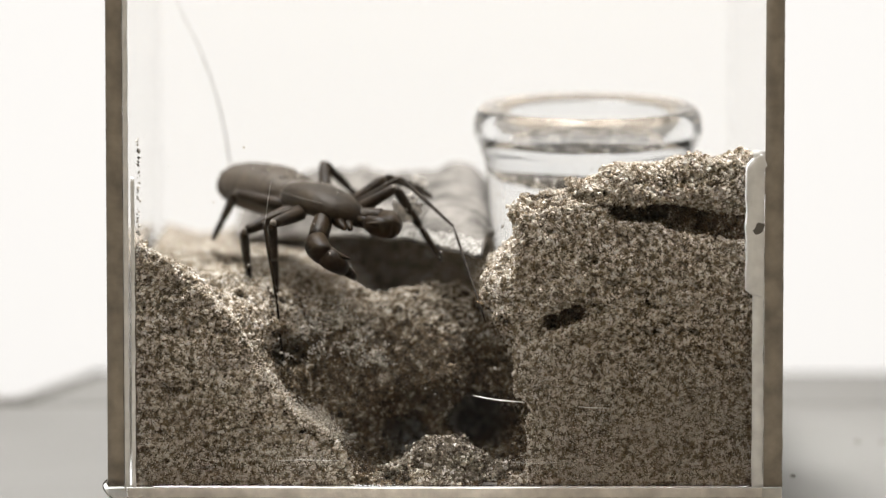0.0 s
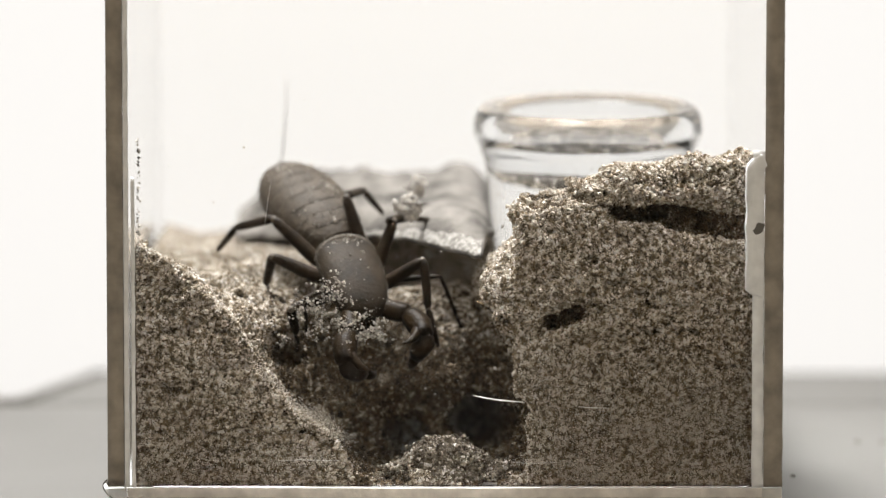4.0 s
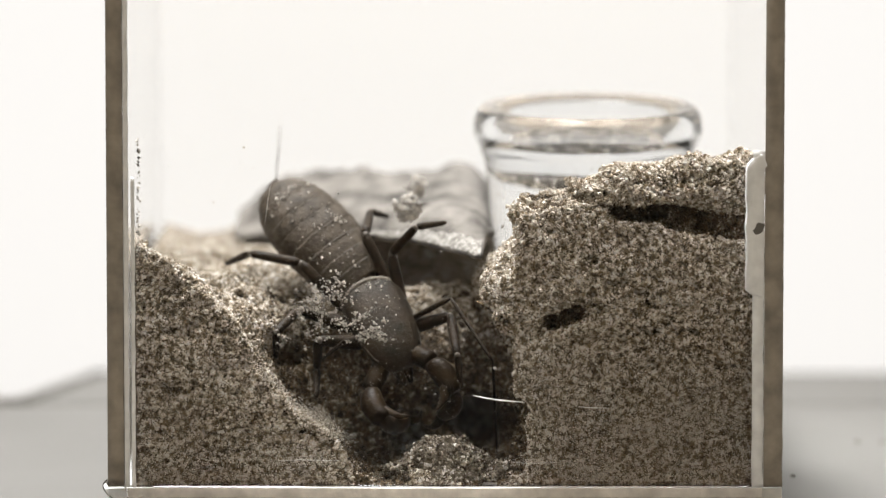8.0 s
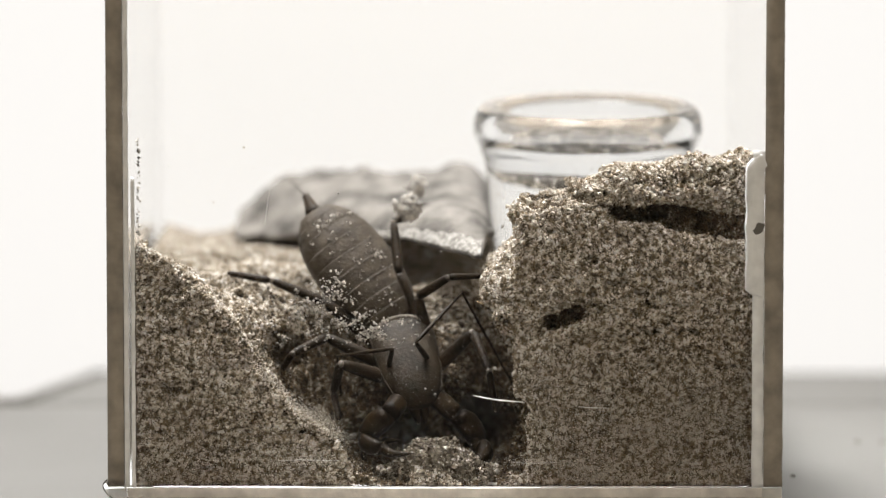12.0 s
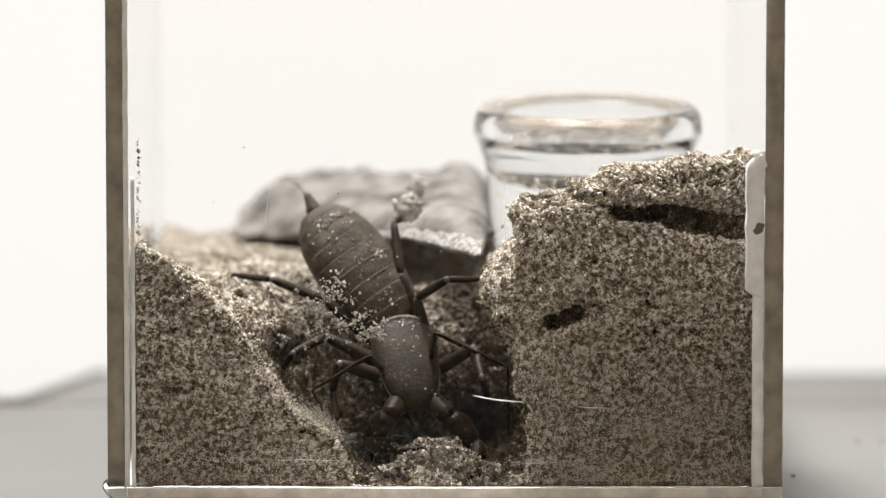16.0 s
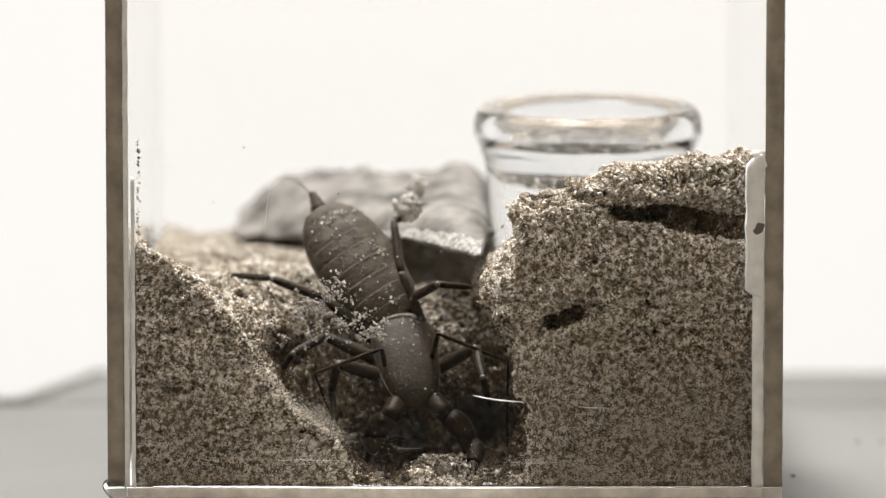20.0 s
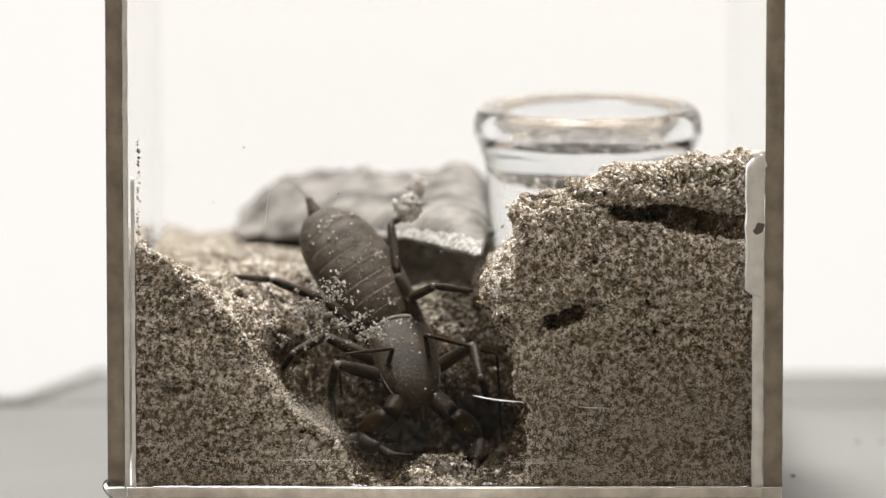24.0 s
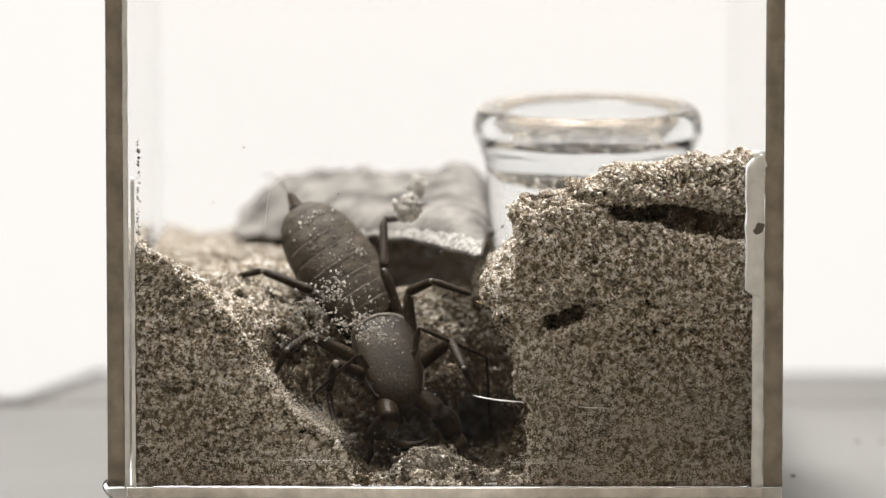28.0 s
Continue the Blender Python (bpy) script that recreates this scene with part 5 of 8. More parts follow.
    walk(LEGS["l2"][1], [
        (0.0, bone(11.0, 13.5, -3.0, 7.8, 9.6, -8.7)), (0.5, bone(10.4, 14.0, -3.5, 7.4, 10.8, -9.7)), (1.0, bone(10.9, 13.9, -0.8, 8.5, 12.6, -7.9)),
        (1.5, bone(10.4, 14.2, 0.5, 8.5, 13.3, -6.8)), (2.0, bone(10.3, 14.5, -0.2, 8.5, 13.3, -7.5)), (2.5, bone(10.4, 14.5, -1.7, 7.9, 11.7, -8.3)),
        (3.0, bone(11.4, 13.2, -1.0, 8.5, 10.0, -7.2)), (3.5, bone(10.8, 13.9, -1.9, 8.3, 11.1, -8.5)), (4.2, bone(11.5, 11.8, 1.6, 9.5, 10.4, -5.6)),
        (5.5, bone(10.5, 9.3, 4.6, 10.7, 9.1, -3.0)), (6.0, bone(10.5, 9.0, 4.6, 10.8, 8.7, -3.0)), (7.0, bone(10.7, 8.6, 4.3, 11.0, 8.6, -3.3)),
        (8.0, bone(11.1, 8.4, 3.9, 11.3, 8.5, -3.7)), (9.0, bone(10.1, 8.5, 5.0, 10.6, 8.9, -2.6)), (9.5, bone(11.2, 6.2, 3.0, 11.6, 6.2, -4.6)),
        (10.0, bone(11.3, 6.8, 3.2, 11.8, 6.8, -4.4)), (11.0, bone(11.0, 7.6, 3.8, 11.8, 7.6, -3.8)), (12.0, bone(10.9, 8.5, 4.1, 11.6, 8.0, -3.5)),
        (15.0, bone(11.0, 8.6, 4.0, 11.6, 8.3, -3.6)), (16.0, bone(10.9, 8.4, 4.1, 11.5, 8.4, -3.5)), (17.0, bone(11.1, 8.1, 3.8, 11.8, 8.2, -3.8)),
        (18.0, bone(11.1, 8.7, 3.8, 11.8, 8.3, -3.7)), (19.0, bone(11.3, 9.3, 3.5, 11.9, 8.6, -4.1)), (20.0, bone(11.1, 8.6, 3.8, 11.7, 8.5, -3.8)),
        (21.0, bone(11.1, 8.5, 3.8, 11.7, 8.3, -3.7)), (24.0, bone(11.2, 8.5, 3.7, 11.8, 7.8, -3.8)), (25.0, bone(11.3, 7.4, 3.3, 12.0, 7.3, -4.2)),
        (26.0, bone(10.8, 7.8, 4.2, 11.5, 7.6, -3.4)), (27.0, bone(11.2, 7.4, 3.6, 11.9, 7.2, -4.0)), (27.5, bone(10.5, 8.6, 4.6, 11.2, 8.3, -3.0)),
        (28.0, bone(9.2, 9.5, 5.8, 10.0, 9.4, -1.8))])
    walk(LEGS["l2"][2], [
        (0.0, bone(7.8, 9.6, -8.7, 5.5, 7.6, -14.1)), (0.5, bone(7.4, 10.8, -9.7, 5.4, 9.7, -15.4)), (1.0, bone(8.5, 12.6, -7.9, 7.3, 13.5, -13.8)),
        (1.5, bone(8.5, 13.3, -6.8, 7.4, 13.6, -12.9)), (2.0, bone(8.5, 13.3, -7.5, 7.2, 12.7, -13.5)), (2.5, bone(7.9, 11.7, -8.3, 5.8, 10.4, -14.0)),
        (3.0, bone(8.5, 10.0, -7.2, 6.1, 8.7, -12.8)), (3.5, bone(8.3, 11.1, -8.5, 6.3, 9.5, -14.1)), (4.2, bone(9.5, 10.4, -5.6, 7.8, 10.2, -11.5)),
        (5.5, bone(10.7, 9.1, -3.0, 13.1, 14.7, -1.7)), (6.0, bone(10.8, 8.7, -3.0, 13.3, 14.2, -1.7)), (7.0, bone(11.0, 8.6, -3.3, 13.4, 14.1, -1.8)),
        (8.0, bone(11.3, 8.5, -3.7, 13.6, 14.0, -2.2)), (9.0, bone(10.6, 8.9, -2.6, 12.6, 14.5, -0.7)), (9.5, bone(11.6, 6.2, -4.6, 13.0, 12.0, -3.1)),
        (10.0, bone(11.8, 6.8, -4.4, 12.8, 12.7, -3.0)), (11.0, bone(11.8, 7.6, -3.8, 12.5, 13.6, -2.3)), (12.0, bone(11.6, 8.0, -3.5, 12.1, 14.1, -2.5)),
        (15.0, bone(11.6, 8.3, -3.6, 11.9, 14.4, -2.4)), (16.0, bone(11.5, 8.4, -3.5, 11.8, 14.4, -2.1)), (17.0, bone(11.8, 8.2, -3.8, 12.5, 14.1, -2.3)),
        (18.0, bone(11.8, 8.3, -3.7, 12.3, 14.4, -2.6)), (19.0, bone(11.9, 8.6, -4.1, 12.3, 14.7, -3.2)), (20.0, bone(11.7, 8.5, -3.8, 12.0, 14.5, -2.5)),
        (21.0, bone(11.7, 8.3, -3.7, 12.0, 14.3, -2.5)), (24.0, bone(11.8, 7.8, -3.8, 12.3, 13.9, -2.9)), (25.0, bone(12.0, 7.3, -4.2, 12.5, 13.3, -2.9)),
        (26.0, bone(11.5, 7.6, -3.4, 12.0, 13.6, -2.1)), (27.0, bone(11.9, 7.2, -4.0, 12.5, 13.2, -2.8)), (27.5, bone(11.2, 8.3, -3.0, 11.8, 14.4, -1.8)),
        (28.0, bone(10.0, 9.4, -1.8, 10.7, 15.3, -0.4))])
    walk(LEGS["l3"][0], [
        (0.0, bone(3.9, 5.6, -1.2, 11.9, 6.0, -5.4)), (0.5, bone(3.9, 5.6, -1.2, 11.6, 5.3, -5.9)), (1.0, bone(3.9, 5.6, -1.2, 12.2, 3.6, -4.0)),
        (1.5, bone(3.9, 5.6, -1.2, 12.9, 6.3, -1.9)), (2.0, bone(3.9, 5.6, -1.2, 12.9, 6.0, -2.0)), (2.5, bone(3.9, 5.6, -1.2, 12.8, 6.9, -1.3)),
        (3.0, bone(3.9, 5.6, -1.2, 12.5, 2.9, -1.4)), (3.5, bone(3.9, 5.6, -1.2, 12.1, 4.3, 2.4)), (4.2, bone(3.9, 5.6, -1.2, 11.1, 0.5, 0.5)),
        (5.5, bone(3.9, 5.6, -1.2, 10.6, -0.2, 0.6)), (6.0, bone(3.9, 5.6, -1.2, 10.4, -0.3, 0.8)), (7.0, bone(3.9, 5.6, -1.2, 10.6, -0.3, 0.4)),
        (8.0, bone(3.9, 5.6, -1.2, 10.8, 0.0, 0.2)), (9.0, bone(3.9, 5.6, -1.2, 10.4, -0.5, 0.3)), (9.5, bone(3.9, 5.6, -1.2, 10.9, 0.2, 0.5)),
        (10.0, bone(3.9, 5.6, -1.2, 11.3, 0.6, 0.3)), (11.0, bone(3.9, 5.6, -1.2, 11.1, 0.4, 0.4)), (12.0, bone(3.9, 5.6, -1.2, 11.3, 0.8, 0.8)),
        (15.0, bone(3.9, 5.6, -1.2, 11.5, 1.0, 0.5)), (16.0, bone(3.9, 5.6, -1.2, 11.4, 0.9, 0.4)), (17.0, bone(3.9, 5.6, -1.2, 11.3, 0.6, 0.3)),
        (18.0, bone(3.9, 5.6, -1.2, 11.4, 0.9, 0.6)), (19.0, bone(3.9, 5.6, -1.2, 11.7, 1.3, 0.5)), (20.0, bone(3.9, 5.6, -1.2, 11.5, 1.1, 0.4)),
        (21.0, bone(3.9, 5.6, -1.2, 11.4, 0.9, 0.5)), (24.0, bone(3.9, 5.6, -1.2, 11.3, 0.8, 0.9)), (25.0, bone(3.9, 5.6, -1.2, 11.2, 0.6, 0.6)),
        (26.0, bone(3.9, 5.6, -1.2, 10.9, 0.3, 0.9)), (27.0, bone(3.9, 5.6, -1.2, 11.0, 0.4, 0.8)), (27.5, bone(3.9, 5.6, -1.2, 11.2, 0.6, 0.7)),
        (28.0, bone(3.9, 5.6, -1.2, 11.1, 1.8, 2.8))])
    walk(LEGS["l3"][1], [
        (0.0, bone(11.9, 6.0, -5.4, 8.4, 1.9, -10.8)), (0.5, bone(11.6, 5.3, -5.9, 8.5, 0.4, -10.8)), (1.0, bone(12.2, 3.6, -4.0, 9.1, 0.2, -10.0)),
        (1.5, bone(12.9, 6.3, -1.9, 10.2, 3.4, -8.4)), (2.0, bone(12.9, 6.0, -2.0, 10.4, 3.1, -8.5)), (2.5, bone(12.8, 6.9, -1.3, 10.6, 3.6, -7.8)),
        (3.0, bone(12.5, 2.9, -1.4, 10.9, 0.2, -8.3)), (3.5, bone(12.1, 4.3, 2.4, 11.8, 2.7, -5.0)), (4.2, bone(11.1, 0.5, 0.5, 11.6, -0.9, -7.0)),
        (5.5, bone(10.6, -0.2, 0.6, 15.6, 4.8, 3.6)), (6.0, bone(10.4, -0.3, 0.8, 15.6, 4.4, 3.7)), (7.0, bone(10.6, -0.3, 0.4, 15.8, 4.3, 3.6)),
        (8.0, bone(10.8, 0.0, 0.2, 16.3, 4.4, 3.3)), (9.0, bone(10.4, -0.5, 0.3, 15.3, 3.7, 4.2)), (9.5, bone(10.9, 0.2, 0.5, 17.1, 3.4, 3.7)),
        (10.0, bone(11.3, 0.6, 0.3, 17.0, 4.5, 3.4)), (11.0, bone(11.1, 0.4, 0.4, 17.5, 3.7, 3.0)), (12.0, bone(11.3, 0.8, 0.8, 17.4, 4.6, 3.1)),
        (15.0, bone(11.5, 1.0, 0.5, 17.4, 5.0, 3.0)), (16.0, bone(11.4, 0.9, 0.4, 17.3, 5.0, 3.0)), (17.0, bone(11.3, 0.6, 0.3, 17.3, 4.4, 3.0)),
        (18.0, bone(11.4, 0.9, 0.6, 17.3, 5.0, 3.1)), (19.0, bone(11.7, 1.3, 0.5, 17.5, 5.7, 2.7)), (20.0, bone(11.5, 1.1, 0.4, 17.3, 5.3, 2.9)),
        (21.0, bone(11.4, 0.9, 0.5, 17.3, 5.1, 3.0)), (24.0, bone(11.3, 0.8, 0.9, 17.1, 5.0, 3.3)), (25.0, bone(11.2, 0.6, 0.6, 17.3, 4.2, 3.2)),
        (26.0, bone(10.9, 0.3, 0.9, 16.6, 4.4, 3.7)), (27.0, bone(11.0, 0.4, 0.8, 17.0, 4.2, 3.5)), (27.5, bone(11.2, 0.6, 0.7, 16.6, 4.8, 3.9)),
        (28.0, bone(11.1, 1.8, 2.8, 15.9, 6.2, 6.7))])
    walk(LEGS["l3"][2], [
        (0.0, bone(8.4, 1.9, -10.8, 5.4, -1.7, -14.9)), (0.5, bone(8.5, 0.4, -10.8, 5.4, -2.0, -15.6)), (1.0, bone(9.1, 0.2, -10.0, 6.4, -1.8, -15.2)),
        (1.5, bone(10.2, 3.4, -8.4, 7.7, 2.1, -13.9)), (2.0, bone(10.4, 3.1, -8.5, 7.8, 1.8, -14.0)), (2.5, bone(10.6, 3.6, -7.8, 8.3, 2.4, -13.4)),
        (3.0, bone(10.9, 0.2, -8.3, 9.0, 0.0, -14.2)), (3.5, bone(11.8, 2.7, -5.0, 10.9, 2.5, -11.1)), (4.2, bone(11.6, -0.9, -7.0, 10.9, -0.2, -13.1)),
        (5.5, bone(15.6, 4.8, 3.6, 16.2, 5.5, -2.5)), (6.0, bone(15.6, 4.4, 3.7, 16.2, 5.0, -2.4)), (7.0, bone(15.8, 4.3, 3.6, 16.2, 4.9, -2.6)),
        (8.0, bone(16.3, 4.4, 3.3, 16.5, 4.9, -2.9)), (9.0, bone(15.3, 3.7, 4.2, 16.6, 4.9, -1.7)), (9.5, bone(17.1, 3.4, 3.7, 18.6, 3.6, -2.3)),
        (10.0, bone(17.0, 4.5, 3.4, 19.0, 4.3, -2.4)), (11.0, bone(17.5, 3.7, 3.0, 19.7, 3.6, -2.8)), (12.0, bone(17.4, 4.6, 3.1, 19.5, 4.2, -2.6)),
        (15.0, bone(17.4, 5.0, 3.0, 19.6, 4.8, -2.9)), (16.0, bone(17.3, 5.0, 3.0, 19.4, 4.9, -2.8)), (17.0, bone(17.3, 4.4, 3.0, 19.5, 4.3, -2.8)),
        (18.0, bone(17.3, 5.0, 3.1, 19.4, 4.6, -2.7)), (19.0, bone(17.5, 5.7, 2.7, 19.6, 5.1, -3.0)), (20.0, bone(17.3, 5.3, 2.9, 19.4, 5.1, -2.9)),
        (21.0, bone(17.3, 5.1, 3.0, 19.4, 5.0, -2.8)), (24.0, bone(17.1, 5.0, 3.3, 19.3, 4.5, -2.5)), (25.0, bone(17.3, 4.2, 3.2, 19.5, 4.1, -2.6)),
        (26.0, bone(16.6, 4.4, 3.7, 18.8, 4.1, -2.1)), (27.0, bone(17.0, 4.2, 3.5, 19.2, 3.9, -2.3)), (27.5, bone(16.6, 4.8, 3.9, 18.4, 4.4, -2.0)),
        (28.0, bone(15.9, 6.2, 6.7, 17.4, 5.9, 0.7))])
    walk(LEGS["l4"][0], [
        (0.0, bone(3.5, 2.4, -1.2, 7.9, -7.1, -0.9)), (0.5, bone(3.5, 2.4, -1.2, 8.3, -6.9, -0.3)), (1.0, bone(3.5, 2.4, -1.2, 9.0, -6.2, 1.3)),
        (1.5, bone(3.5, 2.4, -1.2, 8.0, -6.8, 1.0)), (2.0, bone(3.5, 2.4, -1.2, 8.0, -6.7, 1.3)), (2.5, bone(3.5, 2.4, -1.2, 8.2, -6.7, 1.1)),
        (3.0, bone(3.5, 2.4, -1.2, 10.1, -4.8, 2.4)), (3.5, bone(3.5, 2.4, -1.2, 10.8, -3.5, 3.5)), (4.2, bone(3.5, 2.4, -1.2, 9.6, -4.9, 3.1)),
        (5.5, bone(3.5, 2.4, -1.2, 7.2, -6.2, 3.4)), (6.0, bone(3.5, 2.4, -1.2, 7.0, -6.2, 3.5)), (7.0, bone(3.5, 2.4, -1.2, 7.4, -6.3, 3.1)),
        (8.0, bone(3.5, 2.4, -1.2, 8.0, -6.1, 2.8)), (9.0, bone(3.5, 2.4, -1.2, 7.8, -6.4, 2.4)), (9.5, bone(3.5, 2.4, -1.2, 9.5, -5.3, 2.4)),
        (10.0, bone(3.5, 2.4, -1.2, 10.0, -5.0, 2.2)), (11.0, bone(3.5, 2.4, -1.2, 10.3, -4.9, 1.9)), (12.0, bone(3.5, 2.4, -1.2, 10.4, -4.5, 2.5)),
        (15.0, bone(3.5, 2.4, -1.2, 10.8, -4.2, 2.2)), (16.0, bone(3.5, 2.4, -1.2, 10.7, -4.5, 2.1)), (17.0, bone(3.5, 2.4, -1.2, 10.2, -5.0, 2.1)),
        (18.0, bone(3.5, 2.4, -1.2, 10.3, -4.6, 2.5)), (19.0, bone(3.5, 2.4, -1.2, 10.6, -4.2, 2.6)), (20.0, bone(3.5, 2.4, -1.2, 10.6, -4.4, 2.2)),
        (21.0, bone(3.5, 2.4, -1.2, 10.5, -4.5, 2.3)), (24.0, bone(3.5, 2.4, -1.2, 10.2, -4.5, 2.8)), (25.0, bone(3.5, 2.4, -1.2, 10.1, -4.9, 2.3)),
        (26.0, bone(3.5, 2.4, -1.2, 9.8, -5.0, 2.6)), (27.0, bone(3.5, 2.4, -1.2, 9.9, -5.0, 2.6)), (27.5, bone(3.5, 2.4, -1.2, 9.6, -5.1, 2.8)),
        (28.0, bone(3.5, 2.4, -1.2, 8.6, -5.7, 3.0))])
    walk(LEGS["l4"][1], [
        (0.0, bone(7.9, -7.1, -0.9, 6.2, -14.0, -6.0)), (0.5, bone(8.3, -6.9, -0.3, 7.5, -13.5, -6.0)), (1.0, bone(9.0, -6.2, 1.3, 8.9, -11.8, -5.5)),
        (1.5, bone(8.0, -6.8, 1.0, 8.6, -11.3, -6.5)), (2.0, bone(8.0, -6.7, 1.3, 8.9, -10.9, -6.4)), (2.5, bone(8.2, -6.7, 1.1, 9.0, -11.5, -6.2)),
        (3.0, bone(10.1, -4.8, 2.4, 11.3, -9.4, -5.0)), (3.5, bone(10.8, -3.5, 3.5, 13.6, -8.2, -3.4)), (4.2, bone(9.6, -4.9, 3.1, 14.0, -10.1, -2.6)),
        (5.5, bone(7.2, -6.2, 3.4, 12.8, -12.5, 0.9)), (6.0, bone(7.0, -6.2, 3.5, 12.6, -12.7, 1.3)), (7.0, bone(7.4, -6.3, 3.1, 13.1, -12.6, 0.6)),
        (8.0, bone(8.0, -6.1, 2.8, 14.0, -12.1, 0.4)), (9.0, bone(7.8, -6.4, 2.4, 13.4, -12.7, 0.0)), (9.5, bone(9.5, -5.3, 2.4, 16.7, -10.2, 3.9)),
        (10.0, bone(10.0, -5.0, 2.2, 17.3, -9.8, 3.7)), (11.0, bone(10.3, -4.9, 1.9, 17.6, -9.6, 3.3)), (12.0, bone(10.4, -4.5, 2.5, 17.9, -8.8, 4.2)),
        (15.0, bone(10.8, -4.2, 2.2, 18.5, -8.3, 3.6)), (16.0, bone(10.7, -4.5, 2.1, 18.3, -8.6, 3.4)), (17.0, bone(10.2, -5.0, 2.1, 17.7, -9.4, 3.3)),
        (18.0, bone(10.3, -4.6, 2.5, 17.9, -8.8, 4.1)), (19.0, bone(10.6, -4.2, 2.6, 18.4, -8.1, 4.2)), (20.0, bone(10.6, -4.4, 2.2, 18.4, -8.4, 3.6)),
        (21.0, bone(10.5, -4.5, 2.3, 18.2, -8.5, 3.6)), (24.0, bone(10.2, -4.5, 2.8, 17.8, -8.6, 4.5)), (25.0, bone(10.1, -4.9, 2.3, 17.7, -9.2, 3.7)),
        (26.0, bone(9.8, -5.0, 2.6, 17.3, -9.4, 4.1)), (27.0, bone(9.9, -5.0, 2.6, 17.3, -9.4, 4.1)), (27.5, bone(9.6, -5.1, 2.8, 17.1, -9.4, 4.4)),
        (28.0, bone(8.6, -5.7, 3.0, 15.4, -11.3, 2.8))])
    walk(LEGS["l4"][2], [
        (0.0, bone(6.2, -14.0, -6.0, 4.6, -19.8, -9.9)), (0.5, bone(7.5, -13.5, -6.0, 7.0, -18.7, -10.9)), (1.0, bone(8.9, -11.8, -5.5, 9.3, -15.3, -11.7)),
        (1.5, bone(8.6, -11.3, -6.5, 9.5, -14.1, -13.0)), (2.0, bone(8.9, -10.9, -6.4, 10.2, -13.5, -12.9)), (2.5, bone(9.0, -11.5, -6.2, 10.7, -14.0, -12.7)),
        (3.0, bone(11.3, -9.4, -5.0, 13.6, -11.0, -11.6)), (3.5, bone(13.6, -8.2, -3.4, 15.4, -10.5, -9.9)), (4.2, bone(14.0, -10.1, -2.6, 15.8, -12.1, -9.2)),
        (5.5, bone(12.8, -12.5, 0.9, 15.5, -15.4, -5.0)), (6.0, bone(12.6, -12.7, 1.3, 15.3, -15.7, -4.6)), (7.0, bone(13.1, -12.6, 0.6, 15.7, -15.5, -5.4)),
        (8.0, bone(14.0, -12.1, 0.4, 16.6, -15.2, -5.5)), (9.0, bone(13.4, -12.7, 0.0, 16.3, -15.8, -5.8)), (9.5, bone(16.7, -10.2, 3.9, 21.6, -14.0, 0.3)),
        (10.0, bone(17.3, -9.8, 3.7, 22.3, -13.8, 0.6)), (11.0, bone(17.6, -9.6, 3.3, 22.6, -14.1, 0.9)), (12.0, bone(17.9, -8.8, 4.2, 23.9, -12.4, 3.0)),
        (15.0, bone(18.5, -8.3, 3.6, 23.9, -12.3, 1.1)), (16.0, bone(18.3, -8.6, 3.4, 23.7, -12.2, 0.5)), (17.0, bone(17.7, -9.4, 3.3, 22.7, -13.2, 0.0)),
        (18.0, bone(17.9, -8.8, 4.1, 23.1, -12.6, 1.1)), (19.0, bone(18.4, -8.1, 4.2, 23.6, -12.0, 1.3)), (20.0, bone(18.4, -8.4, 3.6, 23.7, -12.0, 0.5)),
        (21.0, bone(18.2, -8.5, 3.6, 23.5, -12.2, 0.5)), (24.0, bone(17.8, -8.6, 4.5, 22.8, -12.7, 1.4)), (25.0, bone(17.7, -9.2, 3.7, 22.8, -13.1, 0.6)),
        (26.0, bone(17.3, -9.4, 4.1, 22.0, -13.4, 0.6)), (27.0, bone(17.3, -9.4, 4.1, 22.2, -13.4, 0.9)), (27.5, bone(17.1, -9.4, 4.4, 21.5, -13.2, 0.1)),
        (28.0, bone(15.4, -11.3, 2.8, 18.8, -14.6, -2.5))])
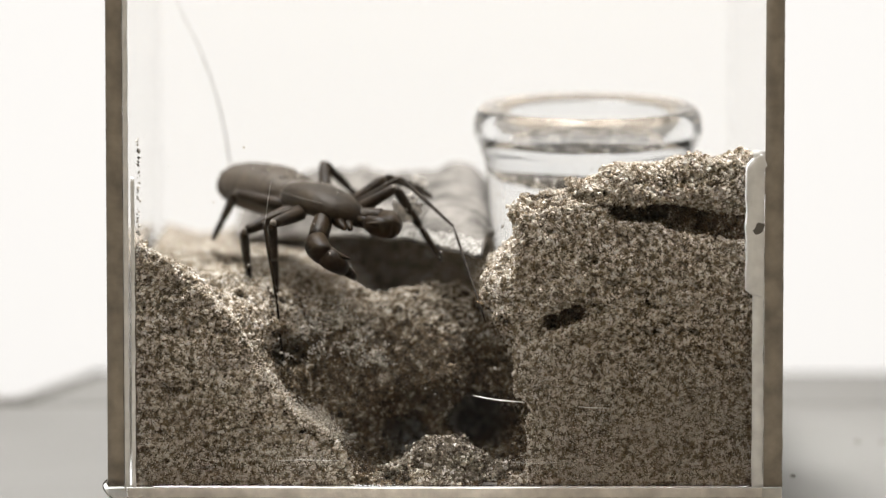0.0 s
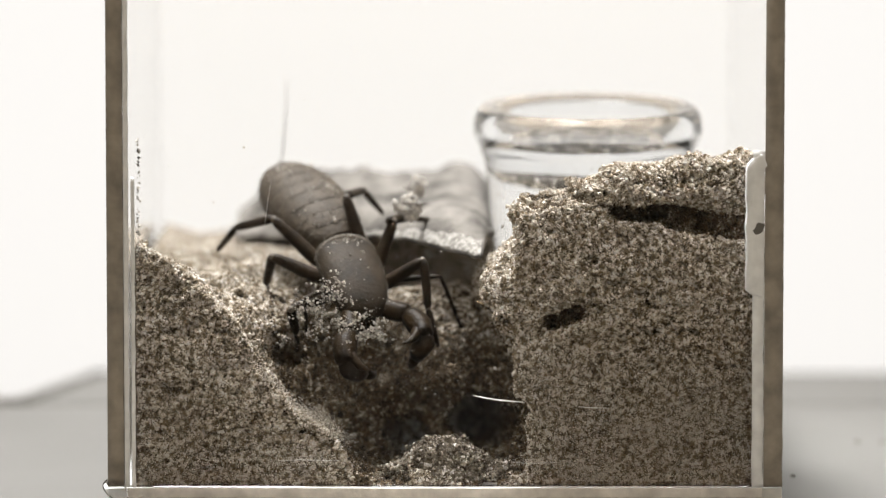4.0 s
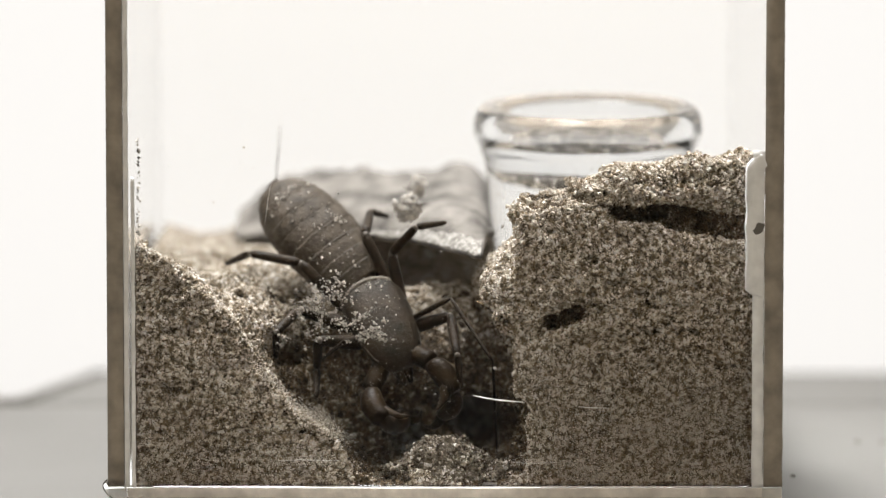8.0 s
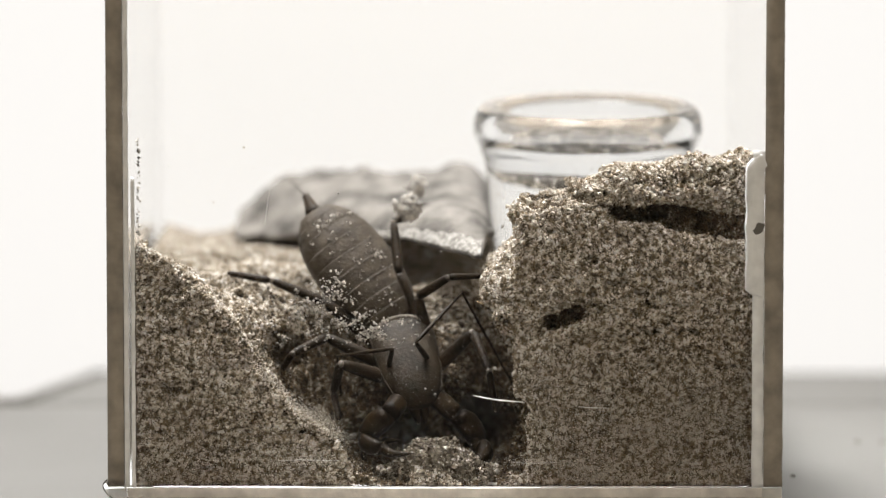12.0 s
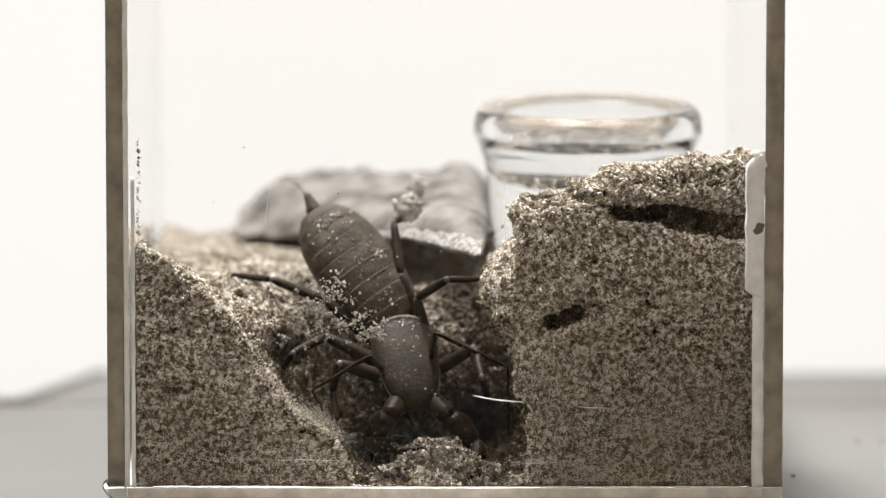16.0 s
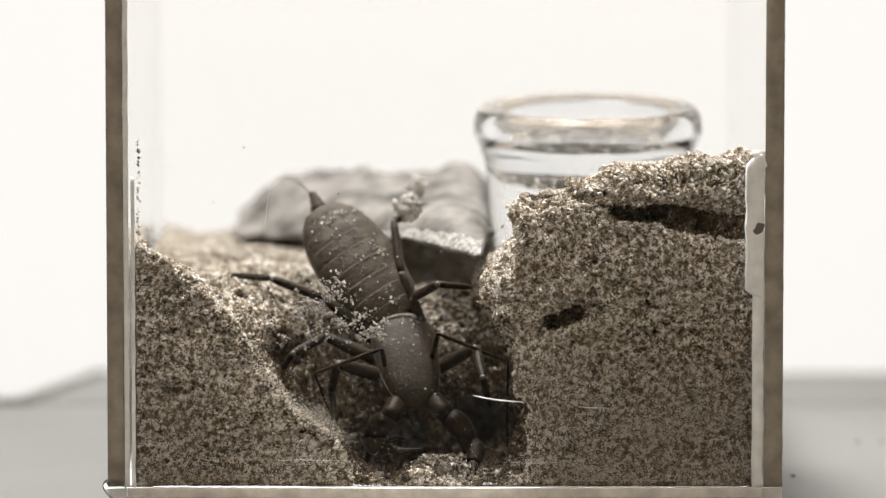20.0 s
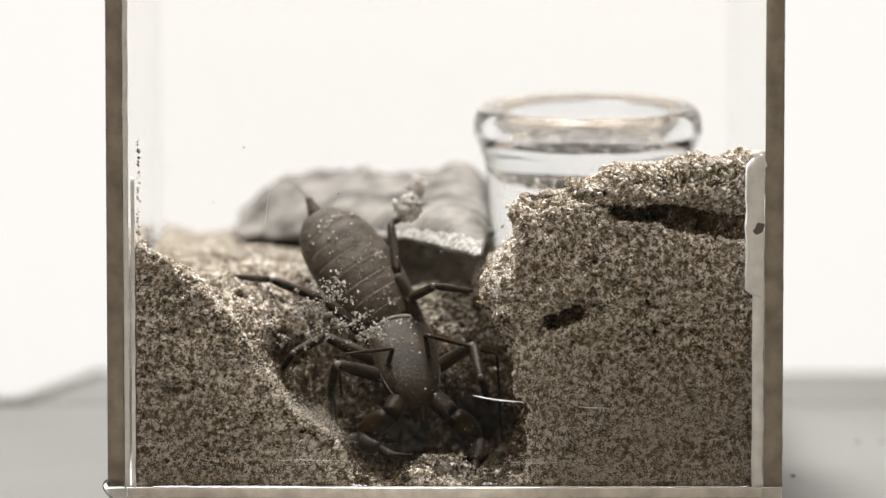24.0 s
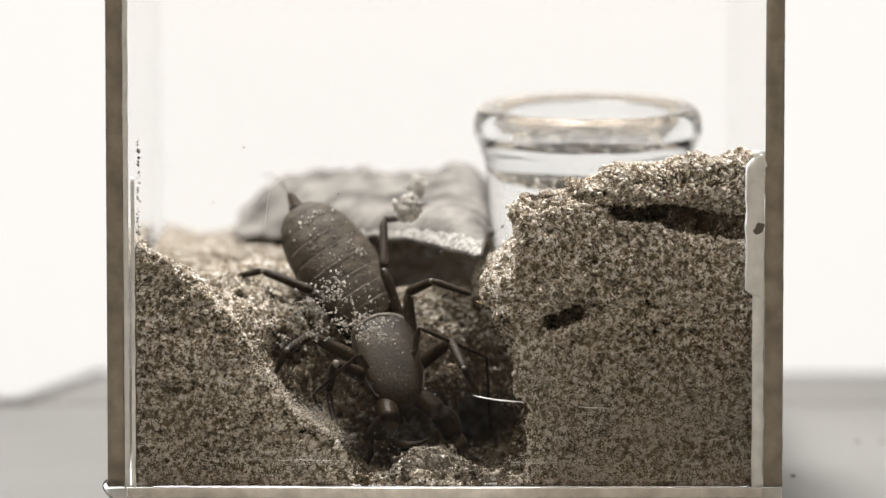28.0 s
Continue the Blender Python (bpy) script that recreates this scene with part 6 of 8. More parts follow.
    walk(LEGS["r1"][0], [
        (0.0, bone(-3.4, 8.0, -0.2, -10.5, 11.1, 6.1)), (0.5, bone(-3.4, 8.0, -0.2, -12.0, 11.1, 3.9)), (1.0, bone(-3.4, 8.0, -0.2, -12.5, 11.3, 2.2)),
        (1.5, bone(-3.4, 8.0, -0.2, -12.8, 11.0, 1.3)), (2.0, bone(-3.4, 8.0, -0.2, -12.8, 11.4, 0.2)), (2.5, bone(-3.4, 8.0, -0.2, -12.9, 11.1, 0.8)),
        (3.0, bone(-3.4, 8.0, -0.2, -12.9, 11.2, 0.4)), (3.5, bone(-3.4, 8.0, -0.2, -12.9, 11.2, 0.4)), (4.2, bone(-3.4, 8.0, -0.2, -12.0, 11.2, 3.9)),
        (5.5, bone(-3.4, 8.0, -0.2, -9.8, 12.5, 6.0)), (6.0, bone(-3.4, 8.0, -0.2, -10.5, 12.8, 4.9)), (7.0, bone(-3.4, 8.0, -0.2, -10.0, 11.9, 6.2)),
        (8.0, bone(-3.4, 8.0, -0.2, -9.3, 11.0, 7.3)), (9.0, bone(-3.4, 8.0, -0.2, -7.1, 9.5, 8.9)), (9.5, bone(-3.4, 8.0, -0.2, -2.9, 9.1, 9.7)),
        (10.0, bone(-3.4, 8.0, -0.2, -3.0, 8.5, 9.8)), (11.0, bone(-3.4, 8.0, -0.2, -1.7, 9.0, 9.6)), (12.0, bone(-3.4, 8.0, -0.2, -0.1, 10.3, 9.0)),
        (15.0, bone(-3.4, 8.0, -0.2, -2.1, 9.1, 9.7)), (16.0, bone(-3.4, 8.0, -0.2, -3.4, 8.7, 9.8)), (17.0, bone(-3.4, 8.0, -0.2, -3.0, 8.5, 9.8)),
        (18.0, bone(-3.4, 8.0, -0.2, -2.4, 9.9, 9.6)), (19.0, bone(-3.4, 8.0, -0.2, -3.2, 9.8, 9.6)), (20.0, bone(-3.4, 8.0, -0.2, -3.8, 9.3, 9.7)),
        (21.0, bone(-3.4, 8.0, -0.2, -4.5, 10.1, 9.5)), (24.0, bone(-3.4, 8.0, -0.2, -1.9, 9.9, 9.5)), (25.0, bone(-3.4, 8.0, -0.2, -1.2, 9.4, 9.5)),
        (26.0, bone(-3.4, 8.0, -0.2, -3.7, 10.3, 9.5)), (27.0, bone(-3.4, 8.0, -0.2, -1.8, 9.4, 9.6)), (27.5, bone(-3.4, 8.0, -0.2, -2.4, 9.0, 9.7)),
        (28.0, bone(-3.4, 8.0, -0.2, -3.8, 8.6, 9.8))])
    walk(LEGS["r1"][1], [
        (0.0, bone(-10.5, 11.1, 6.1, -15.6, 21.0, 0.5)), (0.5, bone(-12.0, 11.1, 3.9, -14.7, 19.6, -4.8)), (1.0, bone(-12.5, 11.3, 2.2, -12.0, 20.0, -6.8)),
        (1.5, bone(-12.8, 11.0, 1.3, -13.9, 22.0, -4.6)), (2.0, bone(-12.8, 11.4, 0.2, -15.6, 20.4, -8.0)), (2.5, bone(-12.9, 11.1, 0.8, -15.3, 21.0, -6.5)),
        (3.0, bone(-12.9, 11.2, 0.4, -14.7, 22.0, -5.7)), (3.5, bone(-12.9, 11.2, 0.4, -17.5, 15.1, -10.6)), (4.2, bone(-12.0, 11.2, 3.9, -16.4, 15.4, -7.0)),
        (5.5, bone(-9.8, 12.5, 6.0, -10.2, 25.0, 6.9)), (6.0, bone(-10.5, 12.8, 4.9, -10.8, 25.3, 4.9)), (7.0, bone(-10.0, 11.9, 6.2, -10.8, 24.4, 6.2)),
        (8.0, bone(-9.3, 11.0, 7.3, -10.8, 23.4, 6.9)), (9.0, bone(-7.1, 9.5, 8.9, -10.9, 21.4, 9.3)), (9.5, bone(-2.9, 9.1, 9.7, -14.4, 10.7, 5.0)),
        (10.0, bone(-3.0, 8.5, 9.8, -14.1, 12.2, 5.4)), (11.0, bone(-1.7, 9.0, 9.6, -13.1, 7.6, 4.7)), (12.0, bone(-0.1, 10.3, 9.0, -9.2, 1.8, 8.1)),
        (15.0, bone(-2.1, 9.1, 9.7, -13.4, 11.8, 5.1)), (16.0, bone(-3.4, 8.7, 9.8, -14.0, 13.2, 4.8)), (17.0, bone(-3.0, 8.5, 9.8, -13.4, 13.4, 4.8)),
        (18.0, bone(-2.4, 9.9, 9.6, -13.7, 13.1, 5.2)), (19.0, bone(-3.2, 9.8, 9.6, -13.7, 12.0, 3.3)), (20.0, bone(-3.8, 9.3, 9.7, -14.4, 11.8, 3.6)),
        (21.0, bone(-4.5, 10.1, 9.5, -14.1, 13.3, 2.1)), (24.0, bone(-1.9, 9.9, 9.5, -12.9, 11.1, 3.6)), (25.0, bone(-1.2, 9.4, 9.5, -12.2, 10.6, 3.6)),
        (26.0, bone(-3.7, 10.3, 9.5, -12.9, 12.9, 1.4)), (27.0, bone(-1.8, 9.4, 9.6, -12.5, 11.0, 3.4)), (27.5, bone(-2.4, 9.0, 9.7, -12.9, 11.0, 3.3)),
        (28.0, bone(-3.8, 8.6, 9.8, -13.8, 11.8, 3.1))])
    walk(LEGS["r1"][2], [
        (0.0, bone(-15.6, 21.0, 0.5, -16.5, 34.5, -12.2)), (0.5, bone(-14.7, 19.6, -4.8, -11.8, 34.6, -15.3)), (1.0, bone(-12.0, 20.0, -6.8, -7.5, 28.9, -22.4)),
        (1.5, bone(-13.9, 22.0, -4.6, -12.7, 40.1, -8.2)), (2.0, bone(-15.6, 20.4, -8.0, -20.5, 34.6, -18.8)), (2.5, bone(-15.3, 21.0, -6.5, -17.6, 34.5, -18.9)),
        (3.0, bone(-14.7, 22.0, -5.7, -12.5, 37.2, -15.9)), (3.5, bone(-17.5, 15.1, -10.6, -23.8, 13.8, -27.9)), (4.2, bone(-16.4, 15.4, -7.0, -21.5, 16.5, -24.7)),
        (5.5, bone(-10.2, 25.0, 6.9, -10.3, 26.5, -11.6)), (6.0, bone(-10.8, 25.3, 4.9, -10.6, 27.2, -13.5)), (7.0, bone(-10.8, 24.4, 6.2, -10.1, 28.3, -11.9)),
        (8.0, bone(-10.8, 23.4, 6.9, -9.8, 28.8, -10.8)), (9.0, bone(-10.9, 21.4, 9.3, -12.2, 24.5, -8.9)), (9.5, bone(-14.4, 10.7, 5.0, -15.3, 14.6, -13.1)),
        (10.0, bone(-14.1, 12.2, 5.4, -13.4, 19.9, -11.4)), (11.0, bone(-13.1, 7.6, 4.7, -12.4, 18.8, -10.0)), (12.0, bone(-9.2, 1.8, 8.1, -16.2, 11.6, -6.0)),
        (15.0, bone(-13.4, 11.8, 5.1, -13.9, 15.0, -13.1)), (16.0, bone(-14.0, 13.2, 4.8, -15.2, 15.0, -13.6)), (17.0, bone(-13.4, 13.4, 4.8, -13.3, 17.1, -13.3)),
        (18.0, bone(-13.7, 13.1, 5.2, -14.3, 15.1, -13.2)), (19.0, bone(-13.7, 12.0, 3.3, -14.1, 15.7, -14.8)), (20.0, bone(-14.4, 11.8, 3.6, -14.3, 18.0, -13.8)),
        (21.0, bone(-14.1, 13.3, 2.1, -15.3, 14.4, -16.3)), (24.0, bone(-12.9, 11.1, 3.6, -14.0, 14.3, -14.6)), (25.0, bone(-12.2, 10.6, 3.6, -13.7, 16.5, -13.9)),
        (26.0, bone(-12.9, 12.9, 1.4, -14.2, 13.0, -17.0)), (27.0, bone(-12.5, 11.0, 3.4, -13.7, 16.2, -14.3)), (27.5, bone(-12.9, 11.0, 3.3, -14.2, 14.2, -14.9)),
        (28.0, bone(-13.8, 11.8, 3.1, -14.9, 13.8, -15.3))])
    walk(LEGS["r2"][0], [
        (0.0, bone(-3.6, 8.6, -1.2, -9.1, 12.8, 4.6)), (0.5, bone(-3.6, 8.6, -1.2, -8.9, 15.1, 2.1)), (1.0, bone(-3.6, 8.6, -1.2, -9.4, 15.3, 0.6)),
        (1.5, bone(-3.6, 8.6, -1.2, -11.9, 12.0, -1.6)), (2.0, bone(-3.6, 8.6, -1.2, -12.0, 11.8, -1.2)), (2.5, bone(-3.6, 8.6, -1.2, -12.1, 11.5, -0.7)),
        (3.0, bone(-3.6, 8.6, -1.2, -11.7, 11.9, 1.1)), (3.5, bone(-3.6, 8.6, -1.2, -9.8, 11.5, 4.7)), (4.2, bone(-3.6, 8.6, -1.2, -9.7, 9.6, 5.3)),
        (5.5, bone(-3.6, 8.6, -1.2, -10.0, 12.2, 4.0)), (6.0, bone(-3.6, 8.6, -1.2, -9.8, 12.5, 4.1)), (7.0, bone(-3.6, 8.6, -1.2, -9.3, 12.5, 4.6)),
        (8.0, bone(-3.6, 8.6, -1.2, -8.7, 12.6, 5.0)), (9.0, bone(-3.6, 8.6, -1.2, -9.2, 12.0, 5.0)), (9.5, bone(-3.6, 8.6, -1.2, -8.4, 11.1, 6.0)),
        (10.0, bone(-3.6, 8.6, -1.2, -9.6, 11.8, 4.7)), (11.0, bone(-3.6, 8.6, -1.2, -9.2, 9.4, 5.9)), (12.0, bone(-3.6, 8.6, -1.2, -9.8, 7.3, 5.2)),
        (15.0, bone(-3.6, 8.6, -1.2, -9.3, 9.7, 5.7)), (16.0, bone(-3.6, 8.6, -1.2, -9.6, 9.4, 5.5)), (17.0, bone(-3.6, 8.6, -1.2, -9.3, 10.8, 5.5)),
        (18.0, bone(-3.6, 8.6, -1.2, -9.5, 10.7, 5.3)), (19.0, bone(-3.6, 8.6, -1.2, -9.3, 11.2, 5.3)), (20.0, bone(-3.6, 8.6, -1.2, -9.8, 9.7, 5.3)),
        (21.0, bone(-3.6, 8.6, -1.2, -9.8, 9.5, 5.3)), (24.0, bone(-3.6, 8.6, -1.2, -9.5, 10.1, 5.5)), (25.0, bone(-3.6, 8.6, -1.2, -9.2, 9.6, 5.8)),
        (26.0, bone(-3.6, 8.6, -1.2, -10.2, 8.9, 5.0)), (27.0, bone(-3.6, 8.6, -1.2, -9.5, 9.6, 5.5)), (27.5, bone(-3.6, 8.6, -1.2, -8.7, 9.7, 6.2)),
        (28.0, bone(-3.6, 8.6, -1.2, -8.6, 9.7, 6.2))])
    walk(LEGS["r2"][1], [
        (0.0, bone(-9.1, 12.8, 4.6, -14.2, 13.2, -1.0)), (0.5, bone(-8.9, 15.1, 2.1, -13.4, 14.9, -4.0)), (1.0, bone(-9.4, 15.3, 0.6, -12.4, 15.9, -6.3)),
        (1.5, bone(-11.9, 12.0, -1.6, -13.4, 15.7, -8.1)), (2.0, bone(-12.0, 11.8, -1.2, -13.2, 15.5, -7.7)), (2.5, bone(-12.1, 11.5, -0.7, -13.1, 15.1, -7.3)),
        (3.0, bone(-11.7, 11.9, 1.1, -11.9, 16.2, -5.2)), (3.5, bone(-9.8, 11.5, 4.7, -9.9, 16.2, -1.3)), (4.2, bone(-9.7, 9.6, 5.3, -9.5, 15.2, 0.2)),
        (5.5, bone(-10.0, 12.2, 4.0, -7.6, 19.4, 3.8)), (6.0, bone(-9.8, 12.5, 4.1, -7.3, 19.7, 4.0)), (7.0, bone(-9.3, 12.5, 4.6, -7.0, 19.7, 5.0)),
        (8.0, bone(-8.7, 12.6, 5.0, -6.6, 19.9, 5.8)), (9.0, bone(-9.2, 12.0, 5.0, -6.8, 18.8, 7.4)), (9.5, bone(-8.4, 11.1, 6.0, -7.3, 18.5, 7.4)),
        (10.0, bone(-9.6, 11.8, 4.7, -9.4, 19.4, 5.5)), (11.0, bone(-9.2, 9.4, 5.9, -9.3, 17.0, 6.5)), (12.0, bone(-9.8, 7.3, 5.2, -10.5, 14.8, 5.1)),
        (15.0, bone(-9.3, 9.7, 5.7, -8.9, 16.9, 8.2)), (16.0, bone(-9.6, 9.4, 5.5, -9.2, 16.5, 8.2)), (17.0, bone(-9.3, 10.8, 5.5, -8.4, 17.8, 8.3)),
        (18.0, bone(-9.5, 10.7, 5.3, -8.8, 17.9, 7.6)), (19.0, bone(-9.3, 11.2, 5.3, -8.7, 18.5, 7.3)), (20.0, bone(-9.8, 9.7, 5.3, -9.3, 16.8, 7.8)),
        (21.0, bone(-9.8, 9.5, 5.3, -9.2, 16.7, 7.7)), (24.0, bone(-9.5, 10.1, 5.5, -8.8, 17.5, 7.1)), (25.0, bone(-9.2, 9.6, 5.8, -8.3, 16.9, 7.8)),
        (26.0, bone(-10.2, 8.9, 5.0, -9.3, 16.2, 6.9)), (27.0, bone(-9.5, 9.6, 5.5, -8.6, 16.9, 7.4)), (27.5, bone(-8.7, 9.7, 6.2, -8.3, 16.9, 8.4)),
        (28.0, bone(-8.6, 9.7, 6.2, -8.7, 16.8, 9.0))])
    walk(LEGS["r2"][2], [
        (0.0, bone(-14.2, 13.2, -1.0, -17.6, 15.5, -5.6)), (0.5, bone(-13.4, 14.9, -4.0, -16.6, 16.9, -8.9)), (1.0, bone(-12.4, 15.9, -6.3, -14.8, 18.5, -11.4)),
        (1.5, bone(-13.4, 15.7, -8.1, -15.8, 18.9, -12.8)), (2.0, bone(-13.2, 15.5, -7.7, -15.8, 18.8, -12.3)), (2.5, bone(-13.1, 15.1, -7.3, -15.8, 18.4, -11.8)),
        (3.0, bone(-11.9, 16.2, -5.2, -14.1, 18.4, -10.5)), (3.5, bone(-9.9, 16.2, -1.3, -11.6, 19.3, -6.3)), (4.2, bone(-9.5, 15.2, 0.2, -11.0, 17.6, -5.2)),
        (5.5, bone(-7.6, 19.4, 3.8, -6.9, 22.4, -1.6)), (6.0, bone(-7.3, 19.7, 4.0, -6.6, 22.4, -1.5)), (7.0, bone(-7.0, 19.7, 5.0, -6.4, 22.4, -0.6)),
        (8.0, bone(-6.6, 19.9, 5.8, -6.3, 22.4, 0.1)), (9.0, bone(-6.8, 18.8, 7.4, -6.7, 20.9, 1.6)), (9.5, bone(-7.3, 18.5, 7.4, -7.2, 21.2, 1.9)),
        (10.0, bone(-9.4, 19.4, 5.5, -9.1, 23.4, 0.9)), (11.0, bone(-9.3, 17.0, 6.5, -8.9, 22.3, 3.3)), (12.0, bone(-10.5, 14.8, 5.1, -10.5, 19.9, 1.5)),
        (15.0, bone(-8.9, 16.9, 8.2, -10.2, 18.6, 2.4)), (16.0, bone(-9.2, 16.5, 8.2, -10.5, 18.4, 2.5)), (17.0, bone(-8.4, 17.8, 8.3, -9.4, 19.8, 2.6)),
        (18.0, bone(-8.8, 17.9, 7.6, -9.9, 19.6, 1.8)), (19.0, bone(-8.7, 18.5, 7.3, -9.9, 19.9, 1.4)), (20.0, bone(-9.3, 16.8, 7.8, -10.5, 18.6, 2.0)),
        (21.0, bone(-9.2, 16.7, 7.7, -10.5, 18.4, 1.9)), (24.0, bone(-8.8, 17.5, 7.1, -10.2, 18.7, 1.2)), (25.0, bone(-8.3, 16.9, 7.8, -9.8, 18.5, 2.0)),
        (26.0, bone(-9.3, 16.2, 6.9, -10.7, 17.7, 1.1)), (27.0, bone(-8.6, 16.9, 7.4, -10.0, 18.4, 1.6)), (27.5, bone(-8.3, 16.9, 8.4, -10.2, 18.5, 2.8)),
        (28.0, bone(-8.7, 16.8, 9.0, -10.9, 18.7, 3.5))])
    walk(LEGS["r3"][0], [
        (0.0, bone(-3.9, 5.6, -1.2, -9.5, 7.9, 5.5)), (0.5, bone(-3.9, 5.6, -1.2, -7.3, 9.1, 6.4)), (1.0, bone(-3.9, 5.6, -1.2, -9.8, 5.8, 5.7)),
        (1.5, bone(-3.9, 5.6, -1.2, -10.1, 5.1, 5.3)), (2.0, bone(-3.9, 5.6, -1.2, -9.9, 4.8, 5.5)), (2.5, bone(-3.9, 5.6, -1.2, -9.6, 5.4, 5.8)),
        (3.0, bone(-3.9, 5.6, -1.2, -8.0, 5.1, 6.8)), (3.5, bone(-3.9, 5.6, -1.2, -6.3, 7.0, 7.4)), (4.2, bone(-3.9, 5.6, -1.2, -6.2, -0.2, 5.3)),
        (5.5, bone(-3.9, 5.6, -1.2, -5.6, -1.6, 4.0)), (6.0, bone(-3.9, 5.6, -1.2, -5.8, -1.5, 4.1)), (7.0, bone(-3.9, 5.6, -1.2, -5.6, -1.7, 3.8)),
        (8.0, bone(-3.9, 5.6, -1.2, -5.2, -1.9, 3.7)), (9.0, bone(-3.9, 5.6, -1.2, -5.6, -2.0, 3.4)), (9.5, bone(-3.9, 5.6, -1.2, -4.6, -1.9, 3.8)),
        (10.0, bone(-3.9, 5.6, -1.2, -4.0, -2.0, 3.7)), (11.0, bone(-3.9, 5.6, -1.2, -3.3, -2.1, 3.5)), (12.0, bone(-3.9, 5.6, -1.2, -3.3, -1.7, 4.1)),
        (15.0, bone(-3.9, 5.6, -1.2, -2.7, -1.8, 3.8)), (16.0, bone(-3.9, 5.6, -1.2, -2.9, -1.9, 3.7)), (17.0, bone(-3.9, 5.6, -1.2, -3.4, -2.1, 3.6)),
        (18.0, bone(-3.9, 5.6, -1.2, -3.1, -1.7, 4.0)), (19.0, bone(-3.9, 5.6, -1.2, -2.6, -1.5, 4.2)), (20.0, bone(-3.9, 5.6, -1.2, -2.3, -1.8, 3.7)),
        (21.0, bone(-3.9, 5.6, -1.2, -1.9, -1.8, 3.5)), (24.0, bone(-3.9, 5.6, -1.2, -2.3, -1.6, 4.1)), (25.0, bone(-3.9, 5.6, -1.2, -2.4, -1.9, 3.5)),
        (26.0, bone(-3.9, 5.6, -1.2, -3.0, -1.9, 3.8)), (27.0, bone(-3.9, 5.6, -1.2, -2.7, -1.9, 3.7)), (27.5, bone(-3.9, 5.6, -1.2, -3.3, -1.8, 3.9)),
        (28.0, bone(-3.9, 5.6, -1.2, -5.0, -1.8, 3.9))])
    walk(LEGS["r3"][1], [
        (0.0, bone(-9.5, 7.9, 5.5, -16.2, 4.4, 4.5)), (0.5, bone(-7.3, 9.1, 6.4, -12.8, 4.0, 5.3)), (1.0, bone(-9.8, 5.8, 5.7, -15.0, 1.0, 2.9)),
        (1.5, bone(-10.1, 5.1, 5.3, -15.3, 0.7, 2.0)), (2.0, bone(-9.9, 4.8, 5.5, -14.9, 0.2, 2.0)), (2.5, bone(-9.6, 5.4, 5.8, -14.2, 0.6, 2.2)),
        (3.0, bone(-8.0, 5.1, 6.8, -12.4, 0.4, 2.7)), (3.5, bone(-6.3, 7.0, 7.4, -10.8, 2.4, 3.4)), (4.2, bone(-6.2, -0.2, 5.3, -11.5, -4.2, 1.6)),
        (5.5, bone(-5.6, -1.6, 4.0, -9.1, -0.1, 10.6)), (6.0, bone(-5.8, -1.5, 4.1, -9.3, 0.0, 10.6)), (7.0, bone(-5.6, -1.7, 3.8, -9.2, -0.5, 10.4)),
        (8.0, bone(-5.2, -1.9, 3.7, -8.7, -0.9, 10.4)), (9.0, bone(-5.6, -2.0, 3.4, -9.4, -1.8, 10.0)), (9.5, bone(-4.6, -1.9, 3.8, -9.1, 0.7, 9.4)),
        (10.0, bone(-4.0, -2.0, 3.7, -8.4, 0.2, 9.5)), (11.0, bone(-3.3, -2.1, 3.5, -7.5, 0.1, 9.4)), (12.0, bone(-3.3, -1.7, 4.1, -7.4, 0.2, 10.3)),
        (15.0, bone(-2.7, -1.8, 3.8, -7.1, -0.2, 9.8)), (16.0, bone(-2.9, -1.9, 3.7, -7.0, -0.5, 9.9)), (17.0, bone(-3.4, -2.1, 3.6, -7.2, 0.4, 9.7)),
        (18.0, bone(-3.1, -1.7, 4.0, -6.8, 1.0, 10.1)), (19.0, bone(-2.6, -1.5, 4.2, -6.1, 1.9, 10.1)), (20.0, bone(-2.3, -1.8, 3.7, -5.3, 0.7, 10.1)),
        (21.0, bone(-1.9, -1.8, 3.5, -4.5, 0.8, 10.2)), (24.0, bone(-2.3, -1.6, 4.1, -5.1, 1.7, 10.3)), (25.0, bone(-2.4, -1.9, 3.5, -5.1, 1.0, 10.0)),
        (26.0, bone(-3.0, -1.9, 3.8, -5.8, 0.9, 10.2)), (27.0, bone(-2.7, -1.9, 3.7, -5.5, 1.2, 10.1)), (27.5, bone(-3.3, -1.8, 3.9, -6.1, 1.1, 10.4)),
        (28.0, bone(-5.0, -1.8, 3.9, -7.8, 1.2, 10.3))])
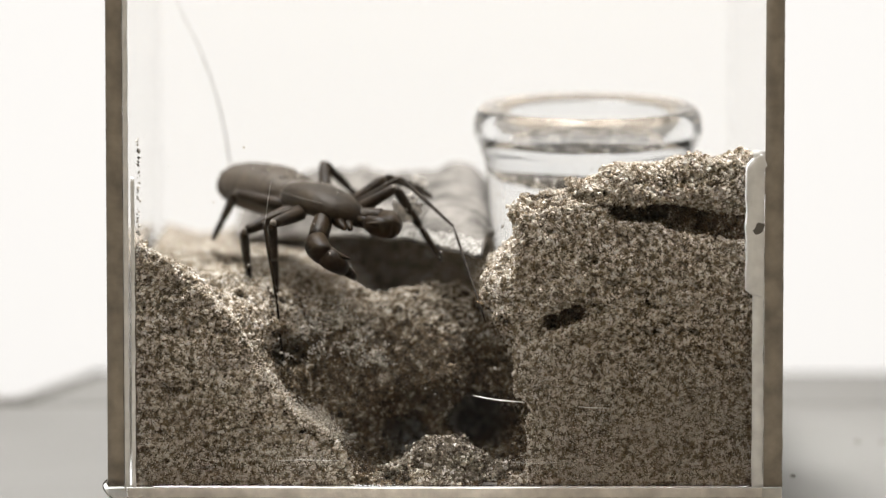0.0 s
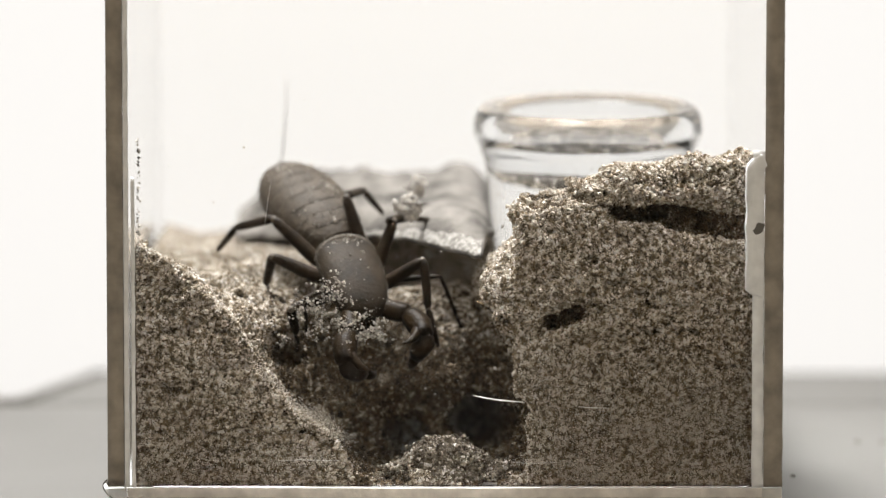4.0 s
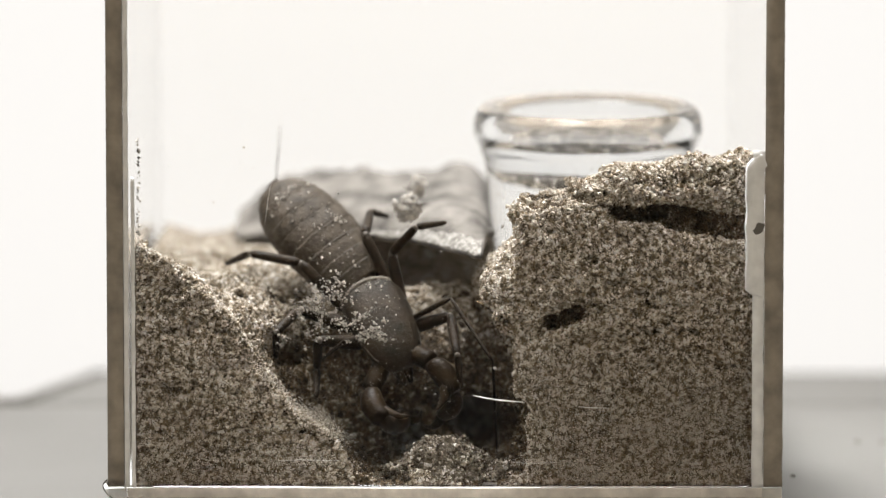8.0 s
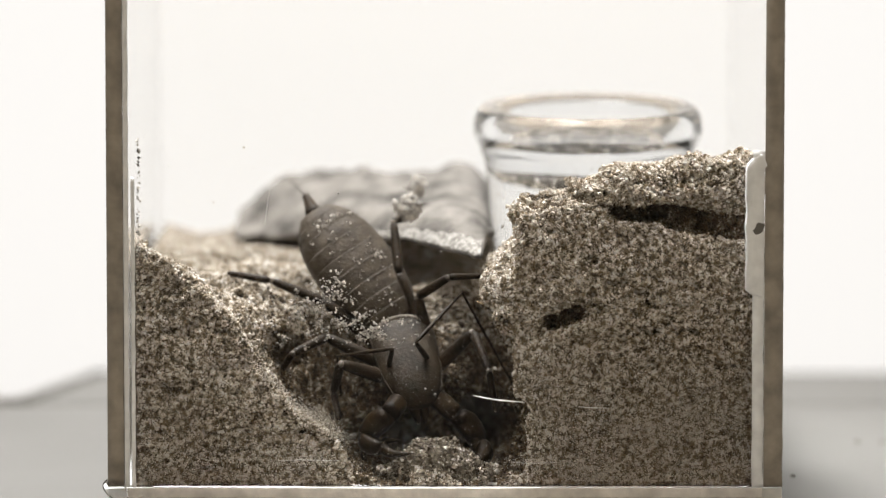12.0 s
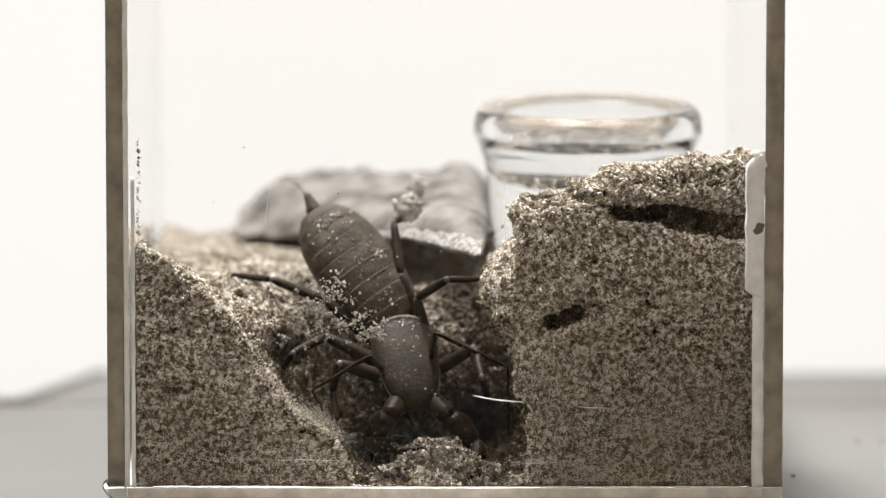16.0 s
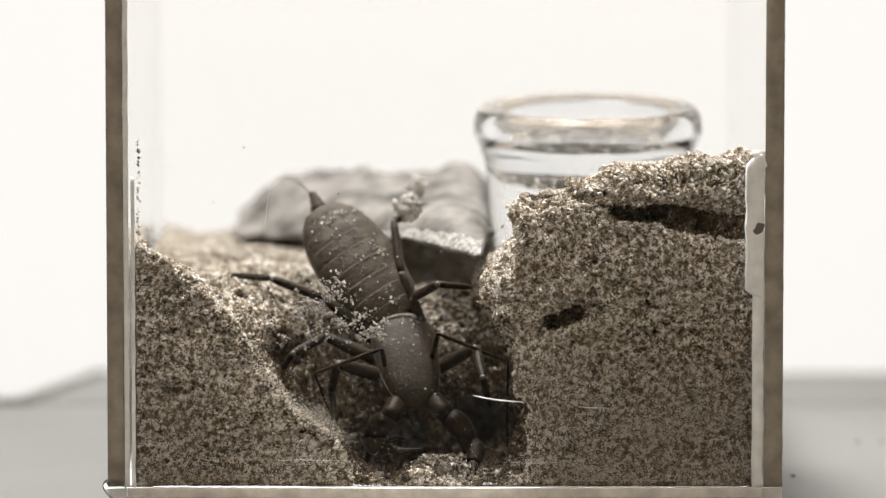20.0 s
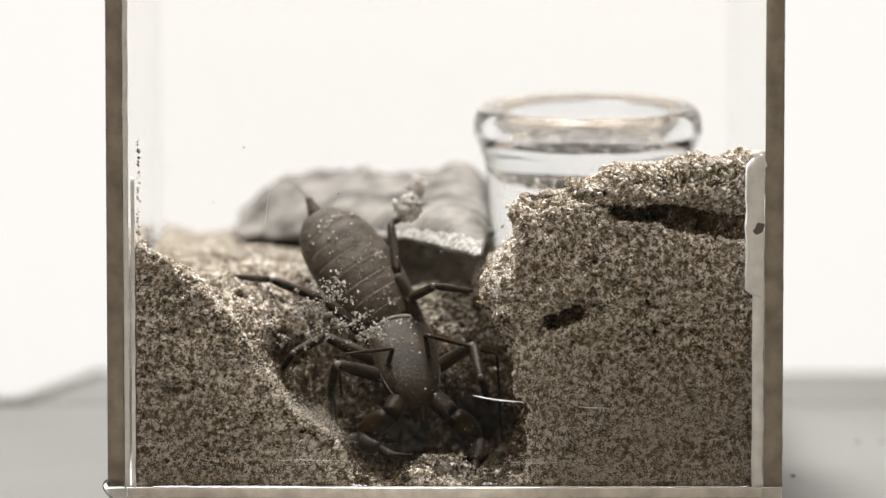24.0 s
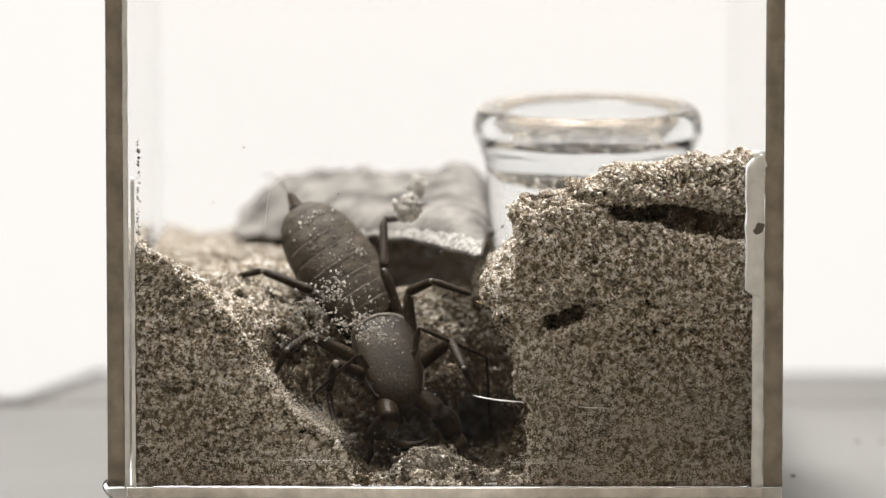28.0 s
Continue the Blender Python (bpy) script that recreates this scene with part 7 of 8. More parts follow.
    walk(LEGS["r3"][2], [
        (0.0, bone(-16.2, 4.4, 4.5, -21.4, 1.6, 2.8)), (0.5, bone(-12.8, 4.0, 5.3, -17.6, 1.0, 2.7)), (1.0, bone(-15.0, 1.0, 2.9, -19.2, -2.4, 0.0)),
        (1.5, bone(-15.3, 0.7, 2.0, -19.4, -2.5, -1.4)), (2.0, bone(-14.9, 0.2, 2.0, -18.9, -3.0, -1.4)), (2.5, bone(-14.2, 0.6, 2.2, -18.2, -3.1, -0.8)),
        (3.0, bone(-12.4, 0.4, 2.7, -16.2, -3.2, -0.7)), (3.5, bone(-10.8, 2.4, 3.4, -14.8, -0.7, -0.1)), (4.2, bone(-11.5, -4.2, 1.6, -16.2, -6.4, -1.7)),
        (5.5, bone(-9.1, -0.1, 10.6, -14.4, -1.2, 7.6)), (6.0, bone(-9.3, 0.0, 10.6, -14.6, -1.0, 7.6)), (7.0, bone(-9.2, -0.5, 10.4, -14.4, -1.5, 7.3)),
        (8.0, bone(-8.7, -0.9, 10.4, -13.9, -1.8, 7.3)), (9.0, bone(-9.4, -1.8, 10.0, -14.9, -3.5, 7.7)), (9.5, bone(-9.1, 0.7, 9.4, -14.8, 1.6, 7.3)),
        (10.0, bone(-8.4, 0.2, 9.5, -14.2, 0.8, 7.5)), (11.0, bone(-7.5, 0.1, 9.4, -13.2, -1.1, 7.3)), (12.0, bone(-7.4, 0.2, 10.3, -13.0, -0.9, 7.8)),
        (15.0, bone(-7.1, -0.2, 9.8, -12.6, -1.6, 7.6)), (16.0, bone(-7.0, -0.5, 9.9, -12.4, -1.7, 7.1)), (17.0, bone(-7.2, 0.4, 9.7, -12.4, -0.3, 6.4)),
        (18.0, bone(-6.8, 1.0, 10.1, -11.8, -0.1, 6.8)), (19.0, bone(-6.1, 1.9, 10.1, -11.1, 0.4, 6.7)), (20.0, bone(-5.3, 0.7, 10.1, -10.7, 0.0, 7.3)),
        (21.0, bone(-4.5, 0.8, 10.2, -10.3, 0.8, 8.0)), (24.0, bone(-5.1, 1.7, 10.3, -10.9, 2.2, 8.4)), (25.0, bone(-5.1, 1.0, 10.0, -10.9, 1.9, 8.2)),
        (26.0, bone(-5.8, 0.9, 10.2, -11.7, 1.8, 8.4)), (27.0, bone(-5.5, 1.2, 10.1, -11.3, 2.1, 8.3)), (27.5, bone(-6.1, 1.1, 10.4, -11.8, 3.0, 8.9)),
        (28.0, bone(-7.8, 1.2, 10.3, -13.1, 4.4, 9.6))])
    walk(LEGS["r4"][0], [
        (0.0, bone(-3.5, 2.4, -1.2, -5.3, -5.4, 5.5)), (0.5, bone(-3.5, 2.4, -1.2, -4.6, -6.0, 4.8)), (1.0, bone(-3.5, 2.4, -1.2, -4.9, -6.7, 3.8)),
        (1.5, bone(-3.5, 2.4, -1.2, -5.9, -7.1, 2.5)), (2.0, bone(-3.5, 2.4, -1.2, -5.8, -7.1, 2.4)), (2.5, bone(-3.5, 2.4, -1.2, -4.8, -6.7, 3.7)),
        (3.0, bone(-3.5, 2.4, -1.2, -2.1, -5.1, 6.0)), (3.5, bone(-3.5, 2.4, -1.2, -1.3, -4.1, 6.7)), (4.2, bone(-3.5, 2.4, -1.2, -1.5, -5.5, 5.4)),
        (5.5, bone(-3.5, 2.4, -1.2, -3.3, -6.3, 4.5)), (6.0, bone(-3.5, 2.4, -1.2, -3.5, -6.3, 4.6)), (7.0, bone(-3.5, 2.4, -1.2, -3.3, -6.5, 4.3)),
        (8.0, bone(-3.5, 2.4, -1.2, -2.8, -6.6, 4.1)), (9.0, bone(-3.5, 2.4, -1.2, -3.0, -6.8, 3.7)), (9.5, bone(-3.5, 2.4, -1.2, -1.4, -6.4, 4.0)),
        (10.0, bone(-3.5, 2.4, -1.2, -1.5, -6.4, 4.1)), (11.0, bone(-3.5, 2.4, -1.2, -1.6, -6.4, 4.0)), (12.0, bone(-3.5, 2.4, -1.2, -1.3, -5.9, 4.7)),
        (15.0, bone(-3.5, 2.4, -1.2, -1.0, -6.0, 4.4)), (16.0, bone(-3.5, 2.4, -1.2, -1.1, -6.2, 4.2)), (17.0, bone(-3.5, 2.4, -1.2, -1.7, -6.4, 4.1)),
        (18.0, bone(-3.5, 2.4, -1.2, -1.5, -6.0, 4.7)), (19.0, bone(-3.5, 2.4, -1.2, -1.2, -5.7, 5.0)), (20.0, bone(-3.5, 2.4, -1.2, -1.2, -6.1, 4.4)),
        (21.0, bone(-3.5, 2.4, -1.2, -1.3, -6.1, 4.4)), (24.0, bone(-3.5, 2.4, -1.2, -1.2, -5.8, 4.9)), (25.0, bone(-3.5, 2.4, -1.2, -1.2, -6.2, 4.2)),
        (26.0, bone(-3.5, 2.4, -1.2, -1.4, -6.2, 4.4)), (27.0, bone(-3.5, 2.4, -1.2, -1.6, -6.2, 4.5)), (27.5, bone(-3.5, 2.4, -1.2, -1.5, -6.1, 4.5)),
        (28.0, bone(-3.5, 2.4, -1.2, -2.4, -6.3, 4.4))])
    walk(LEGS["r4"][1], [
        (0.0, bone(-5.3, -5.4, 5.5, -12.4, -9.1, 1.8)), (0.5, bone(-4.6, -6.0, 4.8, -11.3, -10.5, 1.2)), (1.0, bone(-4.9, -6.7, 3.8, -10.9, -10.9, -1.0)),
        (1.5, bone(-5.9, -7.1, 2.5, -11.5, -11.0, -3.0)), (2.0, bone(-5.8, -7.1, 2.4, -11.2, -11.4, -3.1)), (2.5, bone(-4.8, -6.7, 3.7, -10.0, -10.4, -2.4)),
        (3.0, bone(-2.1, -5.1, 6.0, -6.8, -7.1, -1.2)), (3.5, bone(-1.3, -4.1, 6.7, -6.6, -8.6, 1.3)), (4.2, bone(-1.5, -5.5, 5.4, -6.4, -11.2, 0.8)),
        (5.5, bone(-3.3, -6.3, 4.5, -7.4, -12.6, -0.1)), (6.0, bone(-3.5, -6.3, 4.6, -7.7, -12.6, 0.1)), (7.0, bone(-3.3, -6.5, 4.3, -7.3, -12.7, -0.6)),
        (8.0, bone(-2.8, -6.6, 4.1, -6.4, -12.9, -0.8)), (9.0, bone(-3.0, -6.8, 3.7, -6.8, -14.2, 0.8)), (9.5, bone(-1.4, -6.4, 4.0, -3.1, -15.0, 3.1)),
        (10.0, bone(-1.5, -6.4, 4.1, -3.2, -15.0, 3.9)), (11.0, bone(-1.6, -6.4, 4.0, -3.0, -15.1, 4.5)), (12.0, bone(-1.3, -5.9, 4.7, -2.2, -14.4, 6.9)),
        (15.0, bone(-1.0, -6.0, 4.4, -1.2, -14.5, 6.8)), (16.0, bone(-1.1, -6.2, 4.2, -1.5, -14.8, 6.0)), (17.0, bone(-1.7, -6.4, 4.1, -3.1, -15.1, 3.9)),
        (18.0, bone(-1.5, -6.0, 4.7, -2.5, -14.7, 5.8)), (19.0, bone(-1.2, -5.7, 5.0, -1.9, -14.4, 6.3)), (20.0, bone(-1.2, -6.1, 4.4, -1.5, -14.8, 5.9)),
        (21.0, bone(-1.3, -6.1, 4.4, -1.7, -14.8, 6.0)), (24.0, bone(-1.2, -5.8, 4.9, -1.8, -14.3, 7.0)), (25.0, bone(-1.2, -6.2, 4.2, -1.8, -14.9, 5.6)),
        (26.0, bone(-1.4, -6.2, 4.4, -2.3, -14.7, 6.2)), (27.0, bone(-1.6, -6.2, 4.5, -2.5, -14.7, 6.2)), (27.5, bone(-1.5, -6.1, 4.5, -2.6, -14.7, 6.2)),
        (28.0, bone(-2.4, -6.3, 4.4, -4.5, -14.9, 4.9))])
    walk(LEGS["r4"][2], [
        (0.0, bone(-12.4, -9.1, 1.8, -17.9, -10.7, -2.5)), (0.5, bone(-11.3, -10.5, 1.2, -16.7, -12.5, -3.1)), (1.0, bone(-10.9, -10.9, -1.0, -15.9, -12.4, -6.0)),
        (1.5, bone(-11.5, -11.0, -3.0, -16.0, -12.1, -8.5)), (2.0, bone(-11.2, -11.4, -3.1, -15.6, -12.6, -8.6)), (2.5, bone(-10.0, -10.4, -2.4, -14.7, -12.0, -7.6)),
        (3.0, bone(-6.8, -7.1, -1.2, -11.5, -8.5, -6.4)), (3.5, bone(-6.6, -8.6, 1.3, -10.4, -9.3, -4.7)), (4.2, bone(-6.4, -11.2, 0.8, -10.4, -12.0, -5.0)),
        (5.5, bone(-7.4, -12.6, -0.1, -11.2, -14.4, -5.9)), (6.0, bone(-7.7, -12.6, 0.1, -11.5, -14.4, -5.7)), (7.0, bone(-7.3, -12.7, -0.6, -11.1, -14.3, -6.4)),
        (8.0, bone(-6.4, -12.9, -0.8, -10.2, -14.5, -6.7)), (9.0, bone(-6.8, -14.2, 0.8, -10.7, -15.9, -4.9)), (9.5, bone(-3.1, -15.0, 3.1, -6.4, -18.8, -2.0)),
        (10.0, bone(-3.2, -15.0, 3.9, -6.4, -18.8, -1.2)), (11.0, bone(-3.0, -15.1, 4.5, -6.2, -18.7, -0.9)), (12.0, bone(-2.2, -14.4, 6.9, -5.2, -18.5, 1.9)),
        (15.0, bone(-1.2, -14.5, 6.8, -4.2, -18.6, 1.8)), (16.0, bone(-1.5, -14.8, 6.0, -4.5, -18.8, 0.9)), (17.0, bone(-3.1, -15.1, 3.9, -6.3, -18.9, -1.2)),
        (18.0, bone(-2.5, -14.7, 5.8, -5.6, -18.9, 0.9)), (19.0, bone(-1.9, -14.4, 6.3, -4.9, -18.8, 1.6)), (20.0, bone(-1.5, -14.8, 5.9, -4.5, -18.9, 0.9)),
        (21.0, bone(-1.7, -14.8, 6.0, -4.7, -18.9, 1.0)), (24.0, bone(-1.8, -14.3, 7.0, -4.9, -18.6, 2.1)), (25.0, bone(-1.8, -14.9, 5.6, -4.9, -18.8, 0.4)),
        (26.0, bone(-2.3, -14.7, 6.2, -5.4, -18.6, 1.1)), (27.0, bone(-2.5, -14.7, 6.2, -5.7, -18.6, 1.1)), (27.5, bone(-2.6, -14.7, 6.2, -5.9, -18.5, 1.1)),
        (28.0, bone(-4.5, -14.9, 4.9, -8.0, -18.2, -0.4))])
    walk(LEGS["lp"][0], [
        (0.0, bone(2.0, 12.6, -0.8, 4.4, 16.1, -4.4)), (0.5, bone(2.0, 12.6, -0.8, 3.5, 15.1, -5.4)), (1.0, bone(2.0, 12.6, -0.8, 3.9, 17.2, -3.2)),
        (1.5, bone(2.0, 12.6, -0.8, 3.7, 17.3, -3.1)), (2.0, bone(2.0, 12.6, -0.8, 3.9, 17.4, -2.7)), (2.5, bone(2.0, 12.6, -0.8, 4.1, 17.5, -2.2)),
        (3.0, bone(2.0, 12.6, -0.8, 3.0, 17.9, -1.9)), (3.5, bone(2.0, 12.6, -0.8, 1.9, 16.9, -4.2)), (4.2, bone(2.0, 12.6, -0.8, 3.9, 17.7, 0.1)),
        (5.5, bone(2.0, 12.6, -0.8, 5.0, 17.1, 0.2)), (6.0, bone(2.0, 12.6, -0.8, 5.3, 16.9, -0.1)), (7.0, bone(2.0, 12.6, -0.8, 5.6, 16.7, -0.5)),
        (8.0, bone(2.0, 12.6, -0.8, 5.9, 16.4, -1.7)), (9.0, bone(2.0, 12.6, -0.8, 5.6, 16.5, 0.7)), (9.5, bone(2.0, 12.6, -0.8, 6.0, 15.9, 1.2)),
        (10.0, bone(2.0, 12.6, -0.8, 5.1, 16.8, 0.9)), (11.0, bone(2.0, 12.6, -0.8, 5.6, 16.2, 1.3)), (12.0, bone(2.0, 12.6, -0.8, 5.1, 16.8, 0.9)),
        (15.0, bone(2.0, 12.6, -0.8, 4.7, 17.0, 1.0)), (16.0, bone(2.0, 12.6, -0.8, 4.5, 17.0, 1.3)), (17.0, bone(2.0, 12.6, -0.8, 5.2, 16.9, 0.6)),
        (18.0, bone(2.0, 12.6, -0.8, 4.9, 17.1, 0.3)), (19.0, bone(2.0, 12.6, -0.8, 4.8, 17.3, -0.8)), (20.0, bone(2.0, 12.6, -0.8, 4.5, 17.3, 0.6)),
        (21.0, bone(2.0, 12.6, -0.8, 4.5, 17.3, 0.5)), (24.0, bone(2.0, 12.6, -0.8, 4.7, 17.2, 0.5)), (25.0, bone(2.0, 12.6, -0.8, 5.1, 16.9, 0.6)),
        (26.0, bone(2.0, 12.6, -0.8, 4.5, 17.3, 0.7)), (27.0, bone(2.0, 12.6, -0.8, 4.9, 17.1, 0.2)), (27.5, bone(2.0, 12.6, -0.8, 4.0, 17.6, 0.2)),
        (28.0, bone(2.0, 12.6, -0.8, 2.7, 17.9, 0.3))])
    walk(LEGS["lp"][1], [
        (0.0, bone(4.4, 16.1, -4.4, 5.7, 22.0, -6.2)), (0.5, bone(3.5, 15.1, -5.4, 4.4, 21.0, -7.5)), (1.0, bone(3.9, 17.2, -3.2, 5.2, 22.4, -6.4)),
        (1.5, bone(3.7, 17.3, -3.1, 4.2, 22.1, -7.2)), (2.0, bone(3.9, 17.4, -2.7, 4.2, 22.2, -6.7)), (2.5, bone(4.1, 17.5, -2.2, 4.3, 22.2, -6.4)),
        (3.0, bone(3.0, 17.9, -1.9, 5.4, 23.4, -3.8)), (3.5, bone(1.9, 16.9, -4.2, 4.2, 22.3, -6.4)), (4.2, bone(3.9, 17.7, 0.1, 5.8, 23.7, -0.5)),
        (5.5, bone(5.0, 17.1, 0.2, 5.8, 23.3, 0.9)), (6.0, bone(5.3, 16.9, -0.1, 6.2, 23.1, 0.5)), (7.0, bone(5.6, 16.7, -0.5, 6.3, 22.9, 0.3)),
        (8.0, bone(5.9, 16.4, -1.7, 6.3, 22.6, -0.9)), (9.0, bone(5.6, 16.5, 0.7, 8.7, 21.4, 3.1)), (9.5, bone(6.0, 15.9, 1.2, 8.2, 15.8, -4.7)),
        (10.0, bone(5.1, 16.8, 0.9, 9.1, 16.9, -3.9)), (11.0, bone(5.6, 16.2, 1.3, 9.6, 16.4, -3.6)), (12.0, bone(5.1, 16.8, 0.9, 8.6, 16.6, -4.2)),
        (15.0, bone(4.7, 17.0, 1.0, 7.1, 16.9, -4.8)), (16.0, bone(4.5, 17.0, 1.3, 6.7, 16.9, -4.6)), (17.0, bone(5.2, 16.9, 0.6, 8.2, 16.6, -4.9)),
        (18.0, bone(4.9, 17.1, 0.3, 8.7, 16.6, -4.7)), (19.0, bone(4.8, 17.3, -0.8, 7.9, 16.6, -6.2)), (20.0, bone(4.5, 17.3, 0.6, 7.0, 17.0, -5.2)),
        (21.0, bone(4.5, 17.3, 0.5, 6.4, 17.1, -5.5)), (24.0, bone(4.7, 17.2, 0.5, 8.6, 16.5, -4.5)), (25.0, bone(5.1, 16.9, 0.6, 8.0, 16.3, -5.0)),
        (26.0, bone(4.5, 17.3, 0.7, 6.4, 16.5, -5.3)), (27.0, bone(4.9, 17.1, 0.2, 6.8, 16.3, -5.8)), (27.5, bone(4.0, 17.6, 0.2, 5.8, 16.8, -5.7)),
        (28.0, bone(2.7, 17.9, 0.3, 4.5, 17.2, -5.7))])
    walk(LEGS["lp"][2], [
        (0.0, bone(5.7, 22.0, -6.2, -0.6, 19.7, -8.8)), (0.5, bone(4.4, 21.0, -7.5, -1.8, 17.4, -7.1)), (1.0, bone(5.2, 22.4, -6.4, -0.6, 19.8, -9.8)),
        (1.5, bone(4.2, 22.1, -7.2, -1.0, 20.5, -11.9)), (2.0, bone(4.2, 22.2, -6.7, -1.0, 20.5, -11.4)), (2.5, bone(4.3, 22.2, -6.4, -0.9, 20.2, -10.9)),
        (3.0, bone(5.4, 23.4, -3.8, 1.5, 20.8, -9.2)), (3.5, bone(4.2, 22.3, -6.4, -0.6, 19.9, -11.2)), (4.2, bone(5.8, 23.7, -0.5, 0.4, 22.0, -5.0)),
        (5.5, bone(5.8, 23.3, 0.9, 0.2, 22.4, -3.6)), (6.0, bone(6.2, 23.1, 0.5, 0.6, 22.3, -3.9)), (7.0, bone(6.3, 22.9, 0.3, 0.6, 22.1, -4.1)),
        (8.0, bone(6.3, 22.6, -0.9, 0.6, 21.7, -5.2)), (9.0, bone(8.7, 21.4, 3.1, 4.8, 23.2, -2.7)), (9.5, bone(8.2, 15.8, -4.7, 6.5, 21.9, -1.4)),
        (10.0, bone(9.1, 16.9, -3.9, 7.5, 22.8, -0.1)), (11.0, bone(9.6, 16.4, -3.6, 7.0, 22.3, -0.3)), (12.0, bone(8.6, 16.6, -4.2, 5.8, 22.5, -1.1)),
        (15.0, bone(7.1, 16.9, -4.8, 4.1, 22.0, -0.8)), (16.0, bone(6.7, 16.9, -4.6, 3.5, 22.0, -0.6)), (17.0, bone(8.2, 16.6, -4.9, 5.7, 22.1, -1.0)),
        (18.0, bone(8.7, 16.6, -4.7, 6.4, 22.5, -1.4)), (19.0, bone(7.9, 16.6, -6.2, 5.1, 22.3, -2.9)), (20.0, bone(7.0, 17.0, -5.2, 3.6, 22.1, -1.4)),
        (21.0, bone(6.4, 17.1, -5.5, 2.6, 21.8, -1.5)), (24.0, bone(8.6, 16.5, -4.5, 5.7, 22.5, -1.8)), (25.0, bone(8.0, 16.3, -5.0, 5.2, 21.9, -1.4)),
        (26.0, bone(6.4, 16.5, -5.3, 3.6, 21.9, -1.4)), (27.0, bone(6.8, 16.3, -5.8, 3.4, 21.2, -1.8)), (27.5, bone(5.8, 16.8, -5.7, 2.0, 21.4, -1.8)),
        (28.0, bone(4.5, 17.2, -5.7, 0.4, 21.5, -1.7))])
    walk(LEGS["rp"][0], [
        (0.0, bone(-2.0, 12.6, -0.8, -6.9, 15.0, -0.1)), (0.5, bone(-2.0, 12.6, -0.8, -7.1, 14.6, -0.4)), (1.0, bone(-2.0, 12.6, -0.8, -7.1, 14.6, -0.9)),
        (1.5, bone(-2.0, 12.6, -0.8, -6.9, 14.9, -1.8)), (2.0, bone(-2.0, 12.6, -0.8, -6.7, 15.3, -1.4)), (2.5, bone(-2.0, 12.6, -0.8, -6.2, 16.2, -0.6)),
        (3.0, bone(-2.0, 12.6, -0.8, -7.1, 14.7, -1.2)), (3.5, bone(-2.0, 12.6, -0.8, -6.6, 15.3, -2.1)), (4.2, bone(-2.0, 12.6, -0.8, -6.2, 15.8, 0.5)),
        (5.5, bone(-2.0, 12.6, -0.8, -4.2, 17.2, 1.2)), (6.0, bone(-2.0, 12.6, -0.8, -4.0, 17.3, 1.3)), (7.0, bone(-2.0, 12.6, -0.8, -3.9, 17.2, 1.6)),
        (8.0, bone(-2.0, 12.6, -0.8, -3.7, 17.1, 1.8)), (9.0, bone(-2.0, 12.6, -0.8, -4.3, 16.7, 2.0)), (9.5, bone(-2.0, 12.6, -0.8, -4.3, 17.2, 1.2)),
        (10.0, bone(-2.0, 12.6, -0.8, -4.0, 17.1, 1.6)), (11.0, bone(-2.0, 12.6, -0.8, -5.3, 16.9, -1.9)), (12.0, bone(-2.0, 12.6, -0.8, -5.3, 16.8, -1.9)),
        (15.0, bone(-2.0, 12.6, -0.8, -3.9, 17.7, -0.1)), (16.0, bone(-2.0, 12.6, -0.8, -4.4, 17.5, 0.0)), (17.0, bone(-2.0, 12.6, -0.8, -4.1, 17.7, -1.1)),
        (18.0, bone(-2.0, 12.6, -0.8, -4.8, 17.2, -1.7)), (19.0, bone(-2.0, 12.6, -0.8, -4.4, 17.4, -2.1)), (20.0, bone(-2.0, 12.6, -0.8, -4.1, 17.6, 0.1)),
        (21.0, bone(-2.0, 12.6, -0.8, -4.3, 17.5, 0.1)), (24.0, bone(-2.0, 12.6, -0.8, -4.7, 17.4, -1.2)), (25.0, bone(-2.0, 12.6, -0.8, -4.5, 17.5, -0.2)),
        (26.0, bone(-2.0, 12.6, -0.8, -3.8, 17.7, 0.1)), (27.0, bone(-2.0, 12.6, -0.8, -2.7, 17.8, 0.7)), (27.5, bone(-2.0, 12.6, -0.8, -3.6, 17.7, 0.4)),
        (28.0, bone(-2.0, 12.6, -0.8, -5.1, 17.1, -1.0))])
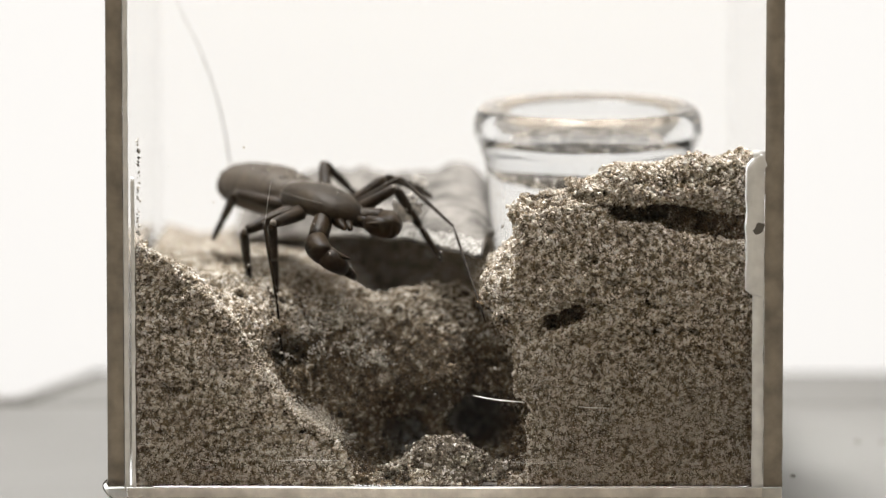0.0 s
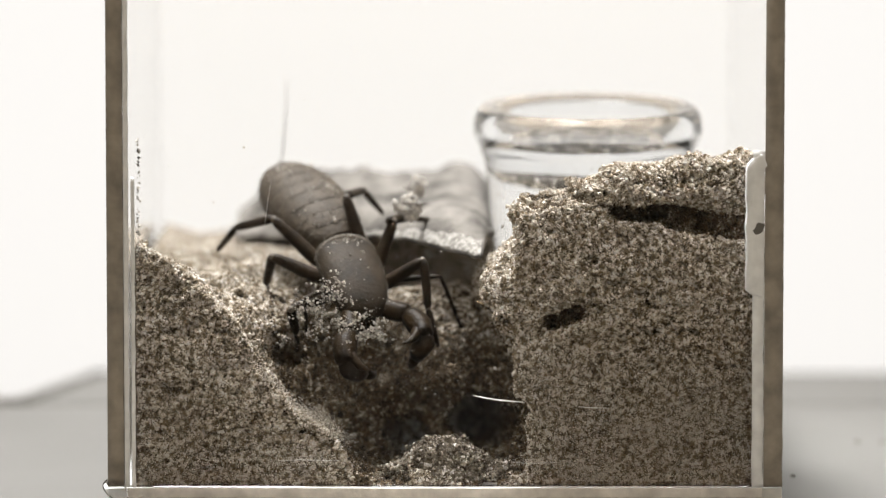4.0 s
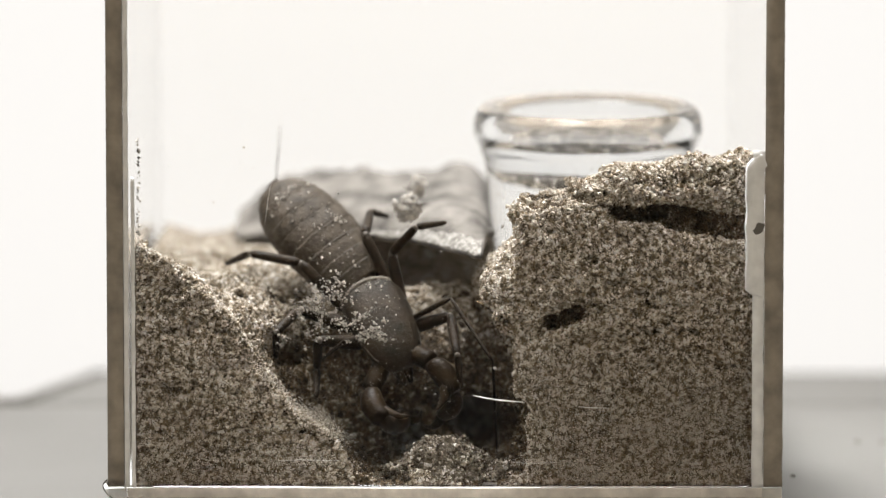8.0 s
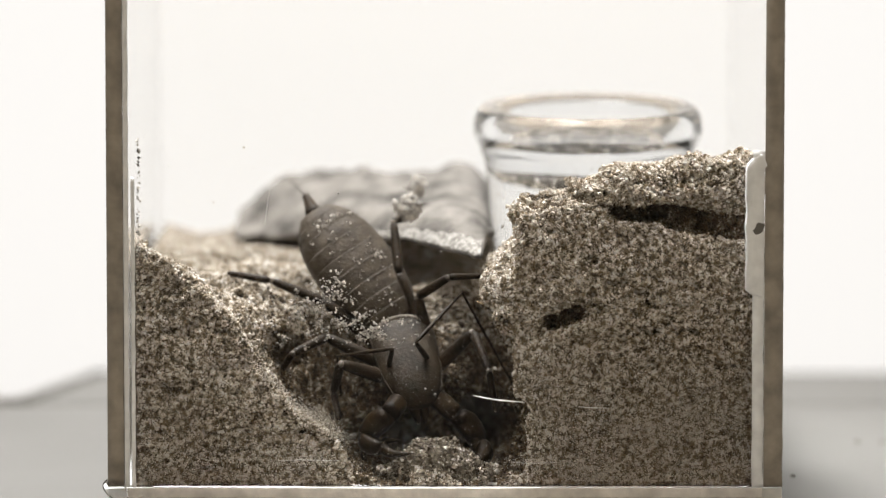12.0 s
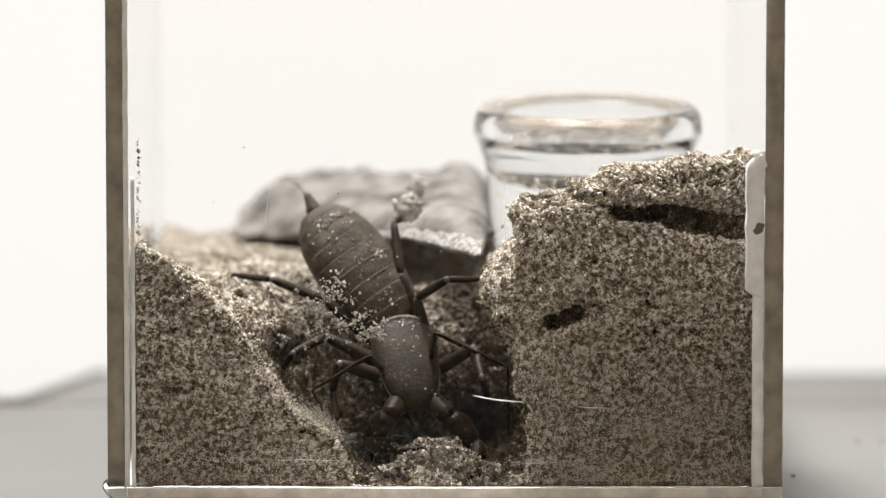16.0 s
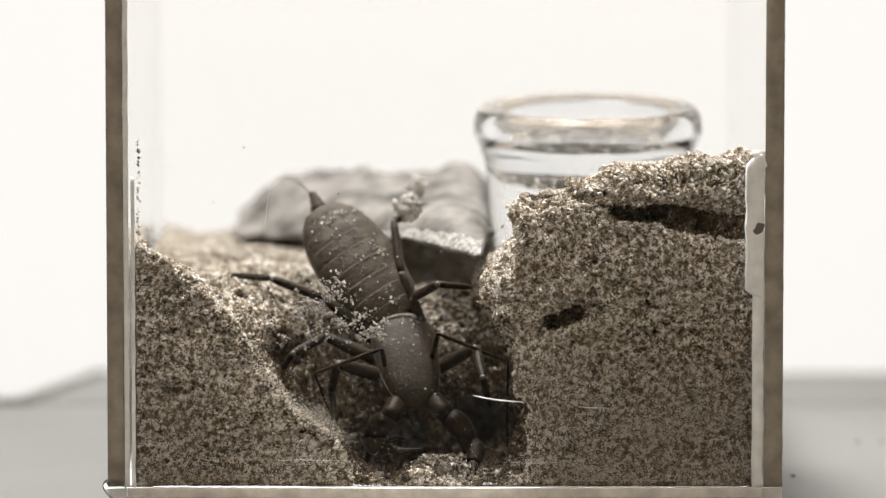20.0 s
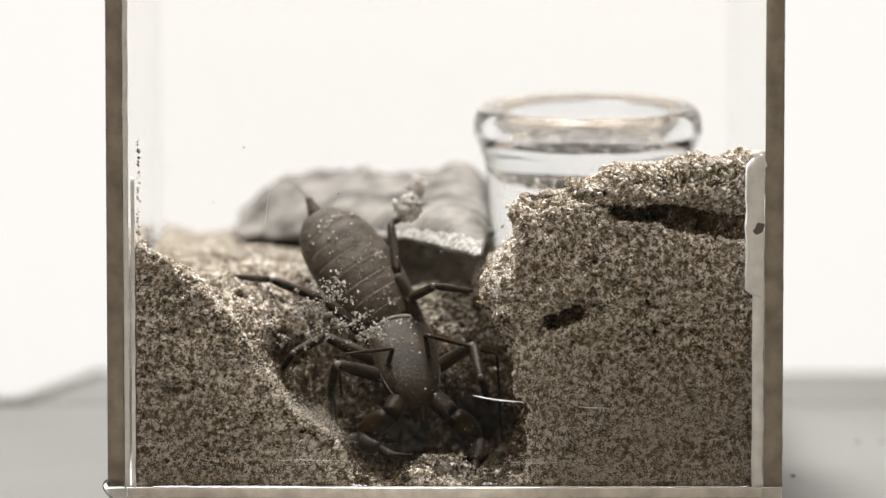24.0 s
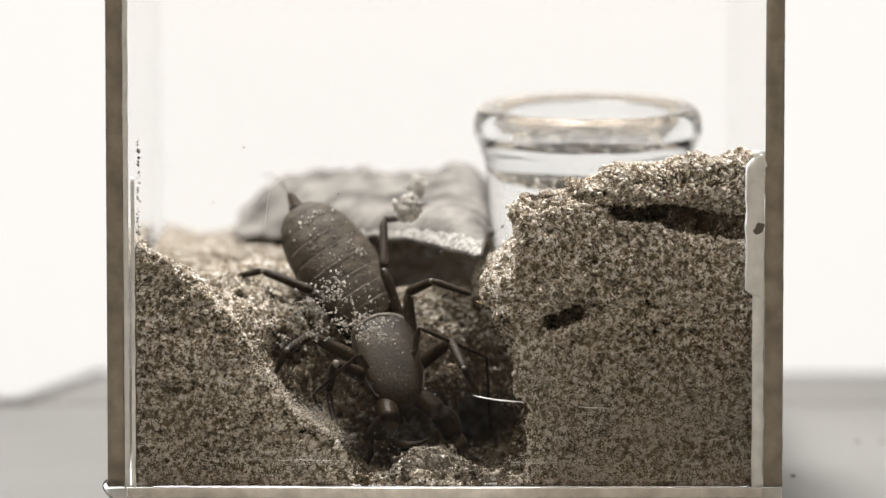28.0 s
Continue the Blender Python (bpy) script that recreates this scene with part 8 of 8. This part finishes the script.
    walk(LEGS["rp"][1], [
        (0.0, bone(-6.9, 15.0, -0.1, -5.0, 21.0, -1.1)), (0.5, bone(-7.1, 14.6, -0.4, -7.0, 20.4, -2.9)), (1.0, bone(-7.1, 14.6, -0.9, -7.9, 19.0, -5.2)),
        (1.5, bone(-6.9, 14.9, -1.8, -8.0, 20.1, -5.2)), (2.0, bone(-6.7, 15.3, -1.4, -7.6, 20.7, -4.5)), (2.5, bone(-6.2, 16.2, -0.6, -7.1, 21.6, -3.7)),
        (3.0, bone(-7.1, 14.7, -1.2, -8.8, 18.5, -5.9)), (3.5, bone(-6.6, 15.3, -2.1, -8.8, 21.1, -3.5)), (4.2, bone(-6.2, 15.8, 0.5, -6.8, 22.1, 1.3)),
        (5.5, bone(-4.2, 17.2, 1.2, -5.1, 23.4, 1.6)), (6.0, bone(-4.0, 17.3, 1.3, -4.8, 23.5, 1.3)), (7.0, bone(-3.9, 17.2, 1.6, -4.8, 23.4, 1.2)),
        (8.0, bone(-3.7, 17.1, 1.8, -4.9, 23.2, 0.6)), (9.0, bone(-4.3, 16.7, 2.0, -4.4, 22.8, 3.5)), (9.5, bone(-4.3, 17.2, 1.2, -6.7, 19.4, -4.1)),
        (10.0, bone(-4.0, 17.1, 1.6, -7.2, 19.9, -3.1)), (11.0, bone(-5.3, 16.9, -1.9, -8.5, 19.7, -6.5)), (12.0, bone(-5.3, 16.8, -1.9, -8.7, 19.2, -6.7)),
        (15.0, bone(-3.9, 17.7, -0.1, -7.5, 20.0, -4.8)), (16.0, bone(-4.4, 17.5, 0.0, -8.0, 19.9, -4.6)), (17.0, bone(-4.1, 17.7, -1.1, -7.4, 20.5, -5.7)),
        (18.0, bone(-4.8, 17.2, -1.7, -8.2, 19.6, -6.5)), (19.0, bone(-4.4, 17.4, -2.1, -7.9, 19.5, -6.9)), (20.0, bone(-4.1, 17.6, 0.1, -7.6, 20.0, -4.5)),
        (21.0, bone(-4.3, 17.5, 0.1, -7.8, 19.9, -4.6)), (24.0, bone(-4.7, 17.4, -1.2, -8.2, 19.5, -6.0)), (25.0, bone(-4.5, 17.5, -0.2, -7.8, 20.1, -4.8)),
        (26.0, bone(-3.8, 17.7, 0.1, -7.4, 20.6, -4.2)), (27.0, bone(-2.7, 17.8, 0.7, -5.8, 19.7, -4.5)), (27.5, bone(-3.6, 17.7, 0.4, -6.4, 19.2, -5.0)),
        (28.0, bone(-5.1, 17.1, -1.0, -7.5, 18.5, -6.6))])
    walk(LEGS["rp"][2], [
        (0.0, bone(-5.0, 21.0, -1.1, -2.5, 14.2, -0.8)), (0.5, bone(-7.0, 20.4, -2.9, -5.1, 14.4, -6.4)), (1.0, bone(-7.9, 19.0, -5.2, -6.3, 15.5, -11.3)),
        (1.5, bone(-8.0, 20.1, -5.2, -6.8, 18.4, -12.1)), (2.0, bone(-7.6, 20.7, -4.5, -6.5, 19.1, -11.5)), (2.5, bone(-7.1, 21.6, -3.7, -6.2, 19.9, -10.7)),
        (3.0, bone(-8.8, 18.5, -5.9, -8.7, 14.2, -11.7)), (3.5, bone(-8.8, 21.1, -3.5, -7.9, 18.2, -10.1)), (4.2, bone(-6.8, 22.1, 1.3, -5.6, 20.9, -5.7)),
        (5.5, bone(-5.1, 23.4, 1.6, -1.9, 24.1, -4.8)), (6.0, bone(-4.8, 23.5, 1.3, -1.6, 23.9, -5.1)), (7.0, bone(-4.8, 23.4, 1.2, -1.8, 23.6, -5.3)),
        (8.0, bone(-4.9, 23.2, 0.6, -2.0, 23.2, -6.0)), (9.0, bone(-4.4, 22.8, 3.5, -2.1, 22.1, -3.2)), (9.5, bone(-6.7, 19.4, -4.1, -3.8, 25.1, -0.8)),
        (10.0, bone(-7.2, 19.9, -3.1, -4.4, 25.8, -0.1)), (11.0, bone(-8.5, 19.7, -6.5, -5.6, 26.1, -5.1)), (12.0, bone(-8.7, 19.2, -6.7, -6.4, 25.9, -5.4)),
        (15.0, bone(-7.5, 20.0, -4.8, -6.4, 26.7, -2.4)), (16.0, bone(-8.0, 19.9, -4.6, -6.6, 26.6, -2.2)), (17.0, bone(-7.4, 20.5, -5.7, -5.4, 27.0, -3.4)),
        (18.0, bone(-8.2, 19.6, -6.5, -6.1, 26.3, -4.8)), (19.0, bone(-7.9, 19.5, -6.9, -6.3, 26.4, -5.5)), (20.0, bone(-7.6, 20.0, -4.5, -6.6, 26.8, -2.6)),
        (21.0, bone(-7.8, 19.9, -4.6, -6.5, 26.7, -2.6)), (24.0, bone(-8.2, 19.5, -6.0, -6.3, 26.3, -4.5)), (25.0, bone(-7.8, 20.1, -4.8, -5.6, 26.6, -2.9)),
        (26.0, bone(-7.4, 20.6, -4.2, -6.1, 27.1, -1.2)), (27.0, bone(-5.8, 19.7, -4.5, -3.7, 26.0, -1.6)), (27.5, bone(-6.4, 19.2, -5.0, -4.1, 25.4, -2.3)),
        (28.0, bone(-7.5, 18.5, -6.6, -4.8, 24.5, -3.8))])
    # the crumbs lie on the slope until the claws throw them against the pane
    for ob, low, start, stop in ((CRUMBS[0], pose(-0.0165, 0.020, 0.0270), 0.2, 0.6), (CRUMBS[1], pose(-0.0135, 0.017, 0.0210), 1.0, 1.5), (CRUMBS[2], pose(-0.0106, 0.016, 0.0190), 1.3, 1.9),
                                 (CRUMBS[3], pose(-0.0195, 0.019, 0.0240), 0.5, 1.0), (CRUMBS[4], pose(-0.0215, 0.015, 0.0205), 2.0, 2.8)):
        end = Matrix.Translation(ob.location)
        walk(ob, [(0.0, low), (start, low), (stop, end), (28.0, end)])
    low = Matrix.Translation((-0.0006, 0.0066, 0.0004))
    walk(mound, [(0.0, Matrix.Translation(mound.location)), (10.4, Matrix.Translation(mound.location)), (10.9, pose(-0.0016, 0.0064, 0.0029)),
                 (16.2, pose(-0.0012, 0.0064, 0.0029)), (17.6, low), (27.3, low), (28.0, pose(-0.0020, 0.0064, 0.0016))])


motions()
